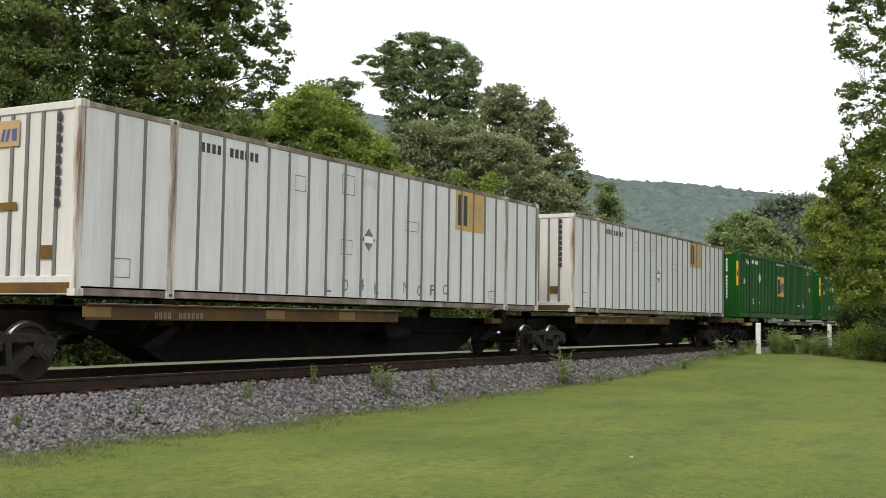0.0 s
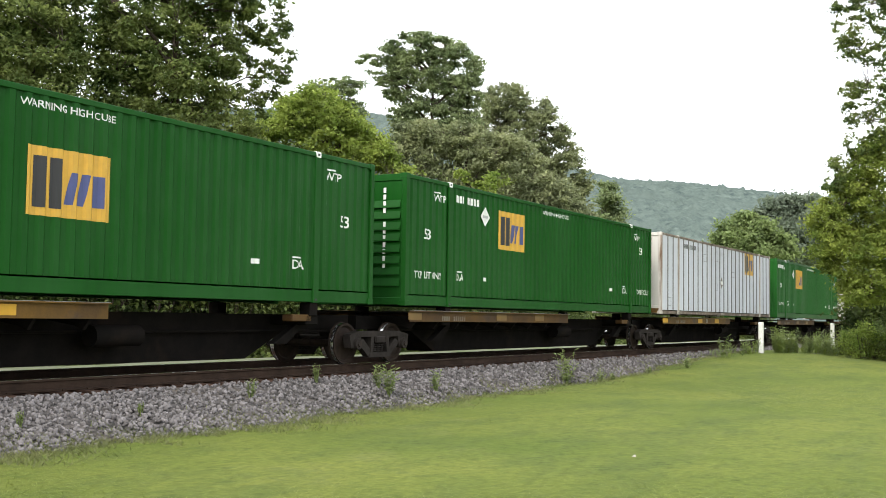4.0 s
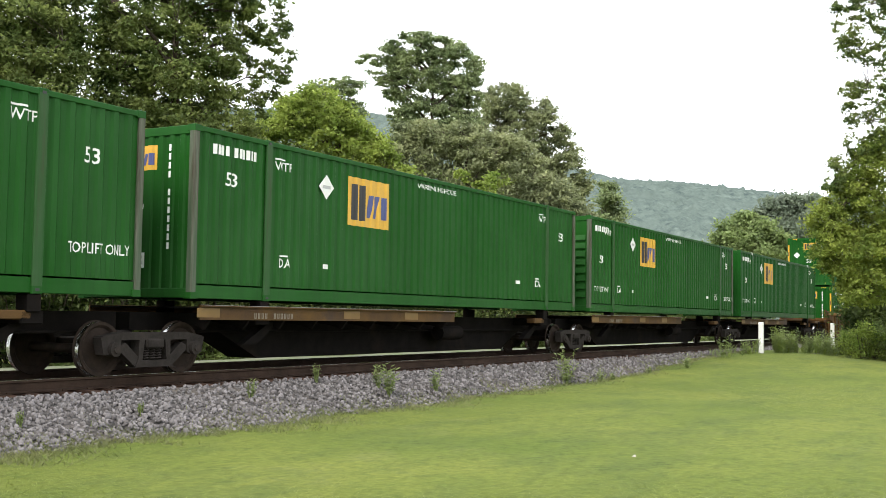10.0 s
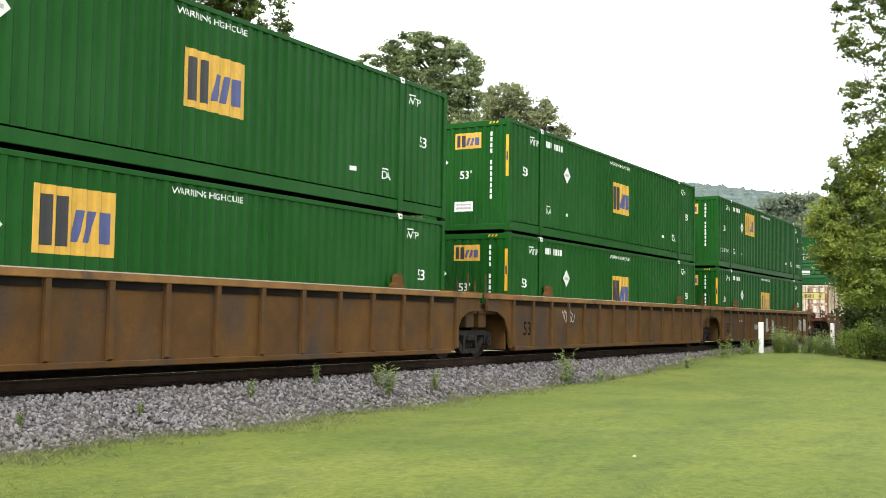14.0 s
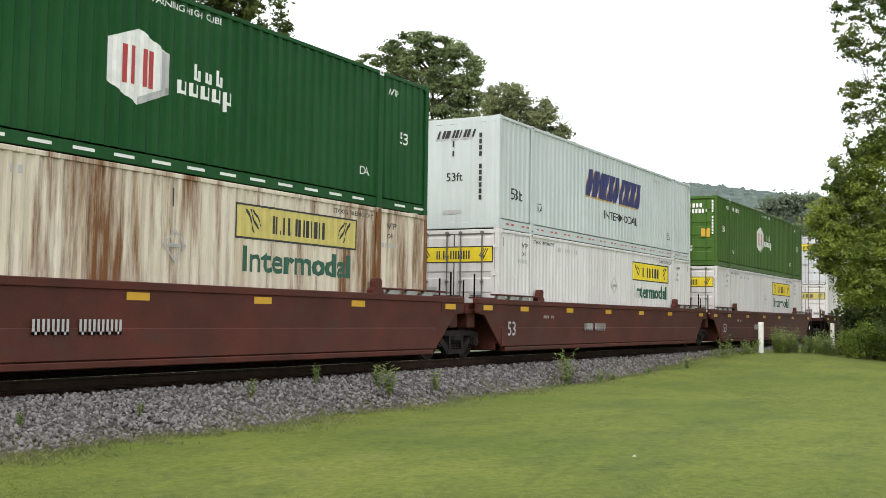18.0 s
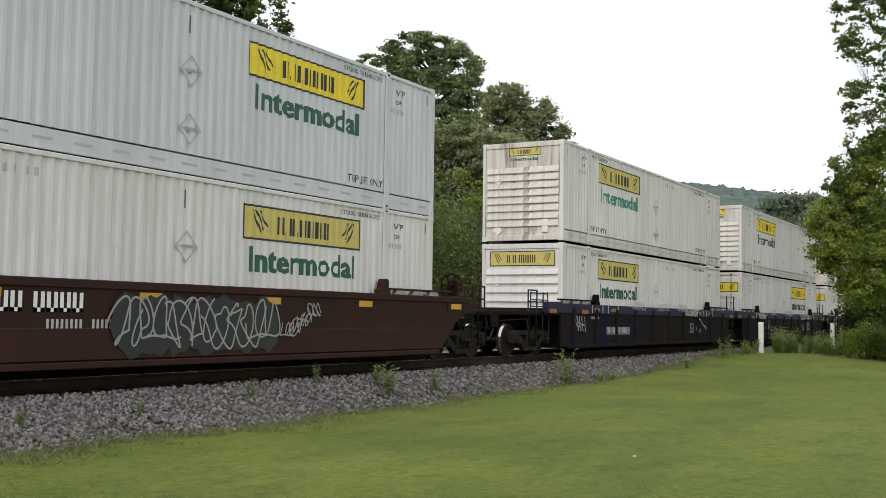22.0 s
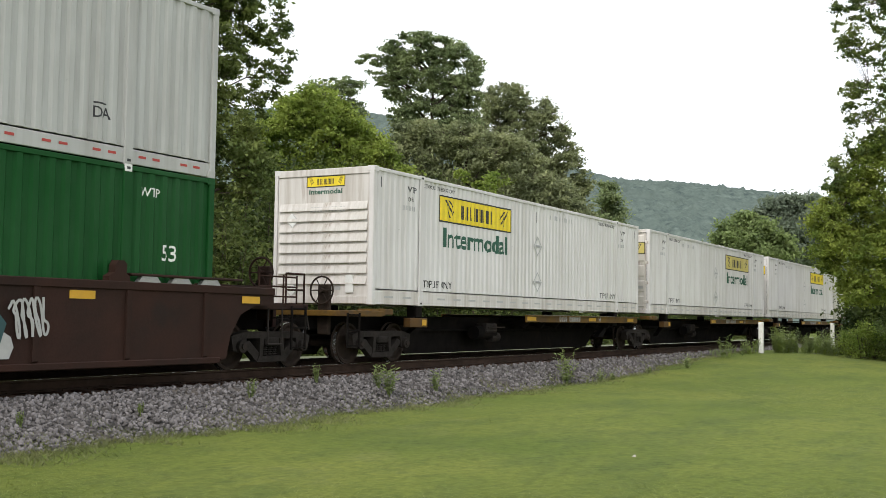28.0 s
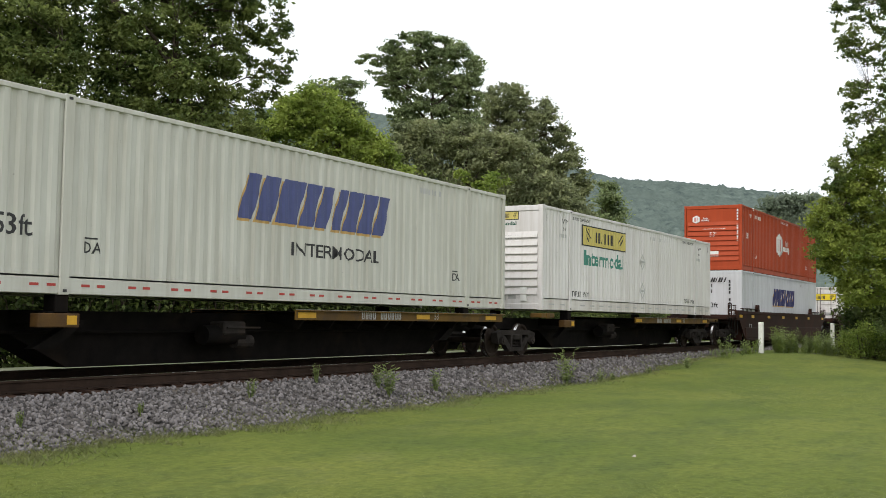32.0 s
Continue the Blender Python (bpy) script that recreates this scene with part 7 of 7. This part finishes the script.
crown_tree("broad olive-green tree beside the tall one", (85.9, 40.6), [(9.0, -4.8, 5.8), (9.7, -4.8, 5.7), (12.9, -5.7, 5.4), (14.3, -5.0, 4.8), (15.8, -4.7, 4.1), (17.3, -4.5, 3.3), (18.7, -4.1, 2.4), (19.8, -3.9, 1.8), (20.3, -3.9, -0.1), (21.1, -3.1, -1.0)],
           "leaf_olive_hazed", 0.14, 980, 0.56, 58, 49, 2.4, -0.24, 0.7, 0.32, squash=0.42)
make_tree("small yellow-green sapling above the cars", (40.0, 21.4, GL), [(38.6, 21.0, 6.6, 0.29, 0.18), (39.9, 21.0, 6.5, 0.21, 0.14), (41.6, 21.0, 6.8, 0.48, 0.24), (40.8, 21.0, 6.3, 0.56, 0.21), 
          (40.1, 21.0, 5.7, 0.69, 0.32)], "leaf_light", 0.07, 12, 55, 17, 0.07)
make_tree("narrow dark tree at the wood's edge", (115.5, 45.3, GL), [(116.5, 45.0, 16.1, 0.7, 0.63), (116.0, 45.0, 14.6, 1.1, 0.88), (117.4, 45.0, 13.2, 1.3, 0.89), (116.5, 45.0, 11.8, 1.4, 0.76)], "leaf_mid_hazed", 0.18, 2.6, 90, 18, 0.25)
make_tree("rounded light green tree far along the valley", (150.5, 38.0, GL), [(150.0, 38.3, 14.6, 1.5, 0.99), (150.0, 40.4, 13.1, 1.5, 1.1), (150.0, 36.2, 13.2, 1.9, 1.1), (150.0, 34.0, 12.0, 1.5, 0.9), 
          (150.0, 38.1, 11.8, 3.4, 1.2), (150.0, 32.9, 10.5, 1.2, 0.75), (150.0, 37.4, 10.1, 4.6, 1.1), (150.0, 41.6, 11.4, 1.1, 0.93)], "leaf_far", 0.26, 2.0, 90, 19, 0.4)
make_tree("dark clump of trees far along the valley, haze painted into its leaves", (265.0, 57.0, GL), [(265.0, 60.0, 27.5, 3.7, 2.1), (265.0, 55.5, 28.3, 3.3, 2.1), (265.0, 63.3, 24.9, 2.9, 1.9), (265.0, 52.9, 25.5, 3.9, 2.9), 
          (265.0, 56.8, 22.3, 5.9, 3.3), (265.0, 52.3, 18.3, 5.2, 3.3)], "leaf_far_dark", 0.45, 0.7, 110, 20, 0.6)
crown_tree("broadleaf tree with hanging yellow-green boughs beside the lawn", (44.6, 5.9), [(1.8, -1.6, 0.9), (2.4, -1.95, 1.6), (3.0, -2.4, 3.2), (3.4, -2.75, 4.2), (4.0, -2.95, 5.0), (5.0, -2.85, 5.2), (5.8, -2.4, 5.2), (6.3, -2.05, 5.0), (7.0, -1.5, 4.6), (7.6, -1.05, 4.2), (8.1, -0.8, 3.6)],
           "leaf_bough", 0.075, 1150, 0.34, 66, 51, 1.7, -0.34, 1.4, 0.24, LAWN_Z, 0.6, 4.4)
crown_tree("upper sparse dark-leaved boughs of a tree beside the lawn", (43.6, 6.1), [(5.9, -2.15, -1.5), (6.7, -1.9, -1.0), (7.3, -1.6, -0.7), (7.9, -1.05, 1.2), (8.5, -1.05, 2.8), (9.0, -1.25, 3.6), (9.5, -1.5, 4.0), (9.9, -1.7, 4.0), (10.1, -0.4, 4.0), (10.8, -0.5, 4.0), (11.0, -1.2, 4.0), (11.8, -1.55, 4.0), (12.6, -1.6, 4.0), (13.3, -1.6, 3.6), (14.4, -1.4, 3.0)],
           "leaf_dark", 0.075, 900, 0.20, 26, 52, 0.8, -0.06, 2.0, 0.14, LAWN_Z, 0.5, 4.6)


# two added trees out of view, placed to keep skylight off the far cars
crown_tree("tall dark-leaved tree added unseen behind the hanging boughs to shade the cars", (60.0, 4.2), [(6.4, -2.0, 2.0), (7.5, -3.2, 3.2), (9.5, -3.8, 3.8), (12.0, -3.6, 3.6), (14.0, -2.6, 2.6), (15.5, -1.2, 1.2)],
           "leaf_dark", 0.13, 420, 0.65, 50, 53, 3.2, -0.4, 0.7, 0.26, LAWN_Z)
crown_tree("tall dark-leaved tree added unseen beside the house to shade the cars", (74.0, 3.0), [(6.4, -2.5, 2.5), (8.0, -4.0, 4.0), (11.0, -4.6, 4.6), (14.0, -4.2, 4.2), (16.5, -2.8, 2.8), (18.0, -1.2, 1.2)],
           "leaf_dark", 0.15, 460, 0.8, 50, 54, 3.8, -0.4, 0.6, 0.3, LAWN_Z)


def make_bush(label, x, y, z, w, h, mat, seed, leaf=0.1, tufts=40, per=30):
    rng = np.random.default_rng(seed)
    bush = new("bush")
    bush.location = (x, y, z)
    tagged(bush, label, "bush", "undergrowth beside the railway")
    stems, cs, rs = Solid(), [], []
    for i in range(tufts):
        a, r = rng.uniform(0, 6.28), math.sqrt(rng.random())
        p = np.array([w * r * math.cos(a), 0.7 * w * r * math.sin(a), h * (0.1 + 0.9 * rng.random() * (1 - 0.45 * r * r))])
        cs.append(p)
        rs.append(0.28 * (w + h) / 2 * rng.uniform(0.5, 1.1))
        if i % 4 == 0:
            stems.tube((p[0] * 0.3, p[1] * 0.3, -0.05), p, 0.03, 0.008, 5, False)
    tagged(part("stalk", stems.mesh("stalk", M["bark"]), bush), kind="stuff")
    v, f = leaves(rng, cs, rs, per, leaf, 0.8)
    part("foliage", flat_mesh("foliage", v, f, M[mat]), bush)


rng = random.Random(31)
for i in range(30):
    x = 10 + 3.0 * i + rng.uniform(-0.8, 0.8)
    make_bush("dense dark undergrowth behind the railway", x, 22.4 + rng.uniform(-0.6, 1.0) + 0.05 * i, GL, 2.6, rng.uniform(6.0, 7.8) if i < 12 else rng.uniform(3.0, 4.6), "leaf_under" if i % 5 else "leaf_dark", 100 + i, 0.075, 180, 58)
for i in range(13):
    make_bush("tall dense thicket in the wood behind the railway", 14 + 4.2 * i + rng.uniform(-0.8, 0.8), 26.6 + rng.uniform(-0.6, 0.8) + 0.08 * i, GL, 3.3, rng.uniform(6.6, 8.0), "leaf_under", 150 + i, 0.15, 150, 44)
for i in range(14):
    x = 14 + 5.2 * i + rng.uniform(-1, 1)
    make_bush("shaggy green weeds behind the ballast", x, 20.9 + rng.uniform(-0.3, 0.4), GL, 1.6, rng.uniform(0.7, 1.3), "leaf_dark", 200 + i, 0.09, 50, 30)
for x, y, w, h in ((48.2, 7.4, 1.3, 1.5), (48.6, 6.3, 1.6, 1.8), (50.6, 8.3, 0.9, 1.1), (49.5, 5.0, 1.8, 2.2), (56.0, 8.3, 1.7, 3.3), (57.5, 6.6, 2.2, 3.4)):
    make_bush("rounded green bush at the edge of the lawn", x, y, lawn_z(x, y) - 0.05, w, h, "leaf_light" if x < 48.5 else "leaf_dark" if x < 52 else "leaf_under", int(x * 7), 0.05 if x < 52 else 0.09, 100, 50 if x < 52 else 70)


def make_weed(x, y, z, h, seed, label="green weed sprouting in the ballast", lean=0.35, mat="leaf_bright", n=11):
    r = random.Random(seed)
    weed = new("weed")
    weed.location = (x, y, z)
    tagged(weed, label, "weed", "weeds along the ballast")
    s, v, f = Solid(), [], []
    for i in range(n):
        a = r.uniform(0, 6.28)
        tip = Vector((lean * h * math.cos(a) * r.uniform(0.2, 1), lean * h * math.sin(a) * r.uniform(0.2, 1), h * r.uniform(0.6, 1.05)))
        s.tube((0.02 * math.cos(a), 0.02 * math.sin(a), -0.03), tip, 0.006, 0.003, 4, False)
        for k in range(7):
            p = tip * (0.25 + 0.75 * k / 6)
            b = r.uniform(0, 6.28)
            d = Vector((math.cos(b), math.sin(b), 0.35)) * min(h, 0.6) * r.uniform(0.2, 0.36)
            e = Vector((-math.sin(b), math.cos(b), 0)) * min(h, 0.6) * 0.05
            q = len(v)
            v += [p, p + d * 0.5 + e, p + d, p + d * 0.5 - e]
            f.append((q, q + 1, q + 2, q + 3))
    tagged(part("stalk", s.mesh("stalk", M[mat]), weed), kind="stuff")
    part("foliage", flat_mesh("foliage", [tuple(p) for p in v], f, M[mat]), weed)


for i, (x, y, h) in enumerate(((16.9, 12.25, 0.32), (18.2, 11.71, 0.42), (17.8, 11.21, 0.61), (14.4, 11.75, 0.28), (19.7, 11.29, 0.46), (26.4, 11.23, 0.86), (26.1, 11.19, 0.77), (28.2, 11.06, 0.42), (29.1, 11.06, 0.32), (35.3, 10.86, 0.49), (40.6, 11.14, 0.92), (9.5, 11.4, 0.19), (11.6, 11.44, 0.17), (32.6, 11.2, 0.3))):
    make_weed(x, y, bed_z(x, y), h, 300 + i)
for x, y, wide, count, tall in ((47.6, 10.5, 0.75, 34, 0.95), (49.4, 10.0, 0.6, 12, 0.7), (50.4, 9.4, 0.9, 20, 0.9), (44.6, 11.5, 1.2, 14, 0.5), (48.4, 8.9, 0.9, 16, 0.65), (42.0, 11.9, 1.2, 8, 0.35)):
    for i in range(count):
        px, py = x + rng.gauss(0, wide * 0.6), y + rng.gauss(0, wide * 0.35)
        make_weed(px, py, lawn_z(px, py) - 0.03, tall * rng.uniform(0.35, 1.2), 400 + int(x * 10) + i, "tall rank grass and weeds round the white posts", 0.3, "leaf_bright" if i % 4 else "leaf_light", 8)


def make_posts():
    for x, y in ((45.9, 11.05), (61.4, 11.05)):
        post = new("marker_post")
        post.location = (x, y, lawn_z(x, y) - 0.4)
        tagged(post, "white-painted wooden marker post standing in weeds", "post", "white posts")
        s = Solid().box(-0.09, 0.09, -0.09, 0.09, 0, 1.6, 0.012)
        part("shaft", s.mesh("shaft", M["post"]), post)
        part("cap", Solid().prism([(-0.09, 1.6), (0.09, 1.6), (0.06, 1.66), (-0.06, 1.66)], "y", -0.09, 0.09).mesh("cap", M["post"]), post)


make_posts()


def make_house():
    """A small cream house, mostly hidden by the boughs."""
    house = new("house")
    house.location = (80.5, 7.76, LAWN_Z)
    tagged(house, "cream-boarded house with a brown gabled roof behind trees", "house")
    part("wall", Solid().prism([(-3.7, 0.0), (3.7, 0.0), (3.7, 5.15), (0.0, 7.75), (-3.7, 5.15)], "x", 0, 8).mesh("wall", M["house_wall"]), house)
    part("roof", Solid().prism([(-4.1, 5.05), (0.0, 7.95), (4.1, 5.05), (4.1, 4.87), (0.0, 7.76), (-4.1, 4.87)], "x", -0.5, 8.5).mesh("roof", M["house_roof"]), house)
    porch = part("porch_roof", Solid().prism([(1.0, 4.55), (3.9, 4.55), (3.9, 4.75), (1.0, 4.95)], "x", -1.2, 0).mesh("porch_roof", M["house_roof"]), house)
    for y in (1.1, 3.7):
        part("porch_post", Solid().box(-1.1, -1.0, y - 0.06, y + 0.06, 0, 4.55).mesh("porch_post", M["post"]), porch)
    for y in (-1.6, 2.4):
        w = part("window", Solid().box(-0.03, 0.02, y - 0.5, y + 0.5, 3.0, 4.3, 0.01).mesh("window", M["post"]), house)
        part("pane", Solid().box(-0.035, -0.03, y - 0.42, y + 0.42, 3.08, 4.22).mesh("pane", M["glass"]), w)


make_house()


def make_hills():
    """Wooded ridges across the valley."""
    m, n, l, s = principled("haze_painted_hillside")
    tc = n.new("ShaderNodeTexCoord").outputs["Object"]
    a = noise_node(n, l, tc, 0.11, 6.0, 0.7)
    b = noise_node(n, l, tc, 0.012, 4.0, 0.6)
    # aerial haze is painted into these pale blue-grey greens
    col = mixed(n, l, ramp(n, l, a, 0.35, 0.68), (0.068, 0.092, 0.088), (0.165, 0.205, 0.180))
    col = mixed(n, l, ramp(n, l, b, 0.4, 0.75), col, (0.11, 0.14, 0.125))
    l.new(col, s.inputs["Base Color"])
    s.inputs["Roughness"].default_value = 1.0
    s.inputs["Specular IOR Level"].default_value = 0.0
    bumped(n, l, s, a, 0.6, 4.0)
    rows = [(19.98, 10.0), (45.96, 10.2), (51.46, 10.3), (56.06, 10.3), (57.86, 10.14), (63.77, 8.56), (69.28, 7.09), (72.38, 6.84), (74.08, 6.70), (77.39, 6.28), (78.99, 6.09), (82.09, 5.71), (95.00, 4.98), (120.00, 4.63)]
    vs, fs = [], []
    na, nr = 520, 110
    for i in range(na + 1):
        az = 25 + 75 * i / na
        el = np.interp(az, [r[0] for r in rows], [r[1] for r in rows])
        top = math.tan(radians(el)) * 1150 + EYE[2]
        for j in range(nr + 1):
            t = j / nr
            d = 520 + 630 * t
            z = -2 + (top + 2) * (1 - (1 - t) ** 1.35)
            x, y = d * math.sin(radians(az)), d * math.cos(radians(az))
            k = noise.noise((x * 0.05, y * 0.05, 0.3)) * 3.0 + abs(noise.noise((x * 0.11, y * 0.11, 4.0))) * 6.0 + abs(noise.noise((x * 0.23, y * 0.23, 9.0))) * 4.0 - 2.0
            vs.append((x, y, z + k * min(1.0, 4 * t)))
    for i in range(na):
        for j in range(nr):
            q = i * (nr + 1) + j
            fs.append((q, q + nr + 1, q + nr + 2, q + 1))
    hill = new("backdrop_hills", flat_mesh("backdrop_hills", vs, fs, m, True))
    tagged(hill, "wooded hillside across the valley, haze painted into its colour", "hill", kind="structure")


make_hills()


def make_grass():
    """Short blades standing out of the lawn nearest the camera."""
    g = np.random.default_rng(8)
    n = 150000
    d = 6.5 + 26 * g.random(n) ** 1.6
    az = np.radians(34 + 56 * g.random(n))
    x, y = d * np.sin(az), d * np.cos(az)
    edge = np.array([lawn_edge(v) for v in x])
    keep = (y < edge + 0.25 * g.random(n))
    x, y = x[keep], y[keep]
    k = len(x)
    h = g.uniform(0.005, 0.018, k) * (1 + 1.2 * (y > edge[keep] - 0.4))
    a = g.uniform(0, 6.28, k)
    lean = g.normal(size=(k, 2)) * 0.05
    p = np.stack([x, y, np.array([lawn_z(a, b) - 0.01 for a, b in zip(x, y)])], axis=1)
    w = np.stack([np.cos(a), np.sin(a), 0 * a], axis=1) * 0.0045
    t = p + np.stack([lean[:, 0], lean[:, 1], h + 0.01], axis=1)
    v = np.stack([p - w, p + w, t], axis=1).reshape(-1, 3)
    ob = new("grass", flat_mesh("grass", v, np.arange(3 * k).reshape(-1, 3), M["grass_blade"]))
    tagged(ob, "short yellow-green grass blades of the lawn", "grass", kind="stuff")


def make_litter():
    """A curled pale leaf lying on the lawn."""
    leaf = new("fallen_leaf", Solid().add([(-0.05, 0, 0.012), (-0.02, 0.03, 0.004), (0.05, 0.005, 0.02), (-0.015, -0.028, 0.006), (0.0, 0.0, 0.03)], [(0, 3, 4), (3, 2, 4), (2, 1, 4), (1, 0, 4)]).mesh("fallen_leaf", M["rib_pale"]))
    leaf.location = (12.81, 4.59, LAWN_Z + 0.012)
    tagged(leaf, "small pale curled leaf lying on the lawn", "leaf")


def make_fringe():
    """Sparse dry grass straggling from the lawn into the stones."""
    g = np.random.default_rng(18)
    n = 30000
    x = 6.5 + 40 * g.random(n) ** 1.4
    edge = np.array([lawn_edge(v) for v in x])
    y = edge + 0.05 + g.normal(size=n) * 0.3 * (0.6 + 0.8 * (np.sin(x * 2.3) * np.sin(x * 0.9) > 0))
    z = np.array([max(lawn_z(a, b), bed_z(a, b)) for a, b in zip(x, y)])
    h, a = g.uniform(0.03, 0.085, n), g.uniform(0, 6.28, n)
    lean = g.normal(size=(n, 2)) * 0.06
    p = np.stack([x, y, z - 0.01], axis=1)
    w = np.stack([np.cos(a), np.sin(a), 0 * a], axis=1) * 0.008
    t = p + np.stack([lean[:, 0], lean[:, 1], h], axis=1)
    ob = new("grass", flat_mesh("grass", np.stack([p - w, p + w, t], axis=1).reshape(-1, 3), np.arange(3 * n).reshape(-1, 3), M["grass_dry"]))
    tagged(ob, "sparse dry grass straggling into the ballast", "grass", kind="stuff")


make_grass()
make_litter()
make_fringe()
make_stones(BED)


# ---- what moves: the train, at a nearly steady pace, and its wheels ----
def motions():
    stops = [4.0 * i for i in range(9)]
    for thing in MOVERS:
        x, y, z = thing.location
        walk(thing, [(t, pose(x - travelled(t), y, z)) for t in stops])
    first = ROLLING["first"]
    walk(first, [(i / FPS, pose(0, 0, 0, 0, -math.degrees(travelled(i / FPS) / WHEEL_R) % 360, 0)) for i in range(0, 961)])
    for ob in scene.objects:
        if ob.name.startswith("wheelset") and ob is not first:
            ob.rotation_mode = "QUATERNION"
            ob.animation_data_create()
            ob.animation_data.action = first.animation_data.action
            ob.animation_data.action_slot = first.animation_data.action_slot


motions()
